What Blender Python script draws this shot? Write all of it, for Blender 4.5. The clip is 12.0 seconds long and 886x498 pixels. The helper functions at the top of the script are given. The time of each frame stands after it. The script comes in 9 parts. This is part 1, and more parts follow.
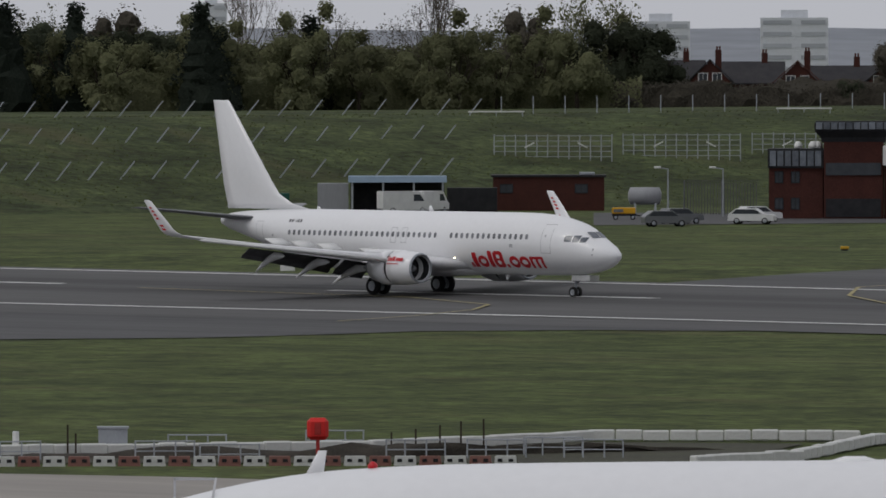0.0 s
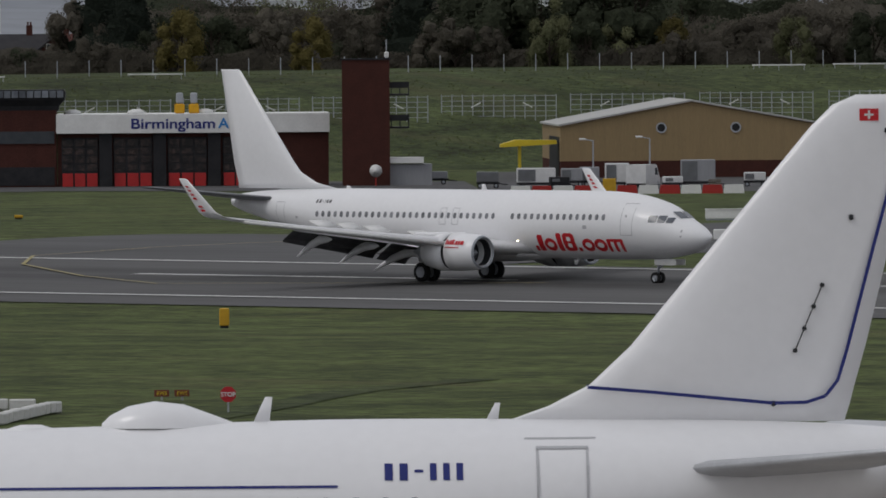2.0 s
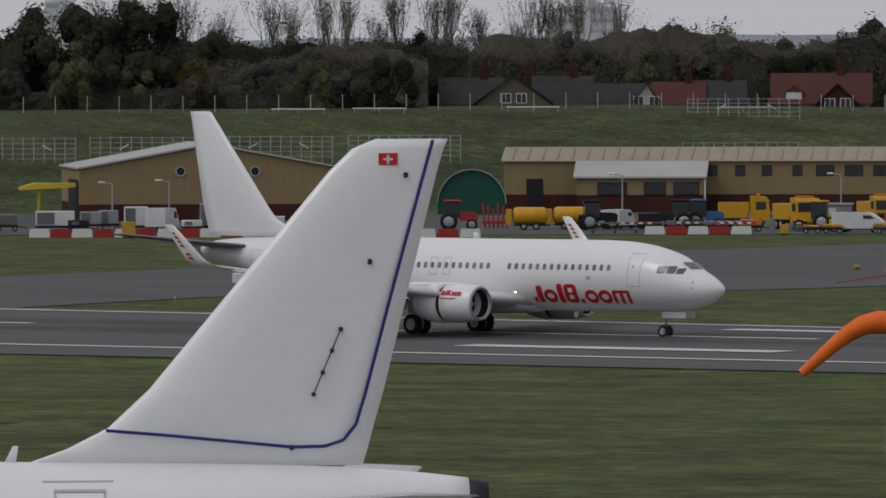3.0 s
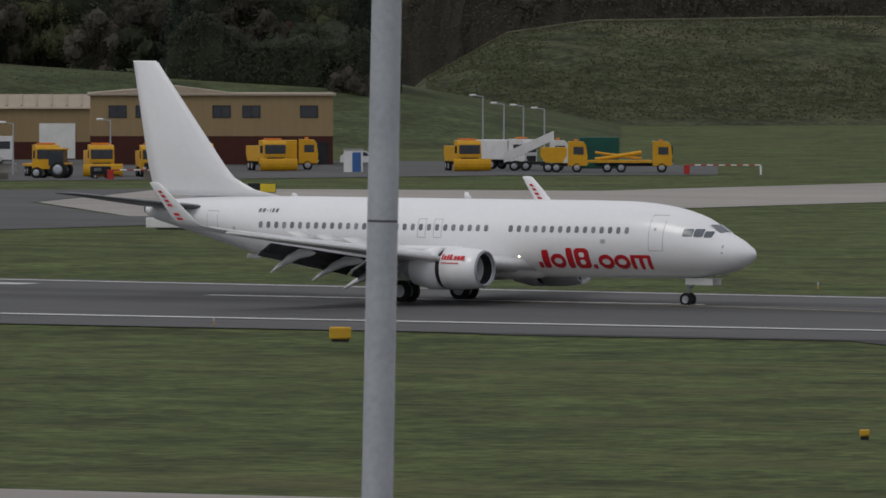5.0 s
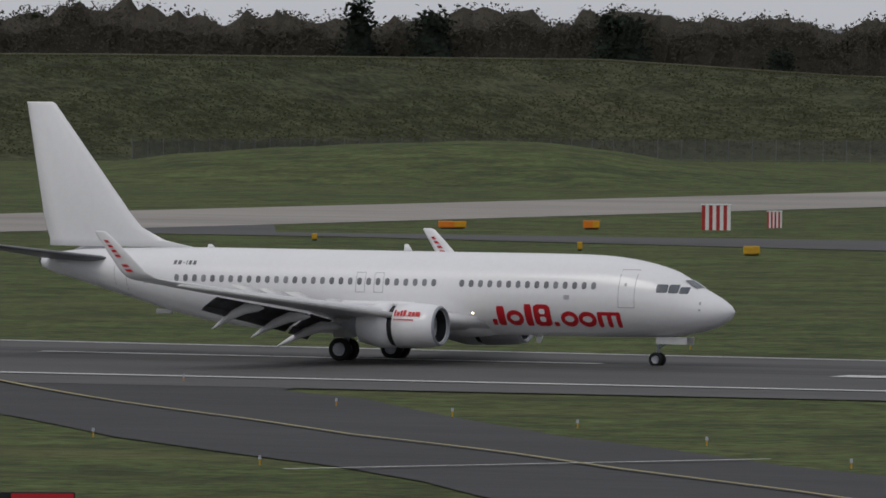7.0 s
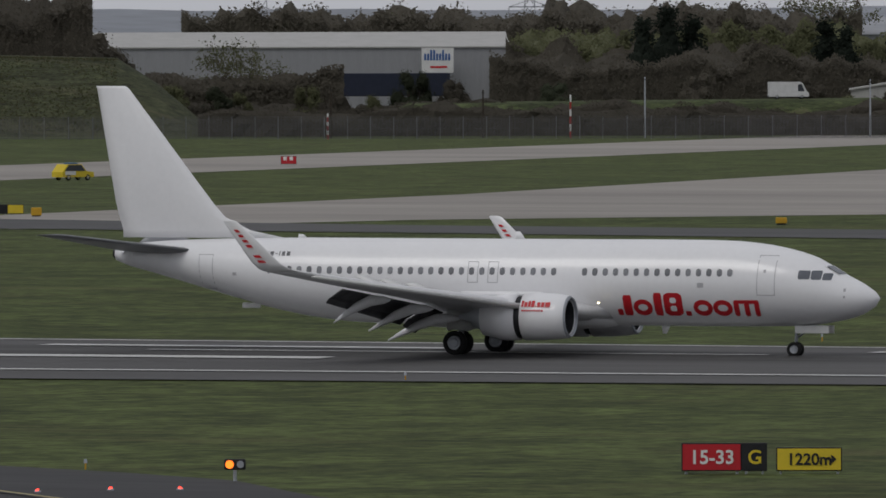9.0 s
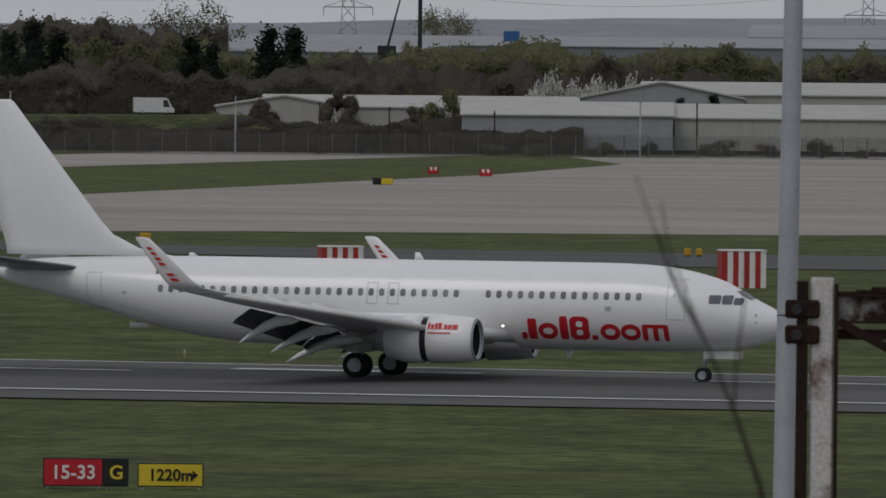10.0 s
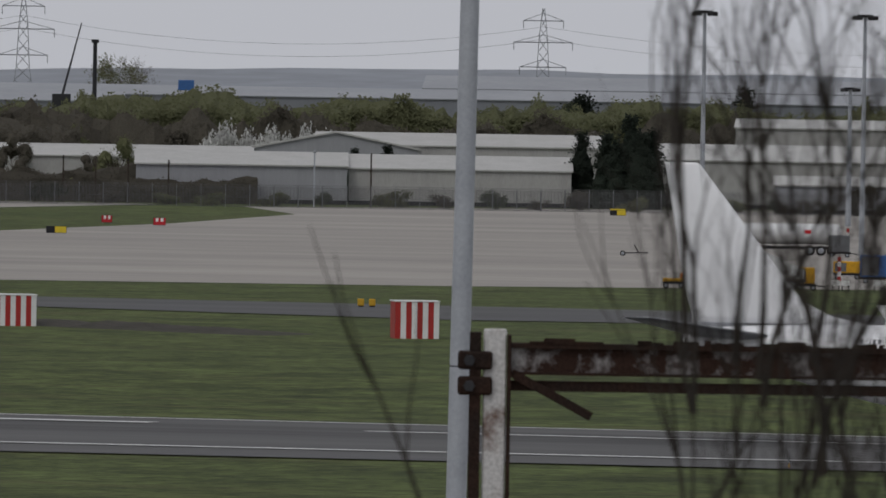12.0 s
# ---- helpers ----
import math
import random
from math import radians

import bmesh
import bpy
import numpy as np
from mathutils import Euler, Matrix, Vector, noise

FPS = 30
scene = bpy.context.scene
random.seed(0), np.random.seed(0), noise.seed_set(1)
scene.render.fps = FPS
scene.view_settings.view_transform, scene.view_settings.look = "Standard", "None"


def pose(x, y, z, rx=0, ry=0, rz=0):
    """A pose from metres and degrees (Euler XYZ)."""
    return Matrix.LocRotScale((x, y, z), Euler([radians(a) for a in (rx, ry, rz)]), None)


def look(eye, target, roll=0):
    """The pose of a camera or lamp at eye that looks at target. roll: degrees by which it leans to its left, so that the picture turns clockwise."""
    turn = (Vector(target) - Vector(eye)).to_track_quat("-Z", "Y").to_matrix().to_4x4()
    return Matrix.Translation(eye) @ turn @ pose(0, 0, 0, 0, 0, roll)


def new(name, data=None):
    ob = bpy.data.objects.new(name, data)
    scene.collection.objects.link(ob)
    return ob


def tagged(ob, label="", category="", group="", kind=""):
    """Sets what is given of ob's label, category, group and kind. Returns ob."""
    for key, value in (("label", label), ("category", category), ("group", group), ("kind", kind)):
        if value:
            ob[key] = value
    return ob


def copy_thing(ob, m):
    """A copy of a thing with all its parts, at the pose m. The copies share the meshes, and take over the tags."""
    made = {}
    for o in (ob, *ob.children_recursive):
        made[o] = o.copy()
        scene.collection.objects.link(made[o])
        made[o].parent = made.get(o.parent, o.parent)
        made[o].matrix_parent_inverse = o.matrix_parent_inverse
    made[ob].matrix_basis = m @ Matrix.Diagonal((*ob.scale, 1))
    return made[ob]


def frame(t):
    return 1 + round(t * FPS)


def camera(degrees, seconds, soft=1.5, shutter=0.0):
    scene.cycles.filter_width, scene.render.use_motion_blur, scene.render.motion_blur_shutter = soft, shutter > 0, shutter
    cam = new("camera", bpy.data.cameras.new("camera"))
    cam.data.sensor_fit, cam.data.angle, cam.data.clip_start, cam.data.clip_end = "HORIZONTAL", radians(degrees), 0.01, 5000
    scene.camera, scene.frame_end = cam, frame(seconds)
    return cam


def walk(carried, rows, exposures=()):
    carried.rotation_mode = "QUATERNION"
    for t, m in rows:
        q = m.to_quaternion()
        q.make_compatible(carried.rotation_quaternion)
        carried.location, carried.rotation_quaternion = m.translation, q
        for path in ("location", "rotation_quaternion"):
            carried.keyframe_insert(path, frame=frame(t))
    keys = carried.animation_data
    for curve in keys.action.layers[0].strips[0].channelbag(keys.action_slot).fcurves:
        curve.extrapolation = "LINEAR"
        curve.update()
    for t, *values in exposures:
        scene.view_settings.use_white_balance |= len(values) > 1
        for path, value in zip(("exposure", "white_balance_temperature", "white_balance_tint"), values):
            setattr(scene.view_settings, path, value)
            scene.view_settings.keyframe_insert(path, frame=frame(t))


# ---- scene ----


# ---- the camera: it stands on a terrace 14.5 m above the runway and turns after the landing airliner ----
def aim(bearing, tilt, roll):
    """A camera pose on the terrace: bearing from the +Y axis towards +X, tilt above the level, clockwise picture roll, in degrees."""
    b, e = radians(bearing), radians(tilt)
    eye = Vector((0, 0, 14.5))
    return look(eye, eye + Vector((math.sin(b) * math.cos(e), math.cos(b) * math.cos(e), math.sin(e))) * 100, roll)


cam = camera(5.469, 12.0, soft=1.65)
cam.data.dof.use_dof, cam.data.dof.focus_distance, cam.data.dof.aperture_fstop = True, 430.0, 17.5
AIMS = [
    (0.0, -47.23, -1.096, -0.06),
    (0.5, -46.144, -1.009, 0.114),
    (1.0, -45.117, -1.011, 0.303),
    (1.5, -43.416, -1.236, 0.147),
    (2.0, -42.131, -1.31, -0.389),
    (2.5, -40.959, -1.071, -0.213),
    (3.0, -39.158, -1.053, -0.111),
    (3.5, -37.926, -1.234, -0.369),
    (3.7, -37.376, -1.256, -0.202),
    (5.3, -31.918, -1.364, -0.061),
    (5.5, -31.322, -1.35, -0.101),
    (6.0, -29.819, -1.45, 0.246),
    (6.5, -27.999, -1.208, 0.296),
    (7.0, -25.976, -1.125, 0.407),
    (7.2, -25.581, -1.195, 0.652),
    (8.8, -20.374, -1.536, -0.12),
    (9.0, -19.99, -1.258, -0.174),
    (9.5, -18.023, -1.033, 0.572),
    (10.0, -16.061, -1.151, 0.523),
    (10.5, -14.627, -1.369, 0.271),
    (11.0, -14.091, -1.351, 0.037),
    (11.5, -14.016, -0.991, 0.56),
    (12.0, -14.048, -0.818, 0.938),
]
# the clip camera's own exposure drifts a little, in stops
EXPOSURES = [(0, -0.42), (1, -0.54), (2, -0.40), (3.5, -0.50), (5.5, -0.30), (6.5, -0.35), (7.2, -0.42), (9, -0.52), (9.5, -0.54), (10, -0.70), (10.5, -0.58), (11, -0.54), (11.5, -0.44), (12, -0.40)]
walk(cam, [(t, aim(b, e, r)) for t, b, e, r in AIMS], EXPOSURES)

# seconds, place of the main wheels along the runway, bank in degrees
ROLLOUT = [
    (0, -445.95, 0.44),
    (0.5, -426.19, 0.36),
    (1, -406.83, 0.29),
    (1.5, -387.85, 0.21),
    (2, -369.25, 0.14),
    (2.5, -351.02, 0.07),
    (3, -333.18, 0.0),
    (3.5, -315.70, -0.07),
    (4, -298.59, -0.13),
    (4.5, -281.86, -0.2),
    (5, -265.48, -0.26),
    (5.5, -249.47, -0.32),
    (6, -233.81, -0.38),
    (6.5, -218.51, -0.44),
    (7, -203.56, -0.5),
    (7.5, -188.96, -0.56),
    (8, -174.71, -0.61),
    (8.5, -160.81, -0.67),
    (9, -147.24, -0.72),
    (9.5, -134.02, -0.77),
    (10, -121.13, -0.82),
    (10.5, -108.57, -0.87),
    (11, -96.35, -0.92),
    (11.5, -84.45, -0.96),
    (12, -72.88, -1.01),
]
RUNWAY_Y = 409.66

# ---- overcast daylight ----
world = bpy.data.worlds.new("overcast")
scene.world = world
world.use_nodes = True
wn, wl = world.node_tree.nodes, world.node_tree.links
sky = wn.new("ShaderNodeTexSky")
sky.sky_type, sky.sun_disc = "NISHITA", False
sky.sun_elevation, sky.sun_rotation = radians(48), radians(-160)
sky.air_density, sky.dust_density, sky.ozone_density = 1.0, 3.0, 1.0
grey = wn.new("ShaderNodeHueSaturation")
grey.inputs["Saturation"].default_value = 0.10
wl.new(sky.outputs[0], grey.inputs["Color"])
thin = wn.new("ShaderNodeMix")  # the sky's light seen through an even cloud deck
thin.data_type, thin.inputs["Factor"].default_value = "RGBA", 0.86
thin.inputs["B"].default_value = (6.95, 7.1, 7.7, 1)
wl.new(grey.outputs[0], thin.inputs["A"])
wl.new(thin.outputs["Result"], wn["Background"].inputs["Color"])
wn["Background"].inputs["Strength"].default_value = 0.1
sun = new("sun", bpy.data.lights.new("sun", "SUN"))
sun.data.energy, sun.data.angle, sun.data.color = 0.9, radians(25), (1.0, 0.97, 0.93)
sun.matrix_world = look((-60, -160, 200), (0, 0, 0))

# ---- materials ----
def mat(name, color, rough=0.7, metal=0.0, second=None, scale=1.0, grain=0.0, bump=0.0, spread=0.5, stretch=(1, 1, 1), coat=0.0, vary=0.0, spec=0.3, bias=0.0):
    """A painted, mineral or plant surface: two colours mixed by broad noise, fine grain on top, and a little relief. scale: features a metre."""
    m = bpy.data.materials.new(name)
    m.use_nodes = True
    n, l = m.node_tree.nodes, m.node_tree.links
    b = n["Principled BSDF"]
    b.inputs["Roughness"].default_value, b.inputs["Metallic"].default_value = rough, metal
    b.inputs["Coat Weight"].default_value = coat
    b.inputs["Specular IOR Level"].default_value = spec
    second = second or tuple(c * 0.82 for c in color)
    co = n.new("ShaderNodeTexCoord")
    mp = n.new("ShaderNodeMapping")
    mp.inputs["Scale"].default_value = stretch
    l.new(co.outputs["Object"], mp.inputs["Vector"])
    big = n.new("ShaderNodeTexNoise")
    big.inputs["Scale"].default_value, big.inputs["Detail"].default_value = scale, 6
    big.inputs["Roughness"].default_value = 0.62
    l.new(mp.outputs[0], big.inputs["Vector"])
    ramp = n.new("ShaderNodeMapRange")
    ramp.inputs["From Min"].default_value, ramp.inputs["From Max"].default_value = 0.5 + bias - spread * 0.4, 0.5 + bias + spread * 0.4
    l.new(big.outputs["Fac"], ramp.inputs["Value"])
    mix = n.new("ShaderNodeMix")
    mix.data_type = "RGBA"
    mix.inputs["A"].default_value, mix.inputs["B"].default_value = (*color, 1), (*second, 1)
    l.new(ramp.outputs[0], mix.inputs["Factor"])
    out = mix.outputs["Result"]
    fine = n.new("ShaderNodeTexNoise")
    fine.inputs["Scale"].default_value, fine.inputs["Detail"].default_value = scale * 11, 4
    l.new(mp.outputs[0], fine.inputs["Vector"])
    if grain or vary:
        hsv = n.new("ShaderNodeHueSaturation")
        l.new(out, hsv.inputs["Color"])
        value = n.new("ShaderNodeMapRange")
        value.inputs["From Min"].default_value, value.inputs["From Max"].default_value = 0.3, 0.7
        value.inputs["To Min"].default_value, value.inputs["To Max"].default_value = 1 - grain, 1 + grain
        l.new(fine.outputs["Fac"], value.inputs["Value"])
        last = value.outputs[0]
        if vary:
            info = n.new("ShaderNodeObjectInfo")
            own = n.new("ShaderNodeMapRange")
            own.inputs["To Min"].default_value, own.inputs["To Max"].default_value = 1 - vary, 1 + vary
            l.new(info.outputs["Random"], own.inputs["Value"])
            times = n.new("ShaderNodeMath")
            times.operation = "MULTIPLY"
            l.new(last, times.inputs[0]), l.new(own.outputs[0], times.inputs[1])
            last = times.outputs[0]
        l.new(last, hsv.inputs["Value"])
        out = hsv.outputs[0]
    l.new(out, b.inputs["Base Color"])
    if bump:
        bp = n.new("ShaderNodeBump")
        bp.inputs["Strength"].default_value, bp.inputs["Distance"].default_value = bump, 0.05
        l.new(fine.outputs["Fac"], bp.inputs["Height"])
        l.new(bp.outputs[0], b.inputs["Normal"])
    return m


def grass_mat(name, low, high, dry, flow=(0.14, 0.13, 0.2)):
    """Mown airfield grass: broad patches, long streaks along the runway, tufts, and dry spots."""
    m = mat(name, low, 0.95, 0, high, 0.02, 0.0, 0.0, 0.9, spec=0.15)
    n, l = m.node_tree.nodes, m.node_tree.links
    b = n["Principled BSDF"]
    base = b.inputs["Base Color"].links[0].from_socket
    co = n.new("ShaderNodeTexCoord")
    mp = n.new("ShaderNodeMapping")
    mp.inputs["Scale"].default_value = flow
    l.new(co.outputs["Object"], mp.inputs["Vector"])
    streak = n.new("ShaderNodeTexNoise")
    streak.inputs["Scale"].default_value, streak.inputs["Detail"].default_value = 1.0, 9
    streak.inputs["Roughness"].default_value = 0.72
    l.new(mp.outputs[0], streak.inputs["Vector"])
    r = n.new("ShaderNodeMapRange")
    r.inputs["From Min"].default_value, r.inputs["From Max"].default_value = 0.35, 0.68
    r.inputs["To Min"].default_value, r.inputs["To Max"].default_value = 0.5, 1.55
    l.new(streak.outputs["Fac"], r.inputs["Value"])
    tuft = n.new("ShaderNodeTexNoise")
    tuft.inputs["Scale"].default_value, tuft.inputs["Detail"].default_value = 0.8, 7
    tuft.inputs["Roughness"].default_value = 0.75
    l.new(co.outputs["Object"], tuft.inputs["Vector"])
    r2 = n.new("ShaderNodeMapRange")
    r2.inputs["From Min"].default_value, r2.inputs["From Max"].default_value = 0.3, 0.7
    r2.inputs["To Min"].default_value, r2.inputs["To Max"].default_value = 0.22, 1.78
    l.new(tuft.outputs["Fac"], r2.inputs["Value"])
    mul = n.new("ShaderNodeMath")
    mul.operation = "MULTIPLY"
    l.new(r.outputs[0], mul.inputs[0]), l.new(r2.outputs[0], mul.inputs[1])
    hsv = n.new("ShaderNodeHueSaturation")
    l.new(base, hsv.inputs["Color"]), l.new(mul.outputs[0], hsv.inputs["Value"])
    spots = n.new("ShaderNodeTexNoise")
    spots.inputs["Scale"].default_value, spots.inputs["Detail"].default_value = 0.045, 8
    spots.inputs["Roughness"].default_value = 0.7
    mp2 = n.new("ShaderNodeMapping")
    mp2.inputs["Scale"].default_value, mp2.inputs["Location"].default_value = (0.5, 2.2, 1), (31, 7, 0)
    l.new(co.outputs["Object"], mp2.inputs["Vector"]), l.new(mp2.outputs[0], spots.inputs["Vector"])
    r3 = n.new("ShaderNodeMapRange")
    r3.inputs["From Min"].default_value, r3.inputs["From Max"].default_value = 0.54, 0.74
    r3.inputs["To Max"].default_value = 0.75
    l.new(spots.outputs["Fac"], r3.inputs["Value"])
    mix = n.new("ShaderNodeMix")
    mix.data_type = "RGBA"
    mix.inputs["B"].default_value = (*dry, 1)
    l.new(r3.outputs[0], mix.inputs["Factor"]), l.new(hsv.outputs[0], mix.inputs["A"])
    l.new(mix.outputs["Result"], b.inputs["Base Color"])
    bp = n.new("ShaderNodeBump")
    bp.inputs["Strength"].default_value, bp.inputs["Distance"].default_value = 0.6, 0.15
    l.new(tuft.outputs["Fac"], bp.inputs["Height"]), l.new(bp.outputs[0], b.inputs["Normal"])
    return m


def glow_mat(name, color, power):
    m = bpy.data.materials.new(name)
    m.use_nodes = True
    b = m.node_tree.nodes["Principled BSDF"]
    b.inputs["Base Color"].default_value = (*color, 1)
    b.inputs["Emission Color"].default_value, b.inputs["Emission Strength"].default_value = (*color, 1), power
    return m


GRASS = grass_mat("airfield_grass", (0.048, 0.065, 0.020), (0.078, 0.096, 0.031), (0.108, 0.096, 0.044))
BANK = grass_mat("embankment_grass", (0.038, 0.052, 0.020), (0.062, 0.076, 0.030), (0.080, 0.072, 0.036), (0.09, 0.09, 0.6))
BERM = grass_mat("berm_rough_grass", (0.038, 0.046, 0.022), (0.062, 0.066, 0.034), (0.125, 0.115, 0.070), (0.12, 0.12, 0.9))
ASPHALT = mat("grey_asphalt", (0.092, 0.091, 0.092), 0.85, 0, (0.054, 0.054, 0.055), 0.035, 0.16, 0.15, 0.6, (0.25, 2.6, 1), spec=0.3)
ASPHALT_DARK = mat("taxiway_asphalt", (0.040, 0.040, 0.042), 0.88, 0, (0.062, 0.062, 0.064), 0.05, 0.12, 0.15, 0.8, (0.4, 1.6, 1), spec=0.2)
CONCRETE = mat("apron_concrete", (0.34, 0.315, 0.285), 0.85, 0, (0.21, 0.195, 0.178), 0.02, 0.10, 0.1, 0.6, (0.4, 1.8, 1))
LINE_WHITE = mat("line_paint_white", (0.68, 0.68, 0.66), 0.7, 0, (0.42, 0.42, 0.41), 0.4, 0.15, 0, 0.9)
LINE_YELLOW = mat("line_paint_yellow", (0.40, 0.34, 0.14), 0.7, 0, (0.24, 0.21, 0.11), 0.4, 0.15, 0, 0.9)
WHITE = mat("aircraft_white_paint", (0.80, 0.80, 0.81), 0.28, 0, (0.755, 0.755, 0.77), 0.35, 0.015, 0.0, 0.9, coat=0.3, spec=0.5)
WHITE_DULL = mat("white_panel_paint", (0.74, 0.74, 0.73), 0.5, 0, (0.60, 0.60, 0.59), 0.5, 0.04)
RED = mat("red_livery_paint", (0.55, 0.022, 0.03), 0.35, 0, (0.47, 0.018, 0.025), 1.0, 0.03)
NAVY = mat("navy_line_paint", (0.02, 0.03, 0.18), 0.4)
GREY_METAL = mat("bare_wing_metal", (0.56, 0.57, 0.59), 0.42, 0.25, (0.48, 0.49, 0.51), 0.8, 0.05)
STEEL = mat("galvanised_steel", (0.40, 0.42, 0.45), 0.5, 0.35, (0.32, 0.34, 0.37), 1.5, 0.07)
DARK_METAL = mat("dark_metal", (0.055, 0.056, 0.06), 0.5, 0.4, (0.03, 0.03, 0.032), 2.0, 0.1, spec=0.08)
WING_SKIN = mat("painted_wing_skin", (0.70, 0.70, 0.715), 0.38, 0.0, (0.62, 0.62, 0.635), 0.8, 0.05)
# tailplane metal: what it reflects is painted in as a darker grey
TAIL_METAL = mat("dark_tailplane_skin", (0.20, 0.205, 0.215), 0.35, 0.3, (0.15, 0.155, 0.165), 0.8, 0.05)
# the shade under the lowered flaps is painted in as dark grey
FLAP_SHADE = mat("flap_bay_shadow_grey", (0.12, 0.122, 0.128), 0.6, 0.1, (0.07, 0.07, 0.075), 1.5, 0.15, spec=0.08)
RUBBER = mat("tyre_rubber", (0.018, 0.018, 0.019), 0.8, 0, (0.028, 0.028, 0.028), 3.0, 0.1, spec=0.08)
GLASS = mat("dark_window_glass", (0.035, 0.04, 0.05), 0.08, 0, (0.05, 0.055, 0.065), 1.0, spec=0.5)
CABIN_GLASS = mat("cabin_window_glass", (0.16, 0.165, 0.18), 0.2, 0, (0.22, 0.225, 0.24), 1.0, vary=0.25, spec=0.5)
SEAM = mat("panel_seam_grey", (0.48, 0.48, 0.50), 0.5)



def runway_mat():
    """Grooved runway asphalt: long streaks, paving lanes, and two broad dark tracks of tyre rubber beside the centreline."""
    m = mat("runway_asphalt", (0.096, 0.094, 0.093), 0.85, 0, (0.062, 0.061, 0.061), 0.05, 0.14, 0.15, 0.7, (0.22, 2.4, 1), spec=0.35)
    n, l = m.node_tree.nodes, m.node_tree.links
    b = n["Principled BSDF"]
    base = b.inputs["Base Color"].links[0].from_socket
    co = n.new("ShaderNodeTexCoord")
    sep = n.new("ShaderNodeSeparateXYZ")
    l.new(co.outputs["Object"], sep.inputs[0])
    last = None
    for middle in (RUNWAY_Y - 4.2, RUNWAY_Y + 3.6):
        off = n.new("ShaderNodeMath")
        off.operation, off.inputs[1].default_value = "SUBTRACT", middle
        l.new(sep.outputs["Y"], off.inputs[0])
        size = n.new("ShaderNodeMath")
        size.operation = "ABSOLUTE"
        l.new(off.outputs[0], size.inputs[0])
        near_track = n.new("ShaderNodeMapRange")
        near_track.interpolation_type = "SMOOTHSTEP"
        near_track.inputs["From Min"].default_value, near_track.inputs["From Max"].default_value = 0.6, 5.2
        near_track.inputs["To Min"].default_value, near_track.inputs["To Max"].default_value = 1.0, 0.0
        l.new(size.outputs[0], near_track.inputs["Value"])
        if last is None:
            last = near_track.outputs[0]
        else:
            most = n.new("ShaderNodeMath")
            most.operation = "MAXIMUM"
            l.new(last, most.inputs[0]), l.new(near_track.outputs[0], most.inputs[1])
            last = most.outputs[0]
    streak = n.new("ShaderNodeTexNoise")
    streak.inputs["Scale"].default_value, streak.inputs["Detail"].default_value, streak.inputs["Roughness"].default_value = 1.0, 6, 0.65
    mp = n.new("ShaderNodeMapping")
    mp.inputs["Scale"].default_value = (0.012, 0.9, 1)
    l.new(co.outputs["Object"], mp.inputs["Vector"]), l.new(mp.outputs[0], streak.inputs["Vector"])
    wear = n.new("ShaderNodeMapRange")
    wear.inputs["From Min"].default_value, wear.inputs["From Max"].default_value = 0.34, 0.66
    wear.inputs["To Min"].default_value, wear.inputs["To Max"].default_value = 0.25, 0.95
    l.new(streak.outputs["Fac"], wear.inputs["Value"])
    fac = n.new("ShaderNodeMath")
    fac.operation = "MULTIPLY"
    l.new(last, fac.inputs[0]), l.new(wear.outputs[0], fac.inputs[1])
    mix = n.new("ShaderNodeMix")
    mix.data_type = "RGBA"
    mix.inputs["B"].default_value = (0.030, 0.029, 0.029, 1)
    l.new(fac.outputs[0], mix.inputs["Factor"]), l.new(base, mix.inputs["A"])
    l.new(mix.outputs["Result"], b.inputs["Base Color"])
    return m


RUNWAY = runway_mat()

# ---- building tools ----
def site(bearing, distance, z=0.0, turn=0.0):
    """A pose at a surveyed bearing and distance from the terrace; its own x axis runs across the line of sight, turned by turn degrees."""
    b = radians(bearing)
    return pose(distance * math.sin(b), distance * math.cos(b), z, 0, 0, -bearing + turn)


def mesh_of(name, bm, material, smooth=False):
    me = bpy.data.meshes.new(name)
    bm.normal_update()
    bm.to_mesh(me)
    bm.free()
    for m in material if isinstance(material, (list, tuple)) else (material,):
        me.materials.append(m)
    if smooth:
        me.polygons.foreach_set("use_smooth", [True] * len(me.polygons))
    return me


def part(name, bm, material, parent=None, label="", smooth=False, m=None):
    """Links a bmesh (or shared mesh data) as one mesh object, under a thing or a part."""
    me = bm if isinstance(bm, bpy.types.Mesh) else mesh_of(name, bm, material, smooth)
    ob = new(name, me)
    if parent is not None:
        ob.parent = parent
    if m is not None:
        ob.matrix_basis = m
    return tagged(ob, label)


def thing(name, m, label, category, group="", kind=""):
    ob = new(name)
    ob.matrix_basis = m
    if len(label.split()) < 4:
        label += " on the airfield"
    return tagged(ob, label, category, group, kind)


def box(bm, x0, x1, y0, y1, z0, z1, m=None, bevel=0.0):
    """Adds a box, its edges chamfered by bevel metres."""
    made = bmesh.ops.create_cube(bm, size=1, matrix=Matrix.Translation(((x0 + x1) / 2, (y0 + y1) / 2, (z0 + z1) / 2)) @ Matrix.Diagonal((x1 - x0, y1 - y0, z1 - z0, 1)))
    verts = made["verts"]
    if bevel:
        edges = list({e for v in verts for e in v.link_edges})
        got = bmesh.ops.bevel(bm, geom=edges, offset=bevel, segments=1, affect="EDGES", profile=0.5)
        verts = list({v for f in got["faces"] for v in f.verts} | {v for v in verts if v.is_valid})
    if m is not None:
        bmesh.ops.transform(bm, matrix=m, verts=verts)
    return bm


def one_box(x0, x1, y0, y1, z0, z1, m=None, bevel=0.0):
    return box(bmesh.new(), x0, x1, y0, y1, z0, z1, m, bevel)


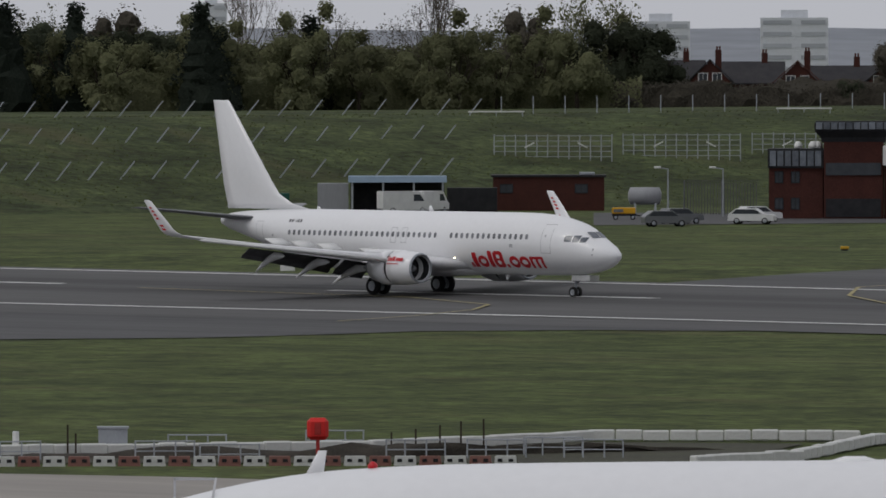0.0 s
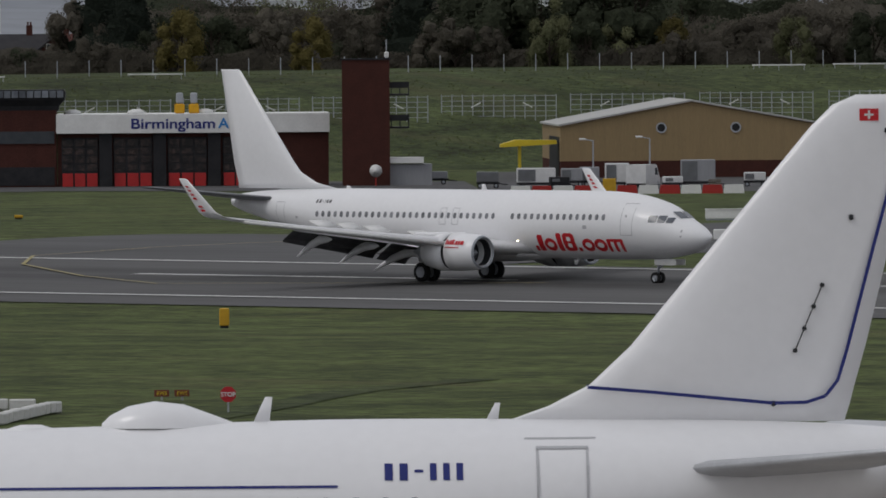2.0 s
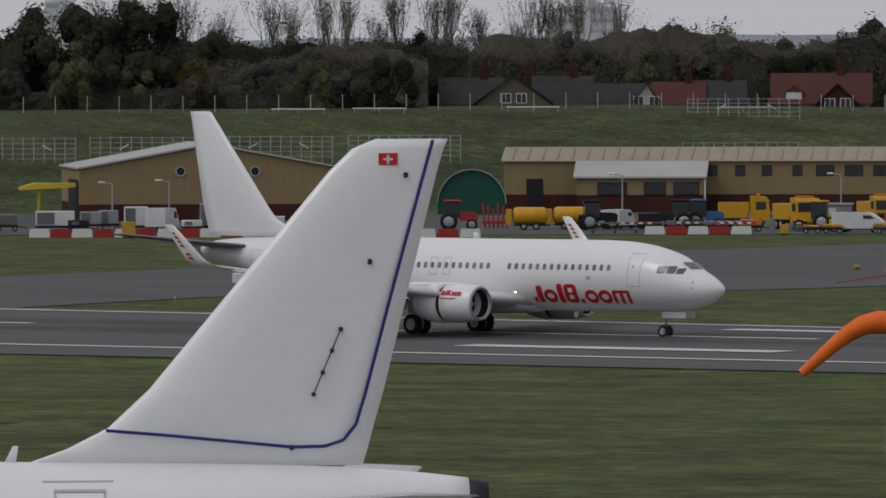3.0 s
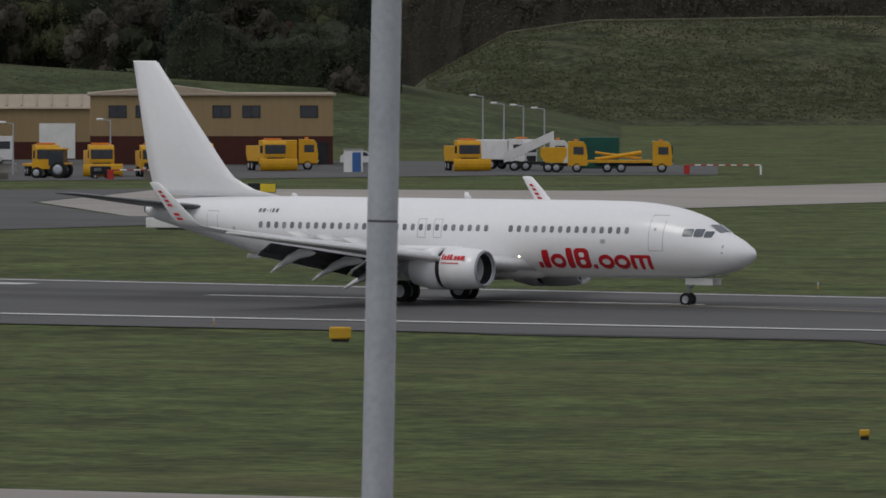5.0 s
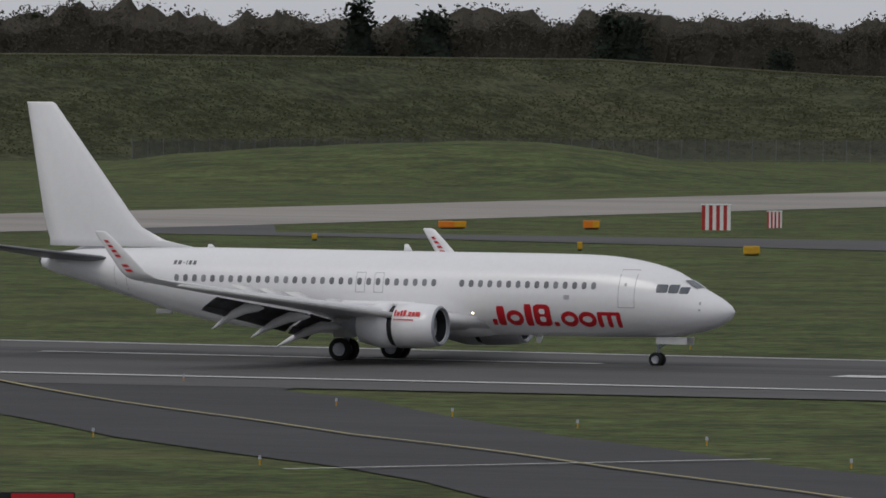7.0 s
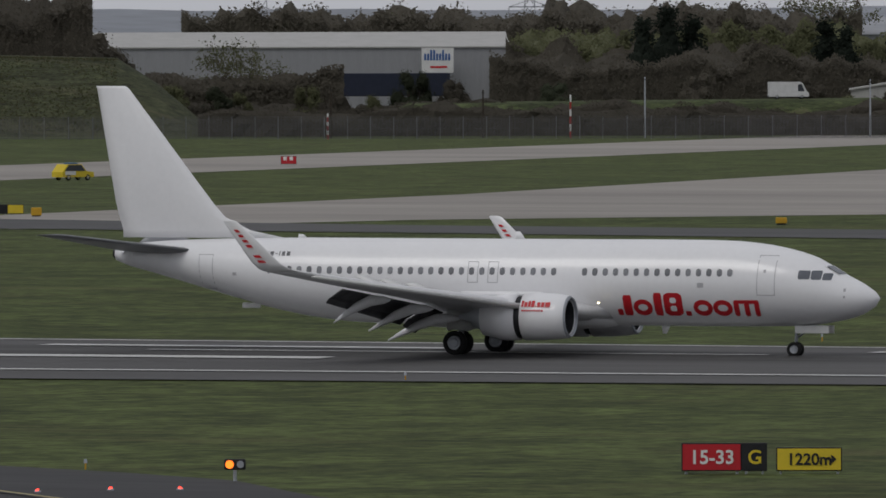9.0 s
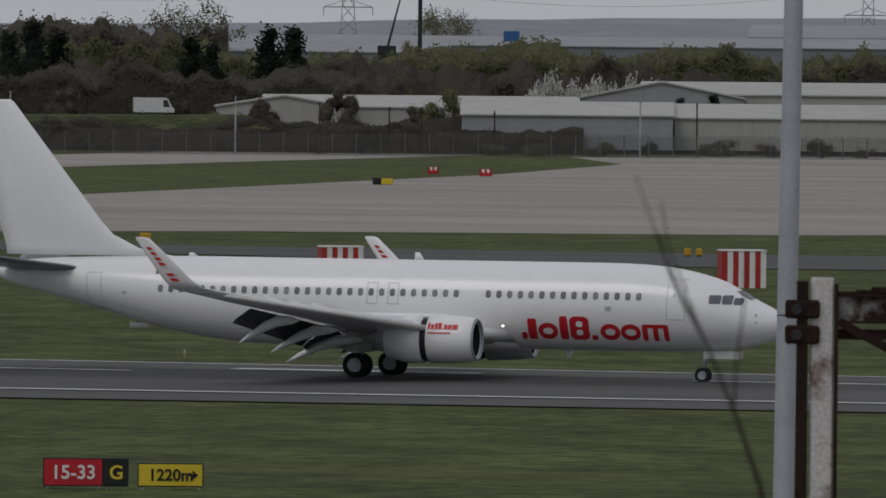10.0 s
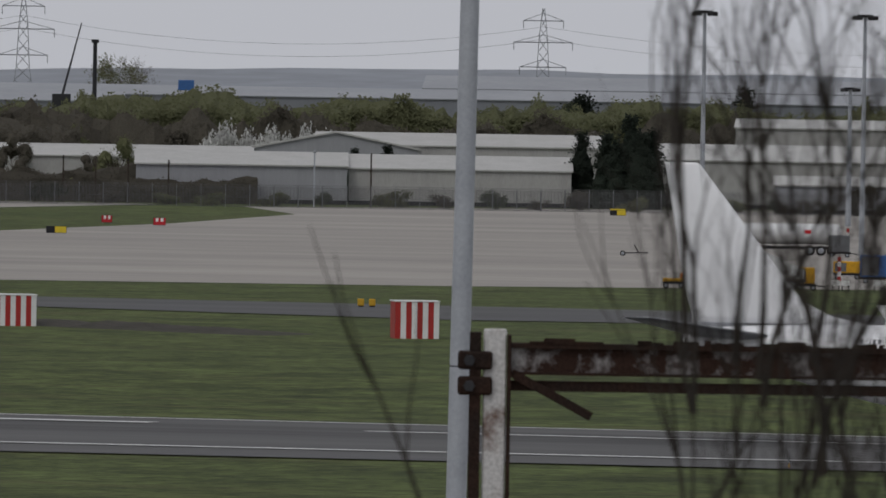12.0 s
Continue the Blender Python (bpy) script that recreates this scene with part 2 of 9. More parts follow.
def rod(bm, a, b, r0, r1=None, sides=8, caps=True):
    """Adds a round bar from a to b."""
    a, b = Vector(a), Vector(b)
    r1 = r0 if r1 is None else r1
    turn = (b - a).to_track_quat("Z", "Y").to_matrix()
    rings = []
    for p, r in ((a, r0), (b, r1)):
        rings.append([bm.verts.new(p + turn @ Vector((r * math.cos(2 * math.pi * i / sides), r * math.sin(2 * math.pi * i / sides), 0))) for i in range(sides)])
    for i in range(sides):
        j = (i + 1) % sides
        bm.faces.new((rings[0][i], rings[0][j], rings[1][j], rings[1][i]))
    if caps:
        bm.faces.new(rings[0][::-1]), bm.faces.new(rings[1])
    return bm


def one_rod(a, b, r0, r1=None, sides=8):
    return rod(bmesh.new(), a, b, r0, r1, sides)


def loft(bm, rings, close=True, caps=True):
    """Skins rings of points, each with the same count."""
    rows = [[bm.verts.new(p) for p in ring] for ring in rings]
    n = len(rows[0])
    for a, b in zip(rows, rows[1:]):
        for i in range(n if close else n - 1):
            j = (i + 1) % n
            bm.faces.new((a[i], a[j], b[j], b[i]))
    if caps and close:
        bm.faces.new(rows[0][::-1]), bm.faces.new(rows[-1])
    bmesh.ops.recalc_face_normals(bm, faces=bm.faces[:])
    return bm


def prism(bm, outline, depth, m=None):
    """Pushes an outline in the x-z plane through y from 0 to depth."""
    made = loft(bmesh.new(), [[(x, 0, z) for x, z in outline], [(x, depth, z) for x, z in outline]])
    if m is not None:
        bmesh.ops.transform(made, matrix=m, verts=made.verts)
    me = bpy.data.meshes.new("swap")
    made.to_mesh(me)
    made.free()
    bm.from_mesh(me)
    bpy.data.meshes.remove(me)
    return bm


def wheel_mesh(r, w, sides=20):
    """A tyre: rounded shoulders about the y axis."""
    prof = [(-w / 2, r * 0.62), (-w / 2, r * 0.9), (-w * 0.33, r), (w * 0.33, r), (w / 2, r * 0.9), (w / 2, r * 0.62)]
    return loft(bmesh.new(), [[(q * math.cos(2 * math.pi * i / sides), y, q * math.sin(2 * math.pi * i / sides)) for i in range(sides)] for y, q in prof], caps=False)


def rim_mesh(r, w, sides=16):
    prof = [(-w / 2 - 0.01, 0.06), (-w / 2 - 0.02, r * 0.35), (-w / 2 + 0.02, r * 0.45), (-w / 2 - 0.01, r * 0.64), (w / 2 + 0.01, r * 0.64), (w / 2 + 0.02, r * 0.3), (w / 2 + 0.02, 0.06)]
    return loft(bmesh.new(), [[(q * math.cos(2 * math.pi * i / sides), y, q * math.sin(2 * math.pi * i / sides)) for i in range(sides)] for y, q in prof])


def text_mesh(words, height, material, name="lettering", bold=0.0):
    """Words in the built-in font as a thin mesh in the x-z plane, left end at the origin, cap height as given."""
    cu = bpy.data.curves.new(name, "FONT")
    cu.body, cu.size, cu.extrude, cu.offset = words, height / 0.70, 0.012, bold
    ob = bpy.data.objects.new(name, cu)
    scene.collection.objects.link(ob)
    me = bpy.data.meshes.new_from_object(ob.evaluated_get(bpy.context.evaluated_depsgraph_get()))
    bpy.data.objects.remove(ob)
    me.transform(pose(0, 0, 0, 90))
    me.materials.clear()
    me.materials.append(material)
    return me

# ---- the ground, the runway and the paved ways ----
def smooth(a, b, v):
    u = min(1, max(0, (v - a) / (b - a)))
    return u * u * (3 - 2 * u)


def ground_z(x, y):
    """Height of the airfield: level, with the runway's cross fall and crown and the rise of the near apron."""
    fall = 0.023 - 0.027 * min(1.15, max(-0.15, (x + 440) / 320))
    dy = y - RUNWAY_Y
    off = abs(dy)
    crown = 0.0075 * smooth(-420, -250, x)
    z = (fall * dy - crown * off) * (1 - smooth(30, 95, off))
    return z + 1.6 * (1 - smooth(195, 292, math.hypot(x, y)))


def lines(*stretches):
    out = []
    for a, b, step in stretches:
        n = max(1, round((b - a) / step))
        out += [a + (b - a) * i / n for i in range(n)]
    return out + [stretches[-1][1]]


XS = lines((-4800, -1400, 400), (-1400, -800, 60), (-800, 100, 20), (100, 700, 60), (700, 4800, 400))
YS = lines((-4800, -300, 500), (-300, 60, 30), (60, 300, 12), (300, 520, 7.5), (520, 800, 20), (800, 1600, 80), (1600, 4800, 400))


def sheet(name, xs, ys, lift, material, label, category):
    verts = [(x, y, ground_z(x, y) + lift) for y in ys for x in xs]
    w = len(xs)
    faces = [(j * w + i, j * w + i + 1, (j + 1) * w + i + 1, (j + 1) * w + i) for j in range(len(ys) - 1) for i in range(w - 1)]
    me = bpy.data.meshes.new(name)
    me.from_pydata(verts, [], faces)
    me.materials.append(material)
    me.polygons.foreach_set("use_smooth", [True] * len(me.polygons))
    return tagged(new(name, me), label, category, kind="structure")


def paved(name, outline, lift, material, label, category="pavement", step=15.0, curve=None):
    """A paved area: its outline filled, cut along the ground's own grid and laid on it."""
    bm = bmesh.new()
    bm.faces.new([bm.verts.new((x, y, 0)) for x, y in outline])
    lo_x, hi_x = min(p[0] for p in outline), max(p[0] for p in outline)
    lo_y, hi_y = min(p[1] for p in outline), max(p[1] for p in outline)
    for values, axis, lo, hi in ((XS, (1, 0, 0), lo_x, hi_x), (YS, (0, 1, 0), lo_y, hi_y)):
        for v in values:
            if lo < v < hi:
                bmesh.ops.bisect_plane(bm, geom=bm.verts[:] + bm.edges[:] + bm.faces[:], plane_co=[a * v for a in axis], plane_no=axis)
    bmesh.ops.triangulate(bm, faces=bm.faces[:])
    for v in bm.verts:
        v.co.z = ground_z(v.co.x, v.co.y) + lift
    bm.normal_update()
    for f in bm.faces:
        if f.normal.z < 0:
            f.normal_flip()
    ob = part(name, bm, material)
    return tagged(ob, label, category, kind="structure")


def stripe(name, points, width, lift, material, label):
    """A painted line of some width along points on the ground."""
    bm = bmesh.new()
    fine = []
    for (x0, y0), (x1, y1) in zip(points, points[1:]):
        n = max(1, int(math.hypot(x1 - x0, y1 - y0) / 4))
        fine += [(x0 + (x1 - x0) * i / n, y0 + (y1 - y0) * i / n) for i in range(n)]
    fine.append(points[-1])
    rows = []
    for i, (x, y) in enumerate(fine):
        xa, ya = fine[max(0, i - 1)]
        xb, yb = fine[min(len(fine) - 1, i + 1)]
        d = math.hypot(xb - xa, yb - ya)
        nx, ny = -(yb - ya) / d * width / 2, (xb - xa) / d * width / 2
        rows.append([bm.verts.new((x + s * nx, y + s * ny, ground_z(x + s * nx, y + s * ny) + lift)) for s in (-1, 1)])
    for a, b in zip(rows, rows[1:]):
        f = bm.faces.new((a[0], b[0], b[1], a[1]))
        f.normal_update()
        if f.normal.z < 0:
            f.normal_flip()
    return tagged(part(name, bm, material), label, "road marking", kind="structure")


sheet("ground", XS, YS, 0.0, GRASS, "rough mown green airfield grass with dry patches", "grass")
RUN_X = [x for x in XS if -800 <= x <= 100] + [160.0, 220.0]
RUN_Y = [378.3, 382.0, 386.0, 390.0, 397.5, 405.0, 409.66, 414.0, 420.0, 424.0, 428.3]
sheet("runway", RUN_X, RUN_Y, 0.06, RUNWAY, "grey grooved asphalt runway darkened by tyre rubber", "runway")
stripe("runway_edge_line", [(-800, 387.2), (200, 387.2)], 0.95, 0.10, LINE_WHITE, "white painted runway edge line")
stripe("runway_edge_line", [(-800, 425.6), (200, 425.6)], 0.95, 0.10, LINE_WHITE, "white painted runway edge line")
for k in range(-6, 12):
    stripe("centreline_dash", [(-454 + 58 * k, 409.7), (-423 + 58 * k, 409.7)], 0.95, 0.10, LINE_WHITE, "white runway centreline dash")
for x0, x1, y in ((-321, -299, 396.0), (-321, -299, 420.0), (-175, -152, 402.0), (-172, -151, 416.5), (-130, -118, 416.5)):
    stripe("touchdown_mark", [(x0, y), (x1, y)], 2.2, 0.10, LINE_WHITE, "thick white touchdown mark")
paved("exit_taxiway", [(-262, 383), (-240, 377), (-221.3, 377.5), (-215.0, 371.9), (-200.5, 356.8), (-185.3, 339.4), (-169.3, 318.4), (-158.9, 307.8), (-150.0, 299.3), (-142.0, 290.1), (-135.8, 281.6), (-100, 240), (-60, 205),
      (-40, 225), (-75, 250), (-105.5, 278), (-112, 287.5), (-118, 292), (-124, 295.5), (-130.3, 303.7), (-136.4, 309.0), (-145.6, 319.4), (-155.6, 330.5), (-170.4, 350.8), (-183.6, 369.2), (-191.3, 376.1), (-193, 383)], 0.045, ASPHALT_DARK, "dark asphalt exit taxiway")
paved("side_taxiway", [(-470, 383), (-370, 383), (-384, 377.5), (-392, 375), (-400, 368), (-399, 358), (-391, 335), (-384, 315), (-380, 235), (-470, 235)], 0.045, ASPHALT, "grey asphalt side taxiway")
paved("crossing_taxiway", [(-441, 426), (-383, 426), (-383, 585), (-402, 577), (-440, 618), (-467, 676), (-481, 658), (-470, 570), (-455, 507)], 0.045, ASPHALT, "grey asphalt crossing taxiway")
paved("taxiway_concrete", [(-402, 577.5), (-383, 585.5), (-384, 760), (-396, 1290), (-396, 1400), (-447, 1400), (-430, 800), (-430, 690), (-467, 677), (-440, 619)], 0.05, CONCRETE, "pale concrete taxiway")
paved("apron", [(-283, 678), (-265, 722), (-234, 752), (-192, 768), (-159, 792), (60, 880), (300, 960), (300, 1560), (-300, 1500), (-380, 1390), (-346, 1295), (-327, 1161), (-318, 1030), (-306, 846), (-308, 724)], 0.04, CONCRETE, "wide pale concrete apron with tyre stains")
paved("service_road", [(-383.5, 752), (-366, 718), (-309, 722), (-257, 700), (-214, 690), (-137, 686), (100, 720), (100, 690), (-129, 648), (-159, 640), (-204, 658), (-248, 672), (-293, 682), (-352, 703), (-383.5, 704)], 0.055, ASPHALT, "grey asphalt service road")
paved("near_apron", [(-256, 215), (-249, 218), (-200, 226), (-184, 234), (-110, 240), (-60, 160), (60, 120), (60, 20), (-260, 20), (-300, 120), (-290, 195)], 0.04, CONCRETE, "pale concrete apron beside the terminal")
paved("works_yard", [(d * math.sin(radians(b)), d * math.cos(radians(b))) for b, d in ((-41.9, 862), (-39.5, 858), (-36.5, 858), (-34.5, 872), (-32.5, 896), (-31.2, 900), (-31.2, 960), (-33, 990), (-38, 1010), (-41.9, 990))], 0.05, ASPHALT, "grey asphalt works yard", "yard")
paved("station_forecourt", [(d * math.sin(radians(b)), d * math.cos(radians(b))) for b, d in ((-46.3, 872), (-44.5, 885), (-42.4, 872), (-41.9, 880), (-42.0, 930), (-46.3, 950))], 0.045, ASPHALT, "grey asphalt forecourt before the fire station", "yard")
stripe("taxi_line", [(-262, 409), (-246, 407.5), (-236.1, 405.5), (-229.9, 403.3), (-222.3, 396.7), (-214.4, 387.0), (-205.9, 377.1), (-190.1, 358.5), (-176.3, 342.5), (-162.6, 325.6), (-149.5, 312.6), (-140.1, 302.3), (-128.2, 290.4), (-104, 264)], 0.26, 0.12, LINE_YELLOW, "yellow taxi line curving off the runway")
stripe("taxi_line", [(-416, 376), (-418, 385), (-421, 392), (-426, 398), (-440, 404), (-470, 407)], 0.26, 0.12, LINE_YELLOW, "yellow taxi line curving off the runway")
stripe("taxi_line", [(-360, 407), (-384, 399), (-397, 406), (-414, 418), (-423, 428), (-424, 440), (-420, 470)], 0.26, 0.12, LINE_YELLOW, "yellow taxi line curving off the runway")
stripe("taxi_line", [(-139, 313), (-150, 295)], 0.3, 0.12, LINE_WHITE, "pale joint line across the taxiway")


def bank(name, rows, material, label, shoulder=60.0):
    """An earth bank: rows of (bearing, distance of its foot, crest height, depth from foot to crest)."""
    rings = []
    n = 120
    for i in range(n + 1):
        u = i / n * (len(rows) - 1)
        j = min(len(rows) - 2, int(u))
        f = u - j
        b, d, h, w = (rows[j][q] + (rows[j + 1][q] - rows[j][q]) * f for q in range(4))
        wob = noise.noise((b * 1.3, 2.0, 0)) * 1.2
        ring = []
        for v, z in ((-0.06, -0.4), (0.0, 0.02), (0.06, 0.05), (0.25, 0.24), (0.45, 0.48), (0.65, 0.72), (0.85, 0.92), (0.95, 0.985), (1.0, 1.0), (1.0 + shoulder / w, 1.03), (1.0 + 3 * shoulder / w, 1.0), (1.0 + 4 * shoulder / w, -0.1)):
            dd = d + v * w + (wob if 0 < v < 0.95 else 0)
            zz = h * z + (noise.noise((b * 4, v * 5, 1.0)) * 0.35 if 0.05 < v < 1.0 else 0) if z >= 0 else z
            ring.append((dd * math.sin(radians(b)), dd * math.cos(radians(b)), zz))
        rings.append(ring)
    bm = loft(bmesh.new(), rings, close=False)
    for f in bm.faces:
        if f.normal.z < 0:
            f.normal_flip()
    return tagged(part(name, bm, material, smooth=True), label, "embankment", kind="structure")


bank("embankment", [(-58, 880, 8.5, 70), (-52, 915, 9.3, 75), (-47, 985, 9.6, 75), (-42, 1012, 10.4, 78), (-38, 1050, 10.8, 75), (-36.4, 1062, 10.4, 70), (-35.4, 1070, 8.9, 70), (-34.4, 1080, 7.6, 70), (-33.2, 1090, 6.2, 70), (-32.2, 1095, 2.0, 70), (-31.8, 1100, 0.1, 60)], BANK, "steep grass embankment with mown streaks")
bank("berm", [(-33.3, 1335, 0.1, 45), (-33.0, 1338, 6.5, 55), (-32.5, 1342, 13.2, 60), (-32.0, 1345, 15.0, 62), (-30.5, 1352, 15.6, 64), (-28.0, 1400, 15.8, 66), (-25.0, 1480, 15.6, 66), (-23.5, 1490, 13.2, 66), (-22.0, 1490, 12.2, 60), (-21.75, 1490, 8.0, 55), (-21.4, 1490, 0.1, 50)], BERM, "long high noise berm of rough uncut grass", 20)


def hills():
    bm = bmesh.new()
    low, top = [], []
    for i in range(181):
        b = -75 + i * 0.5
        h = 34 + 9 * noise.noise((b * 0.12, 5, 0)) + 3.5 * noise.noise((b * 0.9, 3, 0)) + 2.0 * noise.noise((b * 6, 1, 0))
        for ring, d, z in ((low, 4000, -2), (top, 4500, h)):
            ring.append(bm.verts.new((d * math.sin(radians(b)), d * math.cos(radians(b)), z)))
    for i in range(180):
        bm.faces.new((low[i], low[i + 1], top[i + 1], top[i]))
    # distance haze is painted into the hills' blue-grey base colour
    return tagged(part("distant_hills", bm, mat("hazy_hills", (0.21, 0.225, 0.25), 1, 0, (0.26, 0.275, 0.30), 0.004, 0.1)), "low wooded hills painted haze grey", "hills", kind="structure")


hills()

# ---- aircraft ----
def hull(stations, sides=36):
    """A fuselage from stations of (distance behind the nose, top z, bottom z, half width); the nose points to +x from x = 0."""
    rings = []
    for a, top, low, half in stations:
        c, h = (top + low) / 2, (top - low) / 2
        rings.append([(-a, half * math.sin(2 * math.pi * i / sides), c + h * math.cos(2 * math.pi * i / sides)) for i in range(sides)])
    return loft(bmesh.new(), rings)


def fine_stations(rough, step=0.4):
    """Stations with smooth ones between, so that the skin curves."""
    out = []
    n = len(rough)
    for i in range(n - 1):
        p0, p1, p2, p3 = rough[max(0, i - 1)], rough[i], rough[i + 1], rough[min(n - 1, i + 2)]
        k = max(1, min(5, int((p2[0] - p1[0]) / step)))
        for j in range(k):
            u = j / k
            row = [p1[0] + (p2[0] - p1[0]) * u]
            for q in (1, 2, 3):
                m1 = (p2[q] - p0[q]) / max(1e-6, p2[0] - p0[0]) * (p2[0] - p1[0])
                m2 = (p3[q] - p1[q]) / max(1e-6, p3[0] - p1[0]) * (p2[0] - p1[0])
                h = (2 * u ** 3 - 3 * u * u + 1, u ** 3 - 2 * u * u + u, -2 * u ** 3 + 3 * u * u, u ** 3 - u * u)
                row.append(h[0] * p1[q] + h[1] * m1 + h[2] * p2[q] + h[3] * m2)
            out.append(tuple(row))
    return out + [rough[-1]]


def half_width_at(stations, a, z):
    """Half width of a fuselage at a distance behind the nose and a height."""
    for s, t in zip(stations, stations[1:]):
        if s[0] <= a <= t[0]:
            u = (a - s[0]) / (t[0] - s[0])
            top, low, half = (s[q] + (t[q] - s[q]) * u for q in (1, 2, 3))
            c, h = (top + low) / 2, (top - low) / 2
            return half * math.sqrt(max(0, 1 - ((z - c) / h) ** 2))
    return 0


def foil(sections, upright=False, points=10):
    """A wing or fin from sections of (leading edge aft, span place, height, chord, thickness); upright: thickness lies across."""
    shape = [(0, 0)] + [(u, w) for u, w in ((0.02, 0.22), (0.1, 0.42), (0.3, 0.5), (0.6, 0.34), (0.85, 0.12), (1, 0.015))]
    shape += [(u, -w) for u, w in reversed(shape[1:])]
    rings = []
    for a, s, z, chord, thick in sections:
        if upright:
            rings.append([(-a - u * chord, s + w * thick, z) for u, w in shape])
        else:
            rings.append([(-a - u * chord, s, z + w * thick) for u, w in shape])
    return loft(bmesh.new(), rings)


def skin_panel(stations, side, a0, a1, z0, z1, lift, round_corner=0.0, cols=4, rows=6):
    """A patch that lies on the fuselage's side, lift metres proud: windows, doors, lettering."""
    bm = bmesh.new()
    grid = []
    for j in range(rows + 1):
        v = j / rows
        z = z0 + (z1 - z0) * v
        inset = 0
        if round_corner:
            d = min(v, 1 - v) * (z1 - z0)
            if d < round_corner:
                inset = round_corner - math.sqrt(max(0, round_corner ** 2 - (round_corner - d) ** 2))
        line = []
        for i in range(cols + 1):
            u = i / cols
            a = a0 + inset + (a1 - a0 - 2 * inset) * u
            w = half_width_at(stations, a, z) + lift
            line.append(bm.verts.new((-a, side * w, z)))
        grid.append(line)
    for j in range(rows):
        for i in range(cols):
            bm.faces.new((grid[j][i], grid[j][i + 1], grid[j + 1][i + 1], grid[j + 1][i]))
    bm.normal_update()
    for f in bm.faces:
        if f.normal.y * side < 0:
            f.normal_flip()
    return bm


def skin_ring(stations, side, ac, zc, ra, rz, w, lift=0.012, n=28):
    """A flat ring that lies on the fuselage's side."""
    bm = bmesh.new()
    loops = []
    for k in range(n):
        c, q = math.cos(2 * math.pi * k / n), math.sin(2 * math.pi * k / n)
        loops.append([bm.verts.new((-a, side * (half_width_at(stations, a, z) + lift), z)) for a, z in ((ac + ra * c, zc + rz * q), (ac + (ra - w) * c, zc + (rz - w) * q))])
    for k in range(n):
        a, b = loops[k], loops[(k + 1) % n]
        f = bm.faces.new((a[0], b[0], b[1], a[1]))
        f.normal_update()
        if f.normal.y * side < 0:
            f.normal_flip()
    return bm


def door_frame(stations, side, a0, a1, z0, z1, lift, w=0.035, parent=None, material=None, name="door_outline"):
    bm = bmesh.new()
    for q in ((a0, a1, z0, z0 + w), (a0, a1, z1 - w, z1), (a0, a0 + w, z0, z1), (a1 - w, a1, z0, z1)):
        other = skin_panel(stations, side, *q, lift)
        me = bpy.data.meshes.new("swap")
        other.to_mesh(me)
        other.free()
        bm.from_mesh(me)
        bpy.data.meshes.remove(me)
    return part(name, bm, material, parent)


B_STATIONS = fine_stations([
    (0.0, 2.76, 2.70, 0.03), (0.25, 3.06, 2.34, 0.42), (0.8, 3.42, 2.0, 0.84), (1.6, 3.82, 1.74, 1.18), (2.3, 4.22, 1.6, 1.42), (3.0, 4.6, 1.5, 1.6),
    (3.9, 4.9, 1.44, 1.74), (5.2, 5.18, 1.4, 1.84), (6.8, 5.35, 1.38, 1.88), (9.0, 5.4, 1.38, 1.88), (14.0, 5.4, 1.38, 1.88), (20.0, 5.4, 1.38, 1.88),
    (25.5, 5.4, 1.42, 1.88), (28.0, 5.4, 1.68, 1.86), (30.0, 5.38, 2.06, 1.77), (32.0, 5.34, 2.58, 1.58), (34.0, 5.28, 3.12, 1.3), (36.0, 5.18, 3.66, 0.96),
    (37.4, 5.02, 4.02, 0.62), (38.0, 4.86, 4.25, 0.38)])


PAINT_REG = mat("grey_registration_paint", (0.16, 0.16, 0.17), 0.5)
COCKPIT_GLASS = mat("cockpit_window_glass", (0.09, 0.10, 0.12), 0.15, 0, (0.14, 0.15, 0.17), 1.5, spec=0.5)


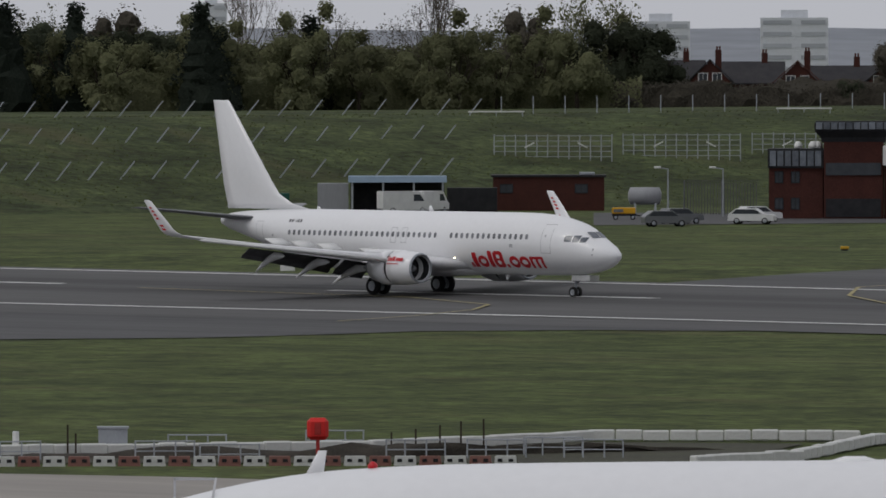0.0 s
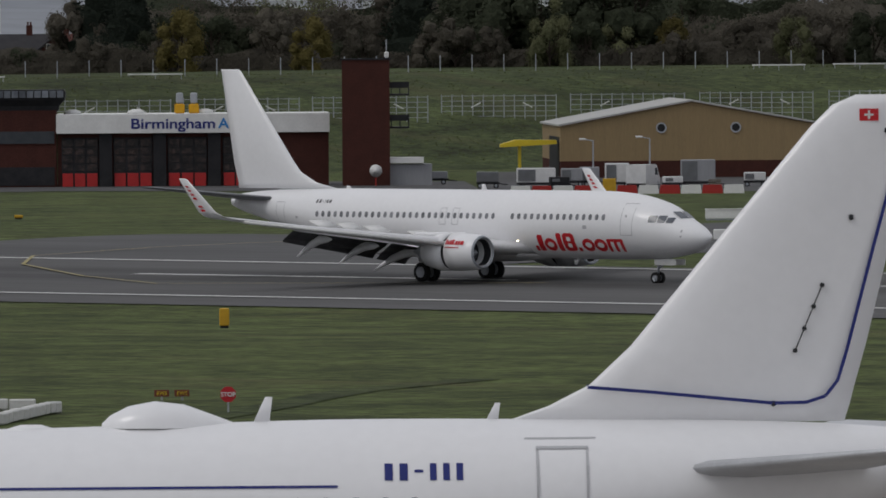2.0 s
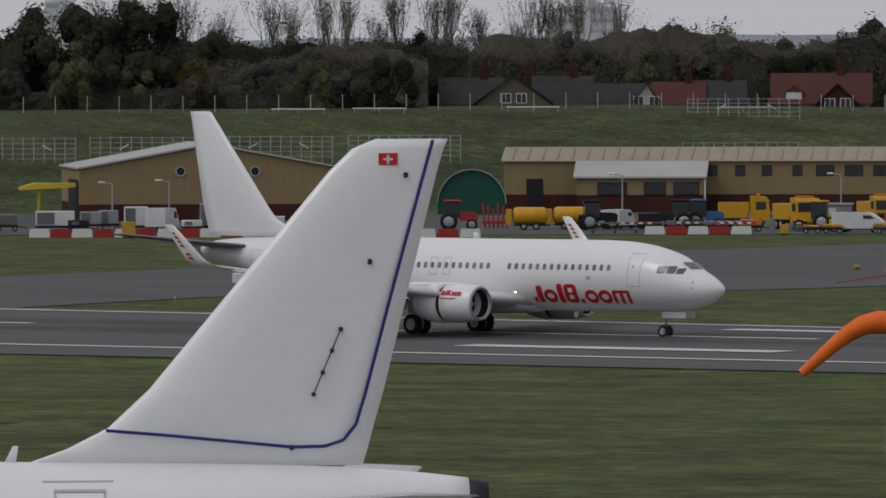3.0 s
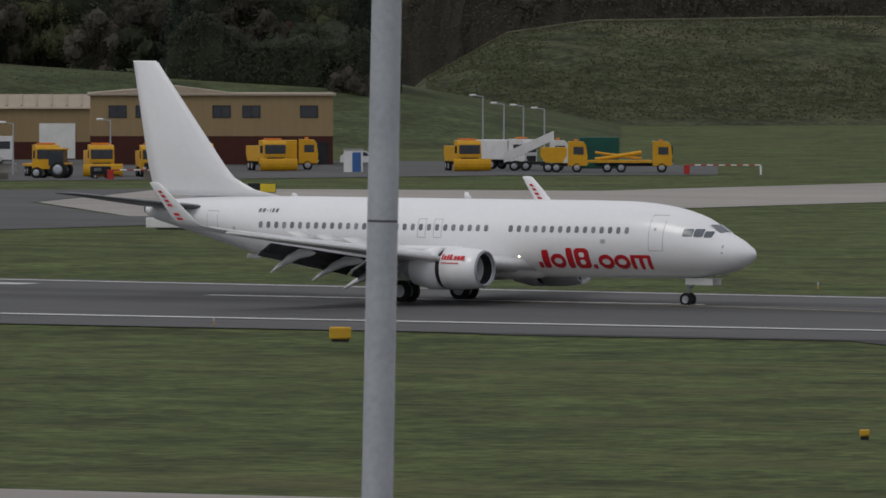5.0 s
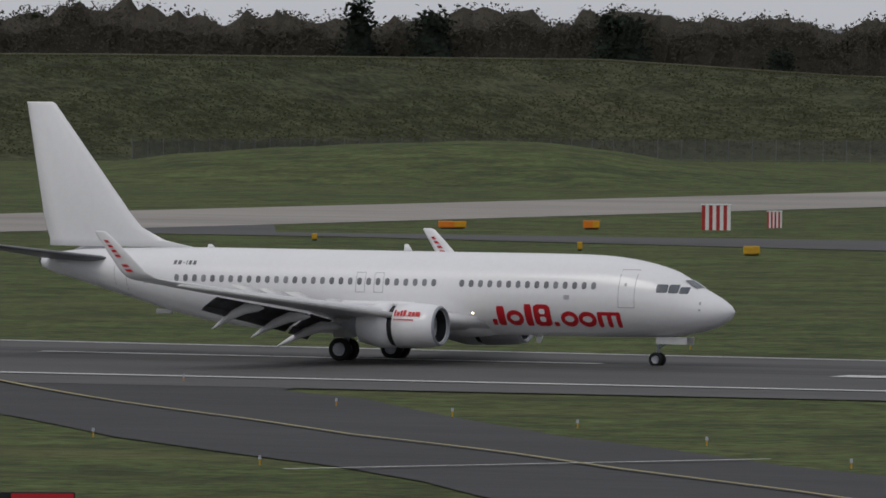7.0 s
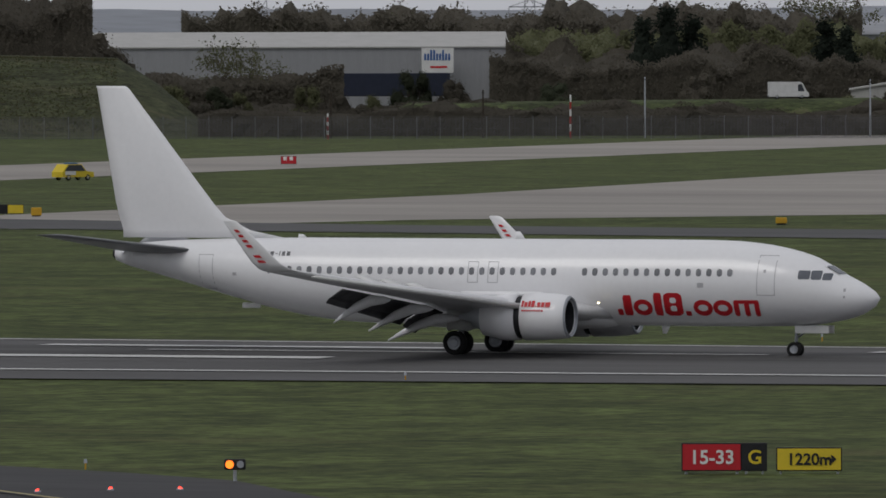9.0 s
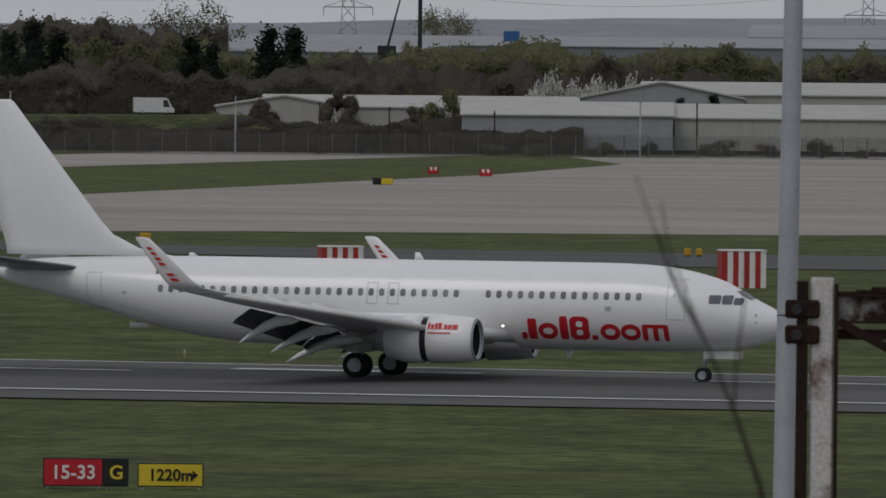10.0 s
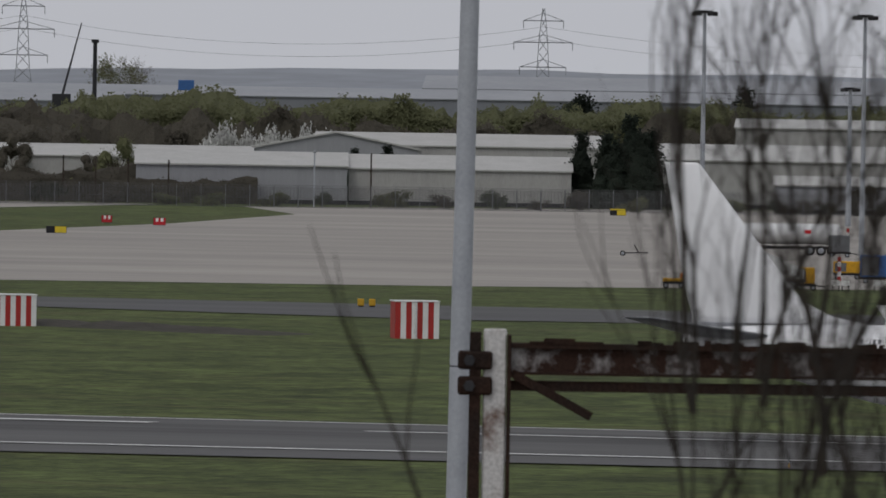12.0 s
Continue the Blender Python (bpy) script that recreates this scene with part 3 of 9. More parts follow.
def airliner():
    """A twin-jet on its landing roll: origin on the ground between the main wheels, which stand 19.7 m behind the nose."""
    plane = thing("airliner", pose(0, 0, 0), "all-white twin-jet airliner with red livery shapes, landing on the runway", "airliner")
    nose = pose(19.7, 0, 0)

    def add(name, bm, material, label="", smooth_shade=True, parent=None):
        return part(name, bm, material, parent or plane, label, smooth_shade, nose if parent is None else None)

    body = add("fuselage", hull(B_STATIONS), WHITE, "glossy white painted fuselage")
    # belly fairing between the wings
    add("belly_fairing", hull([(12.0, 2.1, 1.5, 0.5), (13.5, 2.5, 1.26, 1.6), (15.5, 2.6, 1.16, 1.95), (20.5, 2.6, 1.16, 1.95), (22.8, 2.4, 1.3, 1.5), (24.5, 2.1, 1.5, 0.4)], 24), WHITE)
    # tail fin with its long dorsal fillet
    fin = add("tail_fin", foil([(29.4, 0, 5.36, 8.3, 0.10), (31.2, 0, 5.72, 6.5, 0.24), (32.5, 0, 6.35, 5.4, 0.40), (33.1, 0, 7.0, 4.98, 0.44), (37.45, 0, 12.46, 1.62, 0.2), (37.62, 0, 12.56, 1.5, 0.1)], True), WHITE, "tall plain white tail fin")
    add("tail_cone", hull([(37.9, 4.84, 4.28, 0.36), (38.15, 4.8, 4.36, 0.28)], 16), DARK_METAL, "dark exhaust at the tail's end")
    for side in (-1, 1):
        stab = add("tailplane", foil([(33.6, side * 0.6, 4.72, 4.0, 0.34), (37.75, side * 7.15, 5.5, 1.45, 0.14), (37.95, side * 7.25, 5.52, 1.2, 0.06)]), TAIL_METAL, "metal tailplane with its dark reflection painted in")
        add("root_fairing", one_box(-36.9, -34.2, side * 0.5 - 0.45, side * 0.5 + 0.45, 4.5, 4.62, None, 0.05), WHITE, parent=stab)
    # wings, flaps, pods, engines
    for side in (-1, 1):
        wing = add("wing", foil([(12.4, side * 1.0, 1.95, 8.9, 1.0), (14.0, side * 2.4, 2.12, 7.2, 0.9), (15.9, side * 5.0, 2.45, 4.75, 0.62), (17.4, side * 8.0, 2.8, 3.7, 0.46), (20.0, side * 13.0, 3.42, 2.55, 0.3), (22.15, side * 17.0, 4.0, 1.72, 0.18)]), WING_SKIN, "swept wing with light grey skin")
        let = add("winglet", foil([(22.15, side * 17.0, 4.0, 1.72, 0.16), (22.5, side * 17.35, 4.1, 1.55, 0.13), (22.95, side * 17.6, 4.4, 1.36, 0.12), (24.2, side * 17.78, 5.6, 0.95, 0.09), (24.95, side * 17.86, 6.28, 0.66, 0.06), (25.15, side * 17.87, 6.34, 0.42, 0.03)], True), WHITE, "white upturned winglet with red shapes")
        for i in range(7):
            u0 = 0.12 + i * 0.115
            if i == 4:
                continue
            for off in (-1, 1):
                marks = bmesh.new()
                pts = []
                for u, w in ((u0, 0.38), (u0 + 0.06, 0.36), (u0 + 0.06, 0.60), (u0, 0.62)):
                    z = 6.15 - u * 2.0
                    le = 24.85 - (6.15 - z) * 1.04
                    ch = 0.72 + (6.15 - z) * 0.42
                    pts.append(marks.verts.new((-le - w * ch, side * (17.84 - (6.15 - z) * 0.10) + off * 0.085, z)))
                marks.faces.new(pts if off * side < 0 else pts[::-1])
                add("livery_bar", marks, RED, "red bar on the winglet", parent=let, smooth_shade=False)
        add("leading_edge_slat", foil([(15.55, side * 5.6, 2.34, 0.85, 0.3), (21.5, side * 16.4, 3.76, 0.5, 0.16)]), WHITE_DULL, parent=wing)
        for name, s0, s1, a0, a1, c0, c1, z0, z1 in (("inboard_flap", 2.2, 5.2, 20.7, 20.3, 1.25, 1.2, 2.05, 2.4), ("outboard_flap", 5.6, 12.0, 20.3, 22.0, 1.15, 0.8, 2.42, 3.25)):
            flap = bmesh.new()
            for drop, back, chord in ((0, 0, 1.0), (0.5, 0.86, 0.36)):
                rings = []
                for s, a, c, z in ((s0, a0, c0, z0), (s1, a1, c1, z1)):
                    c = c * chord
                    tilt = radians(32 if not drop else 48)
                    rings.append([(-a - back * c / chord - u * c * math.cos(tilt) + w * 0.16 * math.sin(tilt), side * s, z - 0.1 - drop * c / chord * 1.05 - u * c * math.sin(tilt) + w * 0.16) for u, w in ((0, 0), (0.15, 0.6), (0.5, 0.55), (1, 0), (0.5, -0.3), (0.15, -0.45))])
                other = loft(bmesh.new(), rings)
                me = bpy.data.meshes.new("swap")
                other.to_mesh(me)
                other.free()
                flap.from_mesh(me)
                bpy.data.meshes.remove(me)
            add(name, flap, FLAP_SHADE, "lowered flap painted in shade grey", parent=wing)
        for s in (3.4, 6.6, 8.3, 10.0):
            a, z = 19.2 + max(0, s - 5) * 0.36, 2.62 + (s - 3.4) * 0.115
            add("spoiler", one_box(-1.0, 0, -0.75, 0.75, -0.03, 0.03, pose(-a, side * s, z, 0, 22, 0)), WHITE_DULL, "raised spoiler panel", parent=wing)
        for s, a, z, ln in ((4.2, 19.0, 1.72, 3.7), (7.6, 19.2, 2.22, 3.2), (10.6, 20.2, 2.66, 2.8)):
            rings = []
            for u, r, d in ((0, 0.04, 0.0), (0.12, 0.19, 0.0), (0.35, 0.27, 0.04), (0.6, 0.24, 0.34), (0.85, 0.13, 0.78), (1, 0.03, 1.06)):
                rings.append([(-a - u * ln, side * s + r * 0.75 * math.cos(k * math.pi / 5), z - d + r * math.sin(k * math.pi / 5)) for k in range(10)])
            add("flap_track_fairing", loft(bmesh.new(), rings), WING_SKIN, "drooped canoe-shaped fairing", parent=wing)
        # engine: cowl, open reverser, core
        y, z = side * 4.83, 1.82
        n = 32

        def ring(a, r, flat=1.0, up=0.0):
            a = 13.45 + (a - 13.2) * 0.9
            return [(-a, y + r * math.sin(2 * math.pi * i / n), z + up + r * math.cos(2 * math.pi * i / n) * (flat if math.cos(2 * math.pi * i / n) < 0 else 1)) for i in range(n)]
        cowl = loft(bmesh.new(), [ring(14.6, 0.70), ring(13.75, 0.76), ring(13.35, 0.82, 0.95), ring(13.2, 0.92, 0.94), ring(13.28, 1.0, 0.94), ring(13.8, 1.08, 0.94), ring(14.8, 1.13, 0.95), ring(15.62, 1.125, 0.96), ring(15.63, 0.9)], caps=False)
        engine = add("engine", cowl, WHITE, "white engine cowl with its thrust reverser open")
        add("inlet_lip", loft(bmesh.new(), [ring(13.3, 0.84, 0.95), ring(13.18, 0.88, 0.945), ring(13.17, 0.93, 0.94), ring(13.27, 1.005, 0.94)], caps=False), STEEL, "bare metal inlet lip", parent=engine)
        add("inlet_duct", loft(bmesh.new(), [ring(13.33, 0.80, 0.95), ring(13.7, 0.755), ring(14.4, 0.74)], caps=False), DARK_METAL, "dark inlet duct", parent=engine)
        add("fan", loft(bmesh.new(), [ring(14.1, 0.2), ring(14.35, 0.79)]), DARK_METAL, "dark fan face", parent=engine)
        add("spinner", loft(bmesh.new(), [ring(13.7, 0.02), ring(13.9, 0.14), ring(14.2, 0.25)]), STEEL, parent=engine)
        add("reverser_opening", loft(bmesh.new(), [ring(15.58, 0.98), ring(16.05, 0.98)]), DARK_METAL, "black cascade gap of the reverser", parent=engine)
        add("reverser_sleeve", loft(bmesh.new(), [ring(15.98, 0.9), ring(15.98, 1.12, 0.97), ring(16.8, 1.09), ring(17.9, 0.86), ring(17.9, 0.6)], caps=False), WHITE, parent=engine)
        add("exhaust_cone", loft(bmesh.new(), [ring(17.0, 0.7), ring(17.9, 0.66), ring(18.5, 0.5), ring(18.55, 0.32), ring(19.3, 0.06)]), STEEL, parent=engine)
        add("pylon", foil([(14.6, y, 2.75, 4.4, 0.34), (14.9, y, 3.0, 3.9, 0.3)], True), WHITE, parent=engine)
        stamp = [(15.53 - gap, w, 1.15, 1.15 - top) for gap, w, top in ((0, 0.10, 0.30), (0.14, 0.15, 0.22), (0.33, 0.12, 0.28), (0.48, 0.16, 0.30), (0.68, 0.05, 0.07), (0.76, 0.16, 0.22), (0.96, 0.16, 0.22), (1.16, 0.24, 0.22))]
        stamp += [(15.5 - k * 0.12, 0.085, 1.34, 1.27) for k in range(9)]
        for a, w, t0, t1 in stamp:
            marks = bmesh.new()
            rows = [[marks.verts.new((-q, y + side * 1.145 * math.sin(t), z + 0.02 + 1.145 * math.cos(t))) for t in (t0, (t0 + t1) / 2, t1)] for q in (a, a - w)]
            for k in range(2):
                marks.faces.new((rows[0][k], rows[1][k], rows[1][k + 1], rows[0][k + 1]))
            add("livery_mark", marks, RED, "small red mark on the cowl", parent=engine, smooth_shade=False)
        # main gear
        gear = add("main_gear", rod(one_rod((-19.6, side * 2.86, 0.56), (-19.5, side * 2.75, 2.2), 0.13, 0.16, 12), (-19.6, side * 2.4, 0.56), (-19.6, side * 3.32, 0.56), 0.08), STEEL, "steel landing gear leg")
        add("gear_door", one_box(-20.2, -19.0, side * 3.05 - 0.02, side * 3.05 + 0.02, 1.15, 2.1), WHITE_DULL, parent=gear)
        for s in (2.43, 3.29):
            tyre = part("wheel", wheel_mesh(0.565, 0.40, 28), RUBBER, gear, "black tyre", True, pose(-19.7, side * s, 0.565))
            part("rim", rim_mesh(0.50, 0.36), STEEL, tyre, "grey hub")
    # nose gear
    gear = add("nose_gear", rod(rod(one_rod((-4.1, 0, 0.35), (-4.0, 0, 1.6), 0.075, 0.09, 10), (-4.1, -0.28, 0.35), (-4.1, 0.28, 0.35), 0.06), (-4.0, 0, 0.9), (-3.1, 0, 1.5), 0.05), STEEL, "steel nose gear leg")
    for s in (-0.2, 0.2):
        tyre = part("wheel", wheel_mesh(0.345, 0.2, 24), RUBBER, gear, "black tyre", True, pose(-4.1, s, 0.345))
        part("rim", rim_mesh(0.30, 0.18), STEEL, tyre, "grey hub")
    for s in (-0.42, 0.42):
        add("nose_gear_door", one_box(-4.0, -2.35, s - 0.02, s + 0.02, 1.1, 1.46, None, 0.015), WHITE_DULL, parent=gear, smooth_shade=False)
    lamp = glow_mat("landing_light_glow", (1.0, 0.83, 0.5), 7)
    add("landing_light", one_box(-13.02, -12.92, -2.40, -2.30, 2.42, 2.50, None, 0.02), lamp, "lit warm landing light in the wing root", smooth_shade=False)
    # cabin windows on the side that shows, with the wider gaps
    a = 6.72
    while a < 29.6:
        if not (14.25 < a < 14.9 or 17.1 < a < 17.25):
            part("cabin_window", skin_panel(B_STATIONS, -1, a - 0.125, a + 0.125, 3.72, 4.07, 0.012, 0.08, 2, 6), CABIN_GLASS, body, m=None)
        a += 0.508
    for a0, a1, z0, z1, name in ((4.55, 5.42, 2.85, 4.72, "front_door"), (32.55, 33.3, 2.95, 4.6, "rear_door"), (18.1, 18.62, 3.35, 4.35, "overwing_exit"), (19.1, 19.62, 3.35, 4.35, "overwing_exit")):
        d = door_frame(B_STATIONS, -1, a0, a1, z0, z1, 0.006, parent=body, material=SEAM, name=name)
    for q in ((8.0, 8.3, 3.2, 3.42), (5.0, 5.12, 3.9, 4.05), (1.35, 1.45, 3.05, 3.2), (1.35, 1.45, 2.75, 2.85), (31.3, 31.5, 3.6, 3.75), (32.6, 33.25, 2.9, 2.96)):
        add("service_mark", skin_panel(B_STATIONS, -1, *q, 0.008, 0, 1, 1), SEAM, parent=body, smooth_shade=False)
    # windscreen
    for q, (a0, a1, z0, z1) in enumerate(((2.02, 2.42, 3.58, 3.90), (2.46, 2.92, 3.60, 4.02), (2.96, 3.5, 3.62, 4.02))):
        add("cockpit_window", skin_panel(B_STATIONS, -1, a0, a1, z0, z1, 0.012, 0.03, 4, 5), COCKPIT_GLASS, "dark cockpit window", parent=body, smooth_shade=False)
        add("cockpit_window", skin_panel(B_STATIONS, 1, a0, a1, z0, z1, 0.012, 0.03, 4, 5), COCKPIT_GLASS, "dark cockpit window", parent=body, smooth_shade=False)
    for q in (-0.62, 0.0):
        add("cockpit_window", loft(bmesh.new(), [[(-1.62 - abs(y) * 0.28, y, 3.86), (-2.28 - abs(y) * 0.22, y, 4.24)] for y in (q + 0.03, q + 0.3, q + 0.59)], False), COCKPIT_GLASS, parent=body, smooth_shade=False)
    # big red livery: plain bars, rings and a block in the place of the brand name
    left, span, low, mid, high = 12.3, 6.95, 1.88, 2.63, 2.94
    for u0, u1, z0, z1 in ((0.045, 0.105, low, high - 0.12), (0.0, 0.035, low, low + 0.3), (0.262, 0.318, low, high), (0.477, 0.515, low, low + 0.22), (0.822, 0.858, low, mid), (0.895, 0.93, low, mid), (0.966, 1.0, low, mid), (0.83, 0.99, mid - 0.17, mid)):
        add("livery_shape", skin_panel(B_STATIONS, -1, left - span * u1, left - span * u0, z0, z1, 0.012, 0.05, 4, 8), RED, "plain red livery bar", parent=body, smooth_shade=False)
    for u0, u1 in ((0.115, 0.248), (0.537, 0.672), (0.675, 0.812)):
        add("livery_ring", skin_ring(B_STATIONS, -1, left - span * (u0 + u1) / 2, (low + mid) / 2, span * (u1 - u0) / 2, (mid - low) / 2, 0.22), RED, "plain red livery ring", parent=body, smooth_shade=False)
    add("livery_shape", skin_panel(B_STATIONS, -1, left - span * 0.462, left - span * 0.332, low, high, 0.012, 0.2, 5, 10), RED, "plain red livery block", parent=body, smooth_shade=False)
    for u0, u1, z0, z1 in ((0.375, 0.42, 2.46, 2.72), (0.375, 0.42, 2.08, 2.34)):
        add("livery_gap", skin_panel(B_STATIONS, -1, left - span * u1, left - span * u0, z0, z1, 0.018, 0.06, 2, 4), WHITE, parent=body, smooth_shade=False)
    # registration as plain bars
    x = 29.9
    for w in (0.17, 0.18, 0.10, 0.05, 0.15, 0.17):
        add("registration_bar", skin_panel(B_STATIONS, -1, x - w, x, 4.55 if w != 0.10 else 4.63, 4.75 if w != 0.10 else 4.67, 0.01, 0, 1, 2), PAINT_REG, "small dark registration bar", parent=body, smooth_shade=False)
        x -= w + 0.09
    for a, z, h in ((17.4, 5.36, 0.38), (28.3, 5.36, 0.2)):
        add("blade_antenna", foil([(a, 0, z, 0.5, 0.05), (a + 0.25, 0, z + h, 0.22, 0.03)], True), WHITE, parent=body)
    add("belly_antenna", foil([(10.4, 0, 1.02, 0.2, 0.03), (10.2, 0, 1.42, 0.45, 0.05)], True), WHITE, parent=body)
    add("tail_skid", one_box(-31.6, -30.7, -0.1, 0.1, 2.05, 2.3, None, 0.04), WHITE_DULL, parent=body)
    return plane


AIRLINER = airliner()


A_STATIONS = fine_stations([
    (0.0, 3.06, 3.0, 0.03), (0.3, 3.4, 2.68, 0.45), (0.9, 3.75, 2.36, 0.88), (1.8, 4.12, 2.08, 1.3), (2.8, 4.5, 1.92, 1.6), (3.8, 4.8, 1.82, 1.8), (4.8, 5.08, 1.78, 1.9), (5.9, 5.34, 1.76, 1.96), (7.2, 5.54, 1.76, 1.975),
    (8.2, 5.62, 1.76, 1.975), (9.7, 5.69, 1.76, 1.975), (13.0, 5.74, 1.76, 1.975), (17.0, 5.78, 1.76, 1.975), (20.0, 5.85, 1.76, 1.975), (22.5, 5.9, 1.8, 1.975), (24.5, 5.9, 2.15, 1.93), (27.0, 5.87, 2.75, 1.76), (29.5, 5.84, 3.45, 1.42),
    (31.5, 5.77, 4.05, 1.05), (33.0, 5.66, 4.5, 0.66), (33.84, 5.56, 4.78, 0.42)])


def parked_jet(m, label):
    """A parked single-aisle jet whose left side shows; origin on the ground below the nose."""
    plane = thing("parked_jet", m, label, "airliner")

    def add(name, bm, material, lab="", smooth_shade=True, parent=None):
        return part(name, bm, material, parent or plane, lab, smooth_shade)
    body = add("fuselage", hull(A_STATIONS, 48), WHITE, "clean white fuselage")
    fin = add("tail_fin", foil([(25.6, 0, 5.8, 6.3, 0.05), (26.5, 0, 6.12, 5.5, 0.18), (27.25, 0, 6.5, 4.85, 0.34), (28.0, 0, 7.2, 4.3, 0.42), (31.3, 0, 11.17, 1.98, 0.26), (31.72, 0, 11.58, 1.68, 0.2), (32.15, 0, 11.76, 1.33, 0.1)], True), WHITE, "white tail fin outlined with a thin navy line")
    # navy outline: along the foot, round the lower corner and up the trailing edge
    for side in (1, -1):
        bm = bmesh.new()
        path = [(27.2, 6.46), (28.4, 6.36), (29.6, 6.24), (30.6, 6.14), (31.2, 6.15), (31.55, 6.26), (31.78, 6.55), (31.95, 7.1), (32.45, 9.0), (33.2, 11.74)]
        for p, q in zip(path, path[1:]):
            d = Vector((-(q[0] - p[0]), 0, q[1] - p[1])).normalized()
            nrm = Vector((-d.z, 0, d.x)) * 0.03
            def deep(a, z):
                le = 27.3 + (z - 6.5) * 0.84 if z > 6.5 else 26.6
                u = min(1, max(0, (a - le) / max(0.5, 32.05 + (z - 6.2) * 0.25 - le)))
                th = 0.42 - (z - 7) * 0.04
                w = 0.5 if u < 0.4 else 0.5 - (u - 0.4) * 0.72
                return side * (max(0.03, w * th) + 0.02)
            a = Vector((-p[0], deep(*p), p[1]))
            b = Vector((-q[0], deep(*q), q[1]))
            f = bm.faces.new([bm.verts.new(v) for v in (a - nrm, b - nrm, b + nrm, a + nrm)])
        add("navy_outline", bm, NAVY, "thin navy blue outline", parent=fin, smooth_shade=False)
        flag = add("flag", one_box(-32.55, -32.2, side * 0.10 - 0.012, side * 0.10 + 0.012, 11.28, 11.5), RED, "small red flag with a white cross", parent=fin, smooth_shade=False)
        cross = box(one_box(-32.46, -32.29, side * 0.112 - 0.012, side * 0.112 + 0.012, 11.37, 11.41), -32.395, -32.355, side * 0.112 - 0.012, side * 0.112 + 0.012, 11.31, 11.47)
        add("flag_cross", cross, WHITE_DULL, parent=flag, smooth_shade=False)
        for a, z in ((31.0, 7.1), (31.17, 7.5), (31.34, 7.9), (31.5, 8.29)):
            add("rudder_hinge", one_box(-a - 0.04, -a + 0.04, side * 0.14 - 0.04, side * 0.14 + 0.04, z - 0.04, z + 0.04, None, 0.02), DARK_METAL, "small black hinge fairing", parent=fin, smooth_shade=False)
        add("hinge_line", one_rod((-31.0, side * 0.16, 7.1), (-31.5, side * 0.13, 8.29), 0.012), DARK_METAL, parent=fin)
        for a, z in ((32.04, 9.52), (32.7, 11.1), (30.6, 6.13)):
            add("rudder_hinge", one_box(-a - 0.04, -a + 0.04, side * 0.08 - 0.06, side * 0.08 + 0.06, z - 0.05, z + 0.05, None, 0.02), DARK_METAL, parent=fin, smooth_shade=False)
    add("tail_exhaust", hull([(33.8, 5.56, 4.8, 0.41), (34.2, 5.5, 4.86, 0.32)], 20), DARK_METAL, "dark exhaust at the tail's end")
    for side in (-1, 1):
        add("tailplane", foil([(28.6, side * 0.7, 4.95, 3.6, 0.36), (32.0, side * 6.1, 5.5, 1.5, 0.14), (32.25, side * 6.22, 5.52, 1.2, 0.06)]), GREY_METAL, "grey tailplane")
        wing = add("wing", foil([(10.2, side * 1.2, 2.5, 7.0, 0.9), (13.6, side * 6.4, 3.0, 3.8, 0.55), (18.2, side * 16.6, 3.9, 1.6, 0.2)]), GREY_METAL, "light grey wing")
        gear = add("main_gear", one_rod((-17.7, side * 3.8, 0.5), (-17.5, side * 3.6, 2.6), 0.13), STEEL)
        for s in (3.35, 4.25):
            part("wheel", wheel_mesh(0.58, 0.4), RUBBER, gear, "black tyre", True, pose(-17.7, side * s, 0.58))
        n = 24
        def ring(a, r):
            return [(-a, side * 5.75 + r * math.sin(2 * math.pi * i / n), 1.75 + r * math.cos(2 * math.pi * i / n)) for i in range(n)]
        add("engine", loft(bmesh.new(), [ring(10.9, 0.75), ring(9.9, 0.85), ring(10.0, 0.98), ring(11.2, 1.12), ring(13.2, 0.95), ring(14.3, 0.5)], caps=False), WHITE)
    gear = add("nose_gear", one_rod((-5.0, 0, 0.38), (-4.9, 0, 2.2), 0.09), STEEL)
    for s in (-0.25, 0.25):
        part("wheel", wheel_mesh(0.38, 0.22), RUBBER, gear, "black tyre", True, pose(-5.0, s, 0.38))
    a = 6.4
    while a < 24.4:
        part("cabin_window", skin_panel(A_STATIONS, 1, a - 0.13, a + 0.13, 4.22, 4.56, 0.012, 0.09, 2, 6), CABIN_GLASS, body)
        a += 0.533
    for a0, a1 in ((4.6, 5.4), (26.2, 27.15)):
        door = door_frame(A_STATIONS, 1, a0, a1, 3.35, 5.44, 0.03, 0.045, body, SEAM, "cabin_door")
        part("door_window", skin_panel(A_STATIONS, 1, (a0 + a1) / 2 - 0.32, (a0 + a1) / 2 - 0.2, 4.35, 4.5, 0.014, 0.06, 2, 4), GLASS, door)
    for q in ((3.0, 3.5), (3.55, 4.0)):
        part("cockpit_window", skin_panel(A_STATIONS, 1, q[0] - 1.0, q[1] - 1.0, 4.25, 4.65, 0.012, 0.05), GLASS, body)
    add("cheat_line", skin_panel(A_STATIONS, 1, 12.0, 22.6, 4.74, 4.785, 0.015, 0, 32, 1), NAVY, "thin navy cheat line", parent=body, smooth_shade=False)
    x = 23.45
    for w, h in ((0.15, 0.3), (0.15, 0.3), (0.16, 0.05), (0.12, 0.3), (0.12, 0.3), (0.12, 0.3)):
        zz = 4.86 if h > 0.1 else 5.0
        part("registration_bar", skin_panel(A_STATIONS, 1, x, x + w, zz, zz + h, 0.012, 0, 1, 4), NAVY, body, "plain navy registration bar")
        x += w + 0.12
    part("seam_line", skin_panel(A_STATIONS, 1, 26.0, 27.3, 5.56, 5.59, 0.01, 0, 6, 1), SEAM, body)
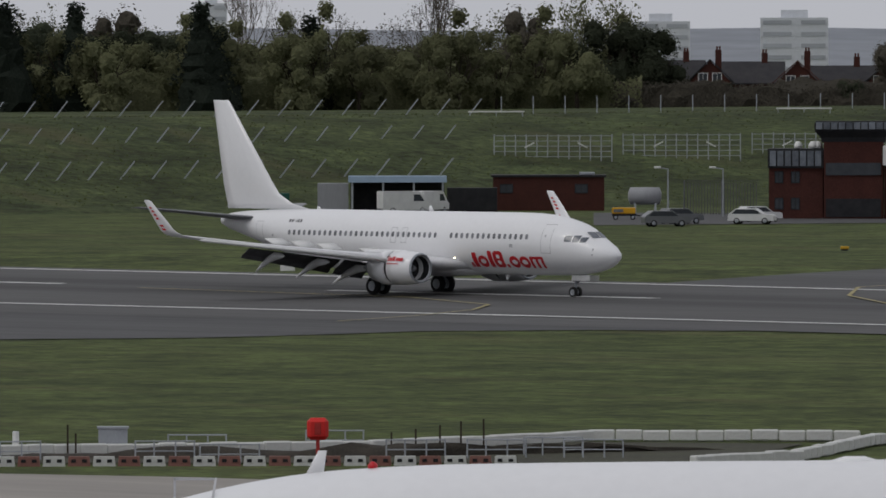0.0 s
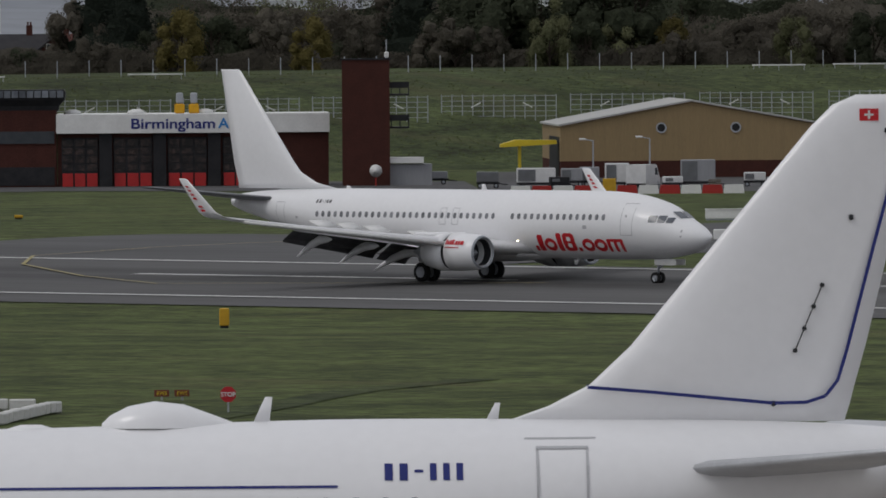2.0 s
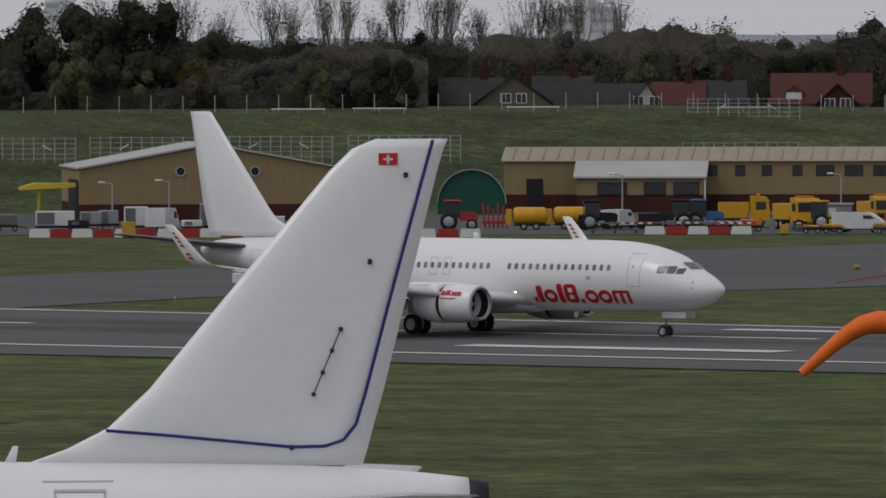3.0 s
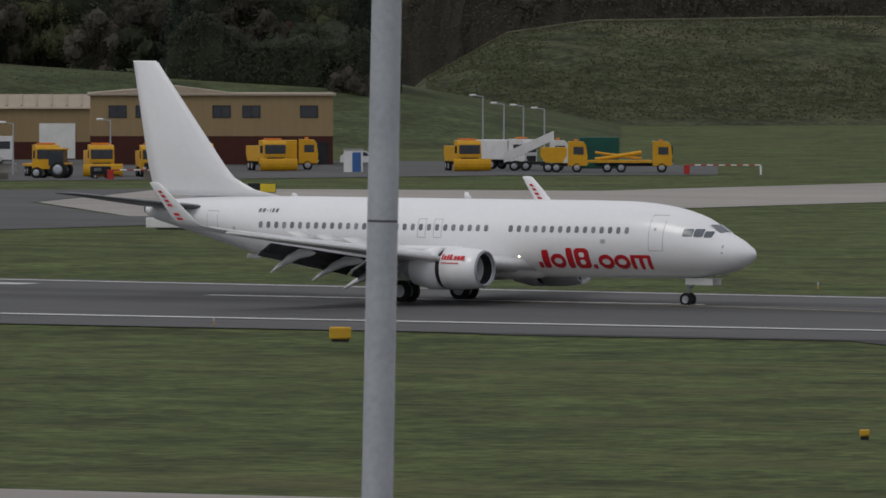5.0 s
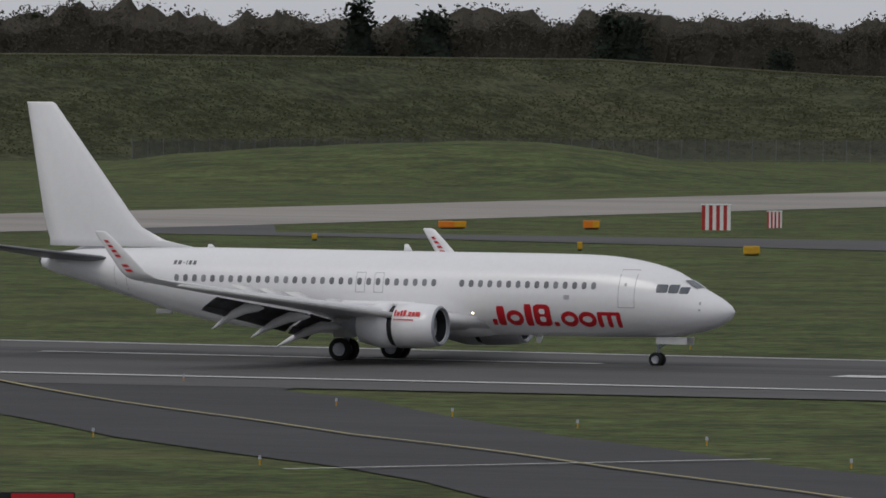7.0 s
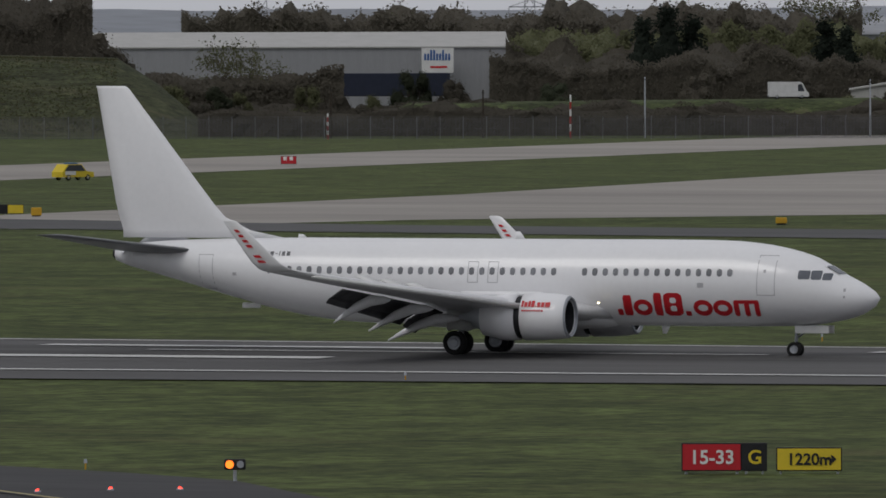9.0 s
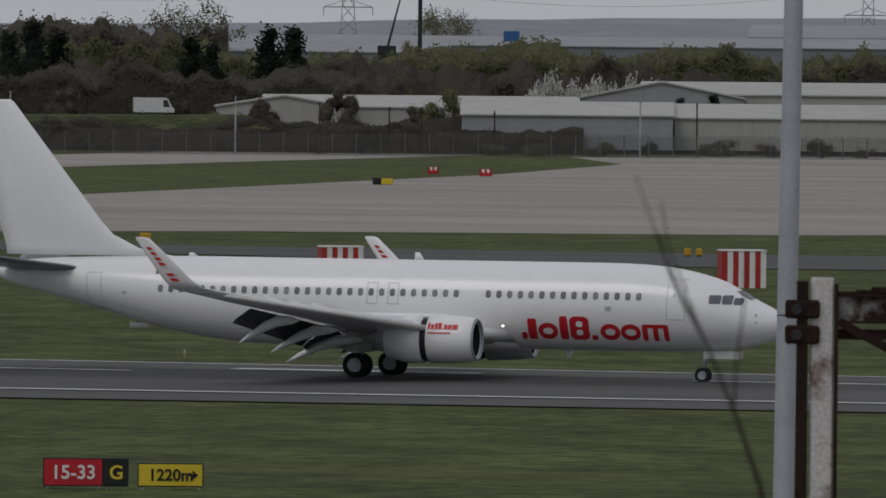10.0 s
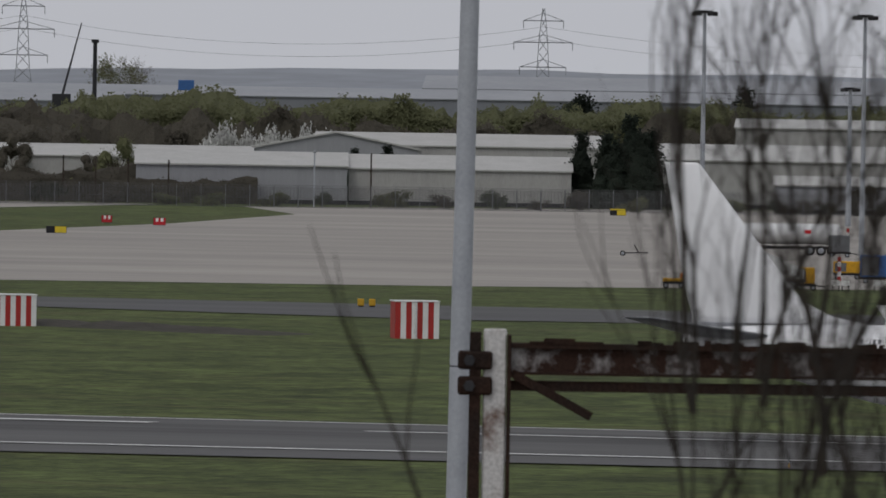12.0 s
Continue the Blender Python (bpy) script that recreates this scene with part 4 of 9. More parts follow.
    # satcom dome and blades on the roof
    rings = []
    for u, h, w in ((0, 0.02, 0.1), (0.06, 0.16, 0.3), (0.2, 0.33, 0.5), (0.4, 0.42, 0.56), (0.62, 0.36, 0.5), (0.85, 0.16, 0.3), (1, 0.02, 0.08)):
        rings.append([(-18.35 - u * 2.4, w * math.cos(k * math.pi / 10), 5.78 + (h + 0.06) * math.sin(k * math.pi / 10)) for k in range(11)])
    add("antenna_dome", loft(bmesh.new(), rings, False), WHITE, "smooth white antenna dome", parent=body)
    for a, h, c, z in ((21.1, 0.42, 0.3, 5.84), (25.35, 0.26, 0.22, 5.86), (7.0, 0.42, 0.34, 5.46)):
        add("blade_antenna", foil([(a, 0, z, c, 0.05), (a + c * 0.75, 0, z + 0.06 + h, c * 0.45, 0.03)], True), WHITE, parent=body)
    rings = [[(-16.6 - u * 0.9, w * math.cos(k * math.pi / 8), 5.75 + h * math.sin(k * math.pi / 8)) for k in range(9)] for u, h, w in ((0, 0.02, 0.1), (0.3, 0.1, 0.25), (0.7, 0.1, 0.25), (1, 0.02, 0.1))]
    add("antenna_fairing", loft(bmesh.new(), rings, False), WHITE, parent=body)
    add("beacon", loft(bmesh.new(), [[(-8.25 + r * math.cos(k * math.pi / 5), r * math.sin(k * math.pi / 5), 5.62 + h) for k in range(10)] for r, h in ((0.09, 0), (0.09, 0.06), (0.03, 0.12))]), RED, "red beacon", parent=body)
    return plane

parked_jet(pose(-131.1, 108.3, 1.64, 0, 0, -136), "white parked jet with a navy-lined tail fin on the near apron")
parked_jet(pose(-41.75, 138.1, 1.64, 0, 0, -167), "white parked jet, roof showing above the near apron")

# ---- buildings ----
BRICK = mat("dark_red_brick", (0.078, 0.030, 0.024), 0.9, 0, (0.048, 0.021, 0.018), 0.8, 0.18, 0.3, 0.8, spec=0.08)
CLAD_TAN = mat("tan_metal_cladding", (0.285, 0.205, 0.105), 0.7, 0, (0.235, 0.170, 0.090), 0.5, 0.08, 0.1, 0.8, (4, 4, 0.3))
CLAD_GREY = mat("pale_grey_cladding", (0.30, 0.305, 0.32), 0.6, 0, (0.24, 0.245, 0.26), 0.3, 0.06, 0, 0.8, (3, 3, 0.3))
CLAD_WHITE = mat("weathered_white_cladding", (0.40, 0.395, 0.38), 0.7, 0, (0.29, 0.285, 0.275), 0.25, 0.08, 0, 0.9, (2, 2, 0.4))
ROOF_PALE = mat("pale_sheet_roof", (0.46, 0.455, 0.44), 0.6, 0, (0.34, 0.335, 0.32), 0.25, 0.08, 0, 0.9)
ROOF_TAN = mat("buff_sheet_roof", (0.36, 0.30, 0.23), 0.75, 0, (0.28, 0.235, 0.18), 0.3, 0.1, 0, 0.9)
ROOF_SLATE = mat("dark_slate_roof", (0.038, 0.038, 0.042), 0.9, 0, (0.056, 0.054, 0.056), 0.6, 0.15, spec=0.08)
ROOF_TILE = mat("red_brown_tile_roof", (0.100, 0.042, 0.034), 0.9, 0, (0.085, 0.040, 0.036), 0.6, 0.15, spec=0.08)
RENDER_WALL = mat("pale_rendered_wall", (0.46, 0.44, 0.40), 0.85, 0, (0.38, 0.36, 0.33), 0.4, 0.05)
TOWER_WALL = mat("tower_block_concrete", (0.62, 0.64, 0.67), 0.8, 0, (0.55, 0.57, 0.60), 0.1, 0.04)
BLACK = mat("black_trim", (0.020, 0.020, 0.023), 0.55, 0, (0.034, 0.034, 0.036), 1.0, 0.1, spec=0.08)
DOOR_RED = mat("red_door_paint", (0.42, 0.022, 0.022), 0.45, 0, (0.33, 0.02, 0.02), 1.0, 0.08)
BLUE = mat("blue_paint", (0.045, 0.13, 0.34), 0.45, 0, (0.035, 0.10, 0.27), 1.0, 0.08)
SIGN_BLUE = mat("light_blue_lettering", (0.04, 0.22, 0.55), 0.5)
YELLOW = mat("yellow_vehicle_paint", (0.62, 0.33, 0.012), 0.4, 0, (0.50, 0.26, 0.012), 1.0, 0.12)
YELLOW_SIGN = mat("yellow_sign_face", (0.66, 0.50, 0.03), 0.5, 0, (0.58, 0.44, 0.03), 1.0, 0.05)
ORANGE = mat("orange_plastic", (0.68, 0.20, 0.015), 0.5, 0, (0.58, 0.16, 0.012), 1.0, 0.08)
GREEN = mat("dark_green_canvas", (0.012, 0.085, 0.060), 0.6, 0, (0.010, 0.062, 0.046), 0.5, 0.08)
PAINT_WHITE = mat("white_vehicle_paint", (0.66, 0.66, 0.66), 0.35, 0, (0.54, 0.54, 0.54), 1.0, 0.06)
PAINT_GREY = mat("grey_vehicle_paint", (0.16, 0.165, 0.175), 0.3, 0.2, (0.12, 0.125, 0.13), 1.0, 0.06)
PAINT_RED = mat("red_machine_paint", (0.40, 0.030, 0.025), 0.45, 0, (0.30, 0.025, 0.022), 1.0, 0.1)


def pane(parent, x0, x1, z0, z1, y, frame_mat=BLACK, glass=GLASS, name="window"):
    """A window in a wall whose face lies at y, towards -y: frame proud of the wall, glass set back in it."""
    bm = bmesh.new()
    w = 0.09
    for q in ((x0 - w, x1 + w, z0 - w, z0), (x0 - w, x1 + w, z1, z1 + w), (x0 - w, x0, z0, z1), (x1, x1 + w, z0, z1), ((x0 + x1) / 2 - 0.03, (x0 + x1) / 2 + 0.03, z0, z1)):
        box(bm, q[0], q[1], y - 0.06, y - 0.002, q[2], q[3])
    win = part(name, bm, frame_mat, parent)
    part("glass", one_box(x0, x1, y - 0.03, y - 0.004, z0, z1), glass, win)
    return win


def gable(bm, x0, x1, y0, y1, z0, z1, lip=0.25, thick=0.18):
    """A low pitched roof whose ridge runs along y: eaves at z0, ridge at z1."""
    xm = (x0 + x1) / 2
    return prism(bm, [(x0 - lip, z0), (xm, z1), (x1 + lip, z0), (x1 + lip, z0 + thick), (xm, z1 + thick), (x0 - lip, z0 + thick)], y1 - y0 + 2 * lip, pose(0, y0 - lip, 0))


def fire_station():
    st = thing("fire_station", site(-43.67, 910), "dark brick fire station with red doors and white name board", "building")
    part("hall", box(one_box(-13.3, 13.3, 0.5, 14, 0, 5.3), 7.2, 13.3, 0.0, 0.6, 0, 5.3), BRICK, st, "dark brick appliance hall")
    part("name_board", one_box(-13.4, 13.4, -0.5, 14.2, 5.25, 7.15, None, 0.04), WHITE_DULL, st, "long white name board")
    for words, x, width, ink, lab in (("Birmingham", -6.13, 8.3, NAVY, "dark blue word"), ("Airport", 2.5, 4.7, SIGN_BLUE, "light blue word")):
        me = text_mesh(words, 0.98, ink, bold=0.025)
        part("lettering", me, None, st, lab, m=pose(x, -0.53, 5.72) @ Matrix.Diagonal((width / max(v.co.x for v in me.vertices), 1, 1, 1)))
    for x0, x1 in ((-12.9, -9.3), (-7.8, -4.0), (-2.5, 1.35), (2.9, 6.6)):
        door = part("appliance_door", one_box(x0, x1, 0.30, 0.5, 0, 4.85), BLACK, st, "tall folding door with red lower panels")
        for k in range(3):
            w = (x1 - x0) / 3
            part("red_panel", one_box(x0 + k * w + 0.08, x0 + (k + 1) * w - 0.08, 0.22, 0.31, 0.05, 1.35, None, 0.03), DOOR_RED, door)
            for r in range(4):
                part("glass", one_box(x0 + k * w + 0.12, x0 + (k + 1) * w - 0.12, 0.25, 0.31, 1.6 + r * 0.8, 2.25 + r * 0.8), mat_glass_door, door)
        part("pier", one_box(x1 + 0.1, x1 + 1.35, -0.05, 0.5, 0, 5.2), BLACK, st)
    for x in (-11.8, -5.6, 1.2, 6.2):
        part("roof_light", loft(bmesh.new(), [[(x + r * math.cos(k * math.pi / 6), 3 + r * math.sin(k * math.pi / 6), 7.15 + h) for k in range(12)] for r, h in ((0.9, 0), (0.75, 0.3), (0.3, 0.45))]), WHITE_DULL, st, smooth=True)
    for x in (-1.3, 0.1):
        siren = part("roof_siren", one_box(x - 0.5, x + 0.5, 2.0, 2.8, 7.15, 8.1, None, 0.1), YELLOW, st, "yellow rooftop unit")
        part("hood", one_box(x - 0.35, x + 0.35, 2.1, 2.7, 8.1, 9.2, None, 0.12), STEEL, siren)
    # control tower and side block
    tw = part("watch_tower", one_box(-19.2, -13.4, 0.2, 6, 0, 7.6), BRICK, st, "square brick watch tower")
    part("tower_band", one_box(-19.0, -13.6, 0.05, 0.3, 4.3, 5.5), GLASS, tw, "ribbon of dark windows")
    part("tower_band", one_box(-19.0, -13.6, 0.1, 0.3, 0.2, 2.0), BLACK, tw)
    cab = loft(bmesh.new(), [[(-16.3 + sx * w, 3 + sy * w * 0.9, z) for sx, sy in ((-1, -1), (1, -1), (1, 1), (-1, 1))] for w, z in ((3.1, 7.5), (3.2, 8.0), (3.75, 8.6), (3.75, 8.75))])
    part("tower_cab", cab, BLACK, tw, "flared dark cab")
    for k in range(10):
        x = -19.95 + k * 0.74
        part("cab_window", one_box(x, x + 0.62, -0.55, -0.42, 8.8, 9.5), GLASS_PALE, tw)
    part("cab_roof", one_box(-20.1, -12.5, -0.5, 6.5, 8.75, 9.45, None, 0.05), BLACK, tw)
    part("cab_roof", one_box(-20.0, -12.6, -0.45, 6.5, 9.5, 9.6), BLACK, tw)
    side = part("side_block", one_box(-24.6, -19.3, 0.6, 9, 0, 5.0), BRICK, st, "two-storey brick side block")
    part("gallery", one_box(-24.7, -19.25, 0.3, 9, 5.0, 6.9), BLACK, side, "glazed dark gallery")
    for k in range(7):
        part("gallery_window", one_box(-24.5 + k * 0.74, -23.9 + k * 0.74, 0.2, 0.32, 5.2, 6.7), GLASS_PALE, side)
    for x, z in ((-23.6, 3.6), (-22.0, 3.6), (-23.6, 1.0), (-22.0, 1.0)):
        pane(side, x - 0.35, x + 0.35, z, z + 1.0, 0.6)
    for x, r in ((-21.8, 0.4), (-20.3, 0.5), (-19.8, 0.45)):
        part("roof_dome", loft(bmesh.new(), [[(x + q * math.cos(k * math.pi / 5), 4 + q * math.sin(k * math.pi / 5), 6.9 + h) for k in range(10)] for q, h in ((r, 0), (r, 0.3), (r * 0.5, 0.7))]), WHITE_DULL, side, smooth=True)
    return st


mat_glass_door = mat("door_glass", (0.016, 0.014, 0.015), 0.2, 0, (0.075, 0.05, 0.045), 2.0, 0.3, spread=0.3, bias=0.08)
# pale base colour stands in for sky reflected in these panes
GLASS_PALE = mat("sky_reflecting_glass", (0.20, 0.22, 0.25), 0.1, 0, (0.09, 0.10, 0.12), 0.9, vary=0.3)
fire_station()


def drill_tower():
    tw = thing("drill_tower", site(-42.6, 905), "tall dark brick drill tower with black balconies", "tower")
    part("shaft", one_box(-2.35, 2.3, 0, 4.6, 0, 12.3), BRICK, tw, "windowless brick shaft")
    for z in (5.6, 8.8):
        b = part("balcony", one_box(1.5, 4.2, 0.3, 4.0, z, z + 0.18), BLACK, tw, "black steel balcony")
        for x in (1.6, 2.45, 3.3, 4.15):
            part("baluster", one_rod((x, 0.35, z), (x, 0.35, z + 1.3), 0.05, None, 6), BLACK, b)
        part("rail", one_box(1.5, 4.2, 0.3, 0.4, z + 0.75, z + 1.35), BLACK, b)
    part("mast", one_rod((2.0, 1, 12), (2.0, 1, 14.3), 0.06), STEEL, tw)
    part("lamp_head", one_box(1.8, 2.25, 0.8, 1.2, 12.5, 13.1, None, 0.1), WHITE_DULL, tw)
    part("roof_lip", one_box(-2.5, 2.45, -0.12, 4.7, 12.3, 12.45), BLACK, tw)
    part("annex", one_box(2.3, 6.4, 1.0, 5.0, 0, 2.1), CLAD_GREY, tw, "low grey lean-to")
    part("annex_roof", one_box(1.2, 5.6, 0.5, 5.2, 2.2, 2.75), WHITE_DULL, tw)
    dish = part("dish", loft(bmesh.new(), [[(0.9 + r * math.cos(k * math.pi / 7), -0.8 - d, 1.5 + r * math.sin(k * math.pi / 7)) for k in range(14)] for r, d in ((0.05, 0.0), (0.4, 0.05), (0.62, 0.18))]), WHITE_DULL, tw, "white dish aerial", smooth=True)
    part("dish_post", one_rod((0.9, -0.75, 0), (0.9, -0.75, 1.4), 0.07), PAINT_RED, dish)
    return tw


drill_tower()


def brick_hut(m):
    h = thing("brick_hut", m, "low flat-roofed dark brick hut below the embankment", "hut")
    part("wall", one_box(-5.8, 5.8, 0, 6, 0, 3.5), BRICK, h)
    part("roof", one_box(-6.0, 6.0, -0.2, 6.2, 3.5, 3.72), BLACK, h)
    part("roof_vent", one_box(3.2, 4.8, 2, 3, 3.72, 4.0, None, 0.04), STEEL, h)
    for x in (-4.4, 3.4):
        pane(h, x - 0.6, x + 0.6, 1.9, 2.7, 0)
    return h


brick_hut(site(-46.577, 966))


def blue_shed():
    s = thing("open_shed", site(-47.6, 962), "long open-fronted shed with a pale blue roof edge", "shed")
    part("roof", prism(bmesh.new(), [(-3.6, 3.0), (6.6, 3.0), (6.6, 3.65), (-3.6, 3.65)], 6), mat("pale_blue_fascia", (0.34, 0.44, 0.56), 0.6, 0, (0.28, 0.37, 0.48), 0.6, 0.06), s)
    part("back_wall", one_box(-3.4, 6.4, 5.6, 5.9, 0, 3.0), BLACK, s)
    for x in (-3.2, 0, 3.2, 6.2):
        part("post", one_box(x - 0.1, x + 0.1, 0.2, 0.4, 0, 3.0), STEEL, s)
    part("lean_to", one_box(-6.8, -3.6, 1, 5, 0, 2.9), CLAD_GREY, s)
    return s


blue_shed()


def container(m, l, h, material, label, name="container"):
    c = thing(name, m, label, "container")
    part("box_body", one_box(-l / 2, l / 2, 0, 2.4, 0.12, h, None, 0.04), material, c)
    for k in range(int(l / 0.5)):
        part("rib", one_box(-l / 2 + 0.25 + k * 0.5, -l / 2 + 0.4 + k * 0.5, -0.05, 0, 0.3, h - 0.2), material, c)
    part("skid", one_box(-l / 2, l / 2, 0.05, 2.35, 0, 0.12), BLACK, c)
    return c


container(site(-47.05, 958), 5.2, 2.5, BLACK, "dark steel store container")
container(site(-48.25, 955), 2.4, 2.0, GREEN, "dark green store box")


def tan_shed():
    """Gabled shed whose ridge runs away from the runway."""
    s = thing("hangar_shed", site(-40.59, 945, 0, 4), "wide tan-clad shed with a brick base and pale roof", "shed")
    w = 13.4
    part("brick_base", one_box(-w, w, 0, 34, 0, 1.75), BRICK, s)
    part("cladding", prism(bmesh.new(), [(-w, 1.75), (w, 1.75), (w, 5.3), (0, 7.75), (-w, 5.3)], 34, pose(0, 0.06, 0)), CLAD_TAN, s, "tan profiled metal cladding")
    part("roof", gable(bmesh.new(), -w, w, 0, 34, 5.32, 7.78), ROOF_PALE, s, "pale sheet roof")
    for x in (-3.1, 4.5):
        ring = part("round_window", loft(bmesh.new(), [[(x + r * math.cos(k * math.pi / 8), y, 5.1 + r * math.sin(k * math.pi / 8)) for k in range(16)] for r, y in ((0.55, 0.05), (0.55, -0.06), (0.4, -0.06), (0.4, 0.03))], caps=False), STEEL, s)
        part("glass", loft(bmesh.new(), [[(x + 0.42 * math.cos(k * math.pi / 8), y, 5.1 + 0.42 * math.sin(k * math.pi / 8)) for k in range(16)] for y in (0.04, 0.0)]), BLACK, ring)
    # solid black slab painted as the shade inside the side opening
    part("side_opening", one_box(-w - 0.05, -w + 0.3, 2, 20, 0.1, 4.2), BLACK, s, "open bay, its shade a black slab")
    part("canopy", prism(bmesh.new(), [(-w - 6.0, 3.2), (-w - 0.3, 3.5), (-w - 0.3, 3.9), (-w - 4.4, 3.95), (-w - 6.0, 3.5)], 3, pose(0, 1.5, 0)), YELLOW_SIGN, s, "yellow canopy arm")
    part("canopy_post", one_box(-w - 4.2, -w - 3.9, 2.2, 2.5, 0, 3.3), YELLOW_SIGN, s)
    return s


tan_shed()


def long_shed():
    s = thing("depot_building", site(-36.9, 1005, 0, -1.5), "long tan-clad depot with brick base and dark window row", "building")
    x0, x1 = -33.0, 32.2
    part("brick_base", one_box(x0, x1, 0, 14, 0, 1.9), BRICK, s)
    part("cladding", one_box(x0, x1, 0.05, 14, 1.9, 5.7), CLAD_TAN, s)
    part("roof", prism(bmesh.new(), [(0, 5.7), (7, 7.0), (14.3, 5.7), (14.3, 5.5), (-0.3, 5.5)], x1 - x0 + 0.6, pose(x0 - 0.3, 0, 0) @ Matrix(((0, 1, 0, 0), (1, 0, 0, 0), (0, 0, 1, 0), (0, 0, 0, 1)))), ROOF_TAN, s, "low buff sheet roof")
    for k in range(40):
        part("roof_rib", one_box(x0 + 0.8 + k * 1.62, x0 + 0.95 + k * 1.62, 0.2, 6.8, -0.03, 0.09, Matrix.Translation((0, 0, 5.74)) @ pose(0, 0, 0, math.degrees(math.atan2(1.3, 7)))), ROOF_TAN, s)
    for x, w in ((-10.6, 1.3), (-7.4, 0.9), (-4.5, 0.9), (-1.2, 0.9), (1.8, 1.8), (4.9, 1.8), (8.0, 1.8), (11.1, 1.8), (14.2, 1.8), (17.3, 1.8)):
        pane(s, x - w / 2, x + w / 2, 4.0, 4.95, 0.05)
    part("roller_door", one_box(26.5, 30.4, -0.04, 0.1, 0.1, 3.9), WHITE_DULL, s, "white roller door")
    part("dark_door", one_box(-30.6, -28.8, -0.04, 0.1, 0.1, 3.6), BLACK, s)
    part("dark_door", one_box(9.0, 13.5, -0.04, 0.05, 0.1, 1.85), BLACK, s)
    porch = part("office_annex", one_box(-24.8, -11.2, -6, 0, 0, 3.7), BRICK, s, "brick office annex with a white sloping roof")
    part("annex_band", one_box(-24.85, -11.15, -6.04, -5.9, 1.9, 3.6), CLAD_TAN, porch)
    part("annex_roof", loft(bmesh.new(), [[(x, -6.4, 3.7), (x, -6.4, 3.9), (x, 0.0, 5.6), (x, 0.0, 5.4)] for x in (-25.2, -10.8)]), ROOF_PALE, porch, "white sheet roof")
    for x, w in ((-21.0, 3.0), (-16.4, 2.2), (-13.0, 2.6)):
        pane(porch, x - w / 2, x + w / 2, 2.0, 3.2, -6.05)
    part("downpipe", one_rod((-11.0, -6.1, 0), (-11.0, -6.1, 3.6), 0.09), WHITE_DULL, porch)
    return s


long_shed()


def end_building():
    s = thing("workshop_building", site(-34.3, 965, 0, 1), "two-storey tan workshop with a brick ground floor", "building")
    part("brick_base", one_box(-13, 12.2, 0, 16, 0, 3.0), BRICK, s)
    part("cladding", one_box(-13, 12.2, 0.05, 16, 3.0, 7.2), CLAD_TAN, s)
    part("roof", one_box(-13.3, 12.5, -0.25, 16.3, 7.2, 7.45, None, 0.03), ROOF_TAN, s)
    part("roof_rise", prism(bmesh.new(), [(-13.2, 7.45), (2, 7.45), (-4, 8.2)], 15, pose(0, 0.4, 0)), ROOF_TAN, s)
    for x in (-10.2, -7.4, 0.6, 3.7, 9.7):
        pane(s, x - 0.85, x + 0.85, 5.0, 6.1, 0.05)
    for x in (-2, 10.5):
        part("dark_door", one_box(x - 1.2, x + 1.2, -0.05, 0.1, 0.05, 2.4), BLACK, s)
    return s


end_building()


def green_shelter():
    s = thing("round_shelter", site(-38.98, 985), "round-roofed dark green canvas shelter", "shelter")
    arc = [(3.6 * math.cos(math.pi * k / 12), 1.2 + 3.6 * math.sin(math.pi * k / 12)) for k in range(13)]
    part("canopy", prism(bmesh.new(), [(3.6, 0)] + arc + [(-3.6, 0)], 9), GREEN, s, smooth=False)
    part("end_arch", prism(bmesh.new(), [(x * 1.03, z * 1.02) for x, z in arc] + [(x, z) for x, z in arc[::-1]], 0.3, pose(0, -0.3, 0)), STEEL, s)
    return s


green_shelter()


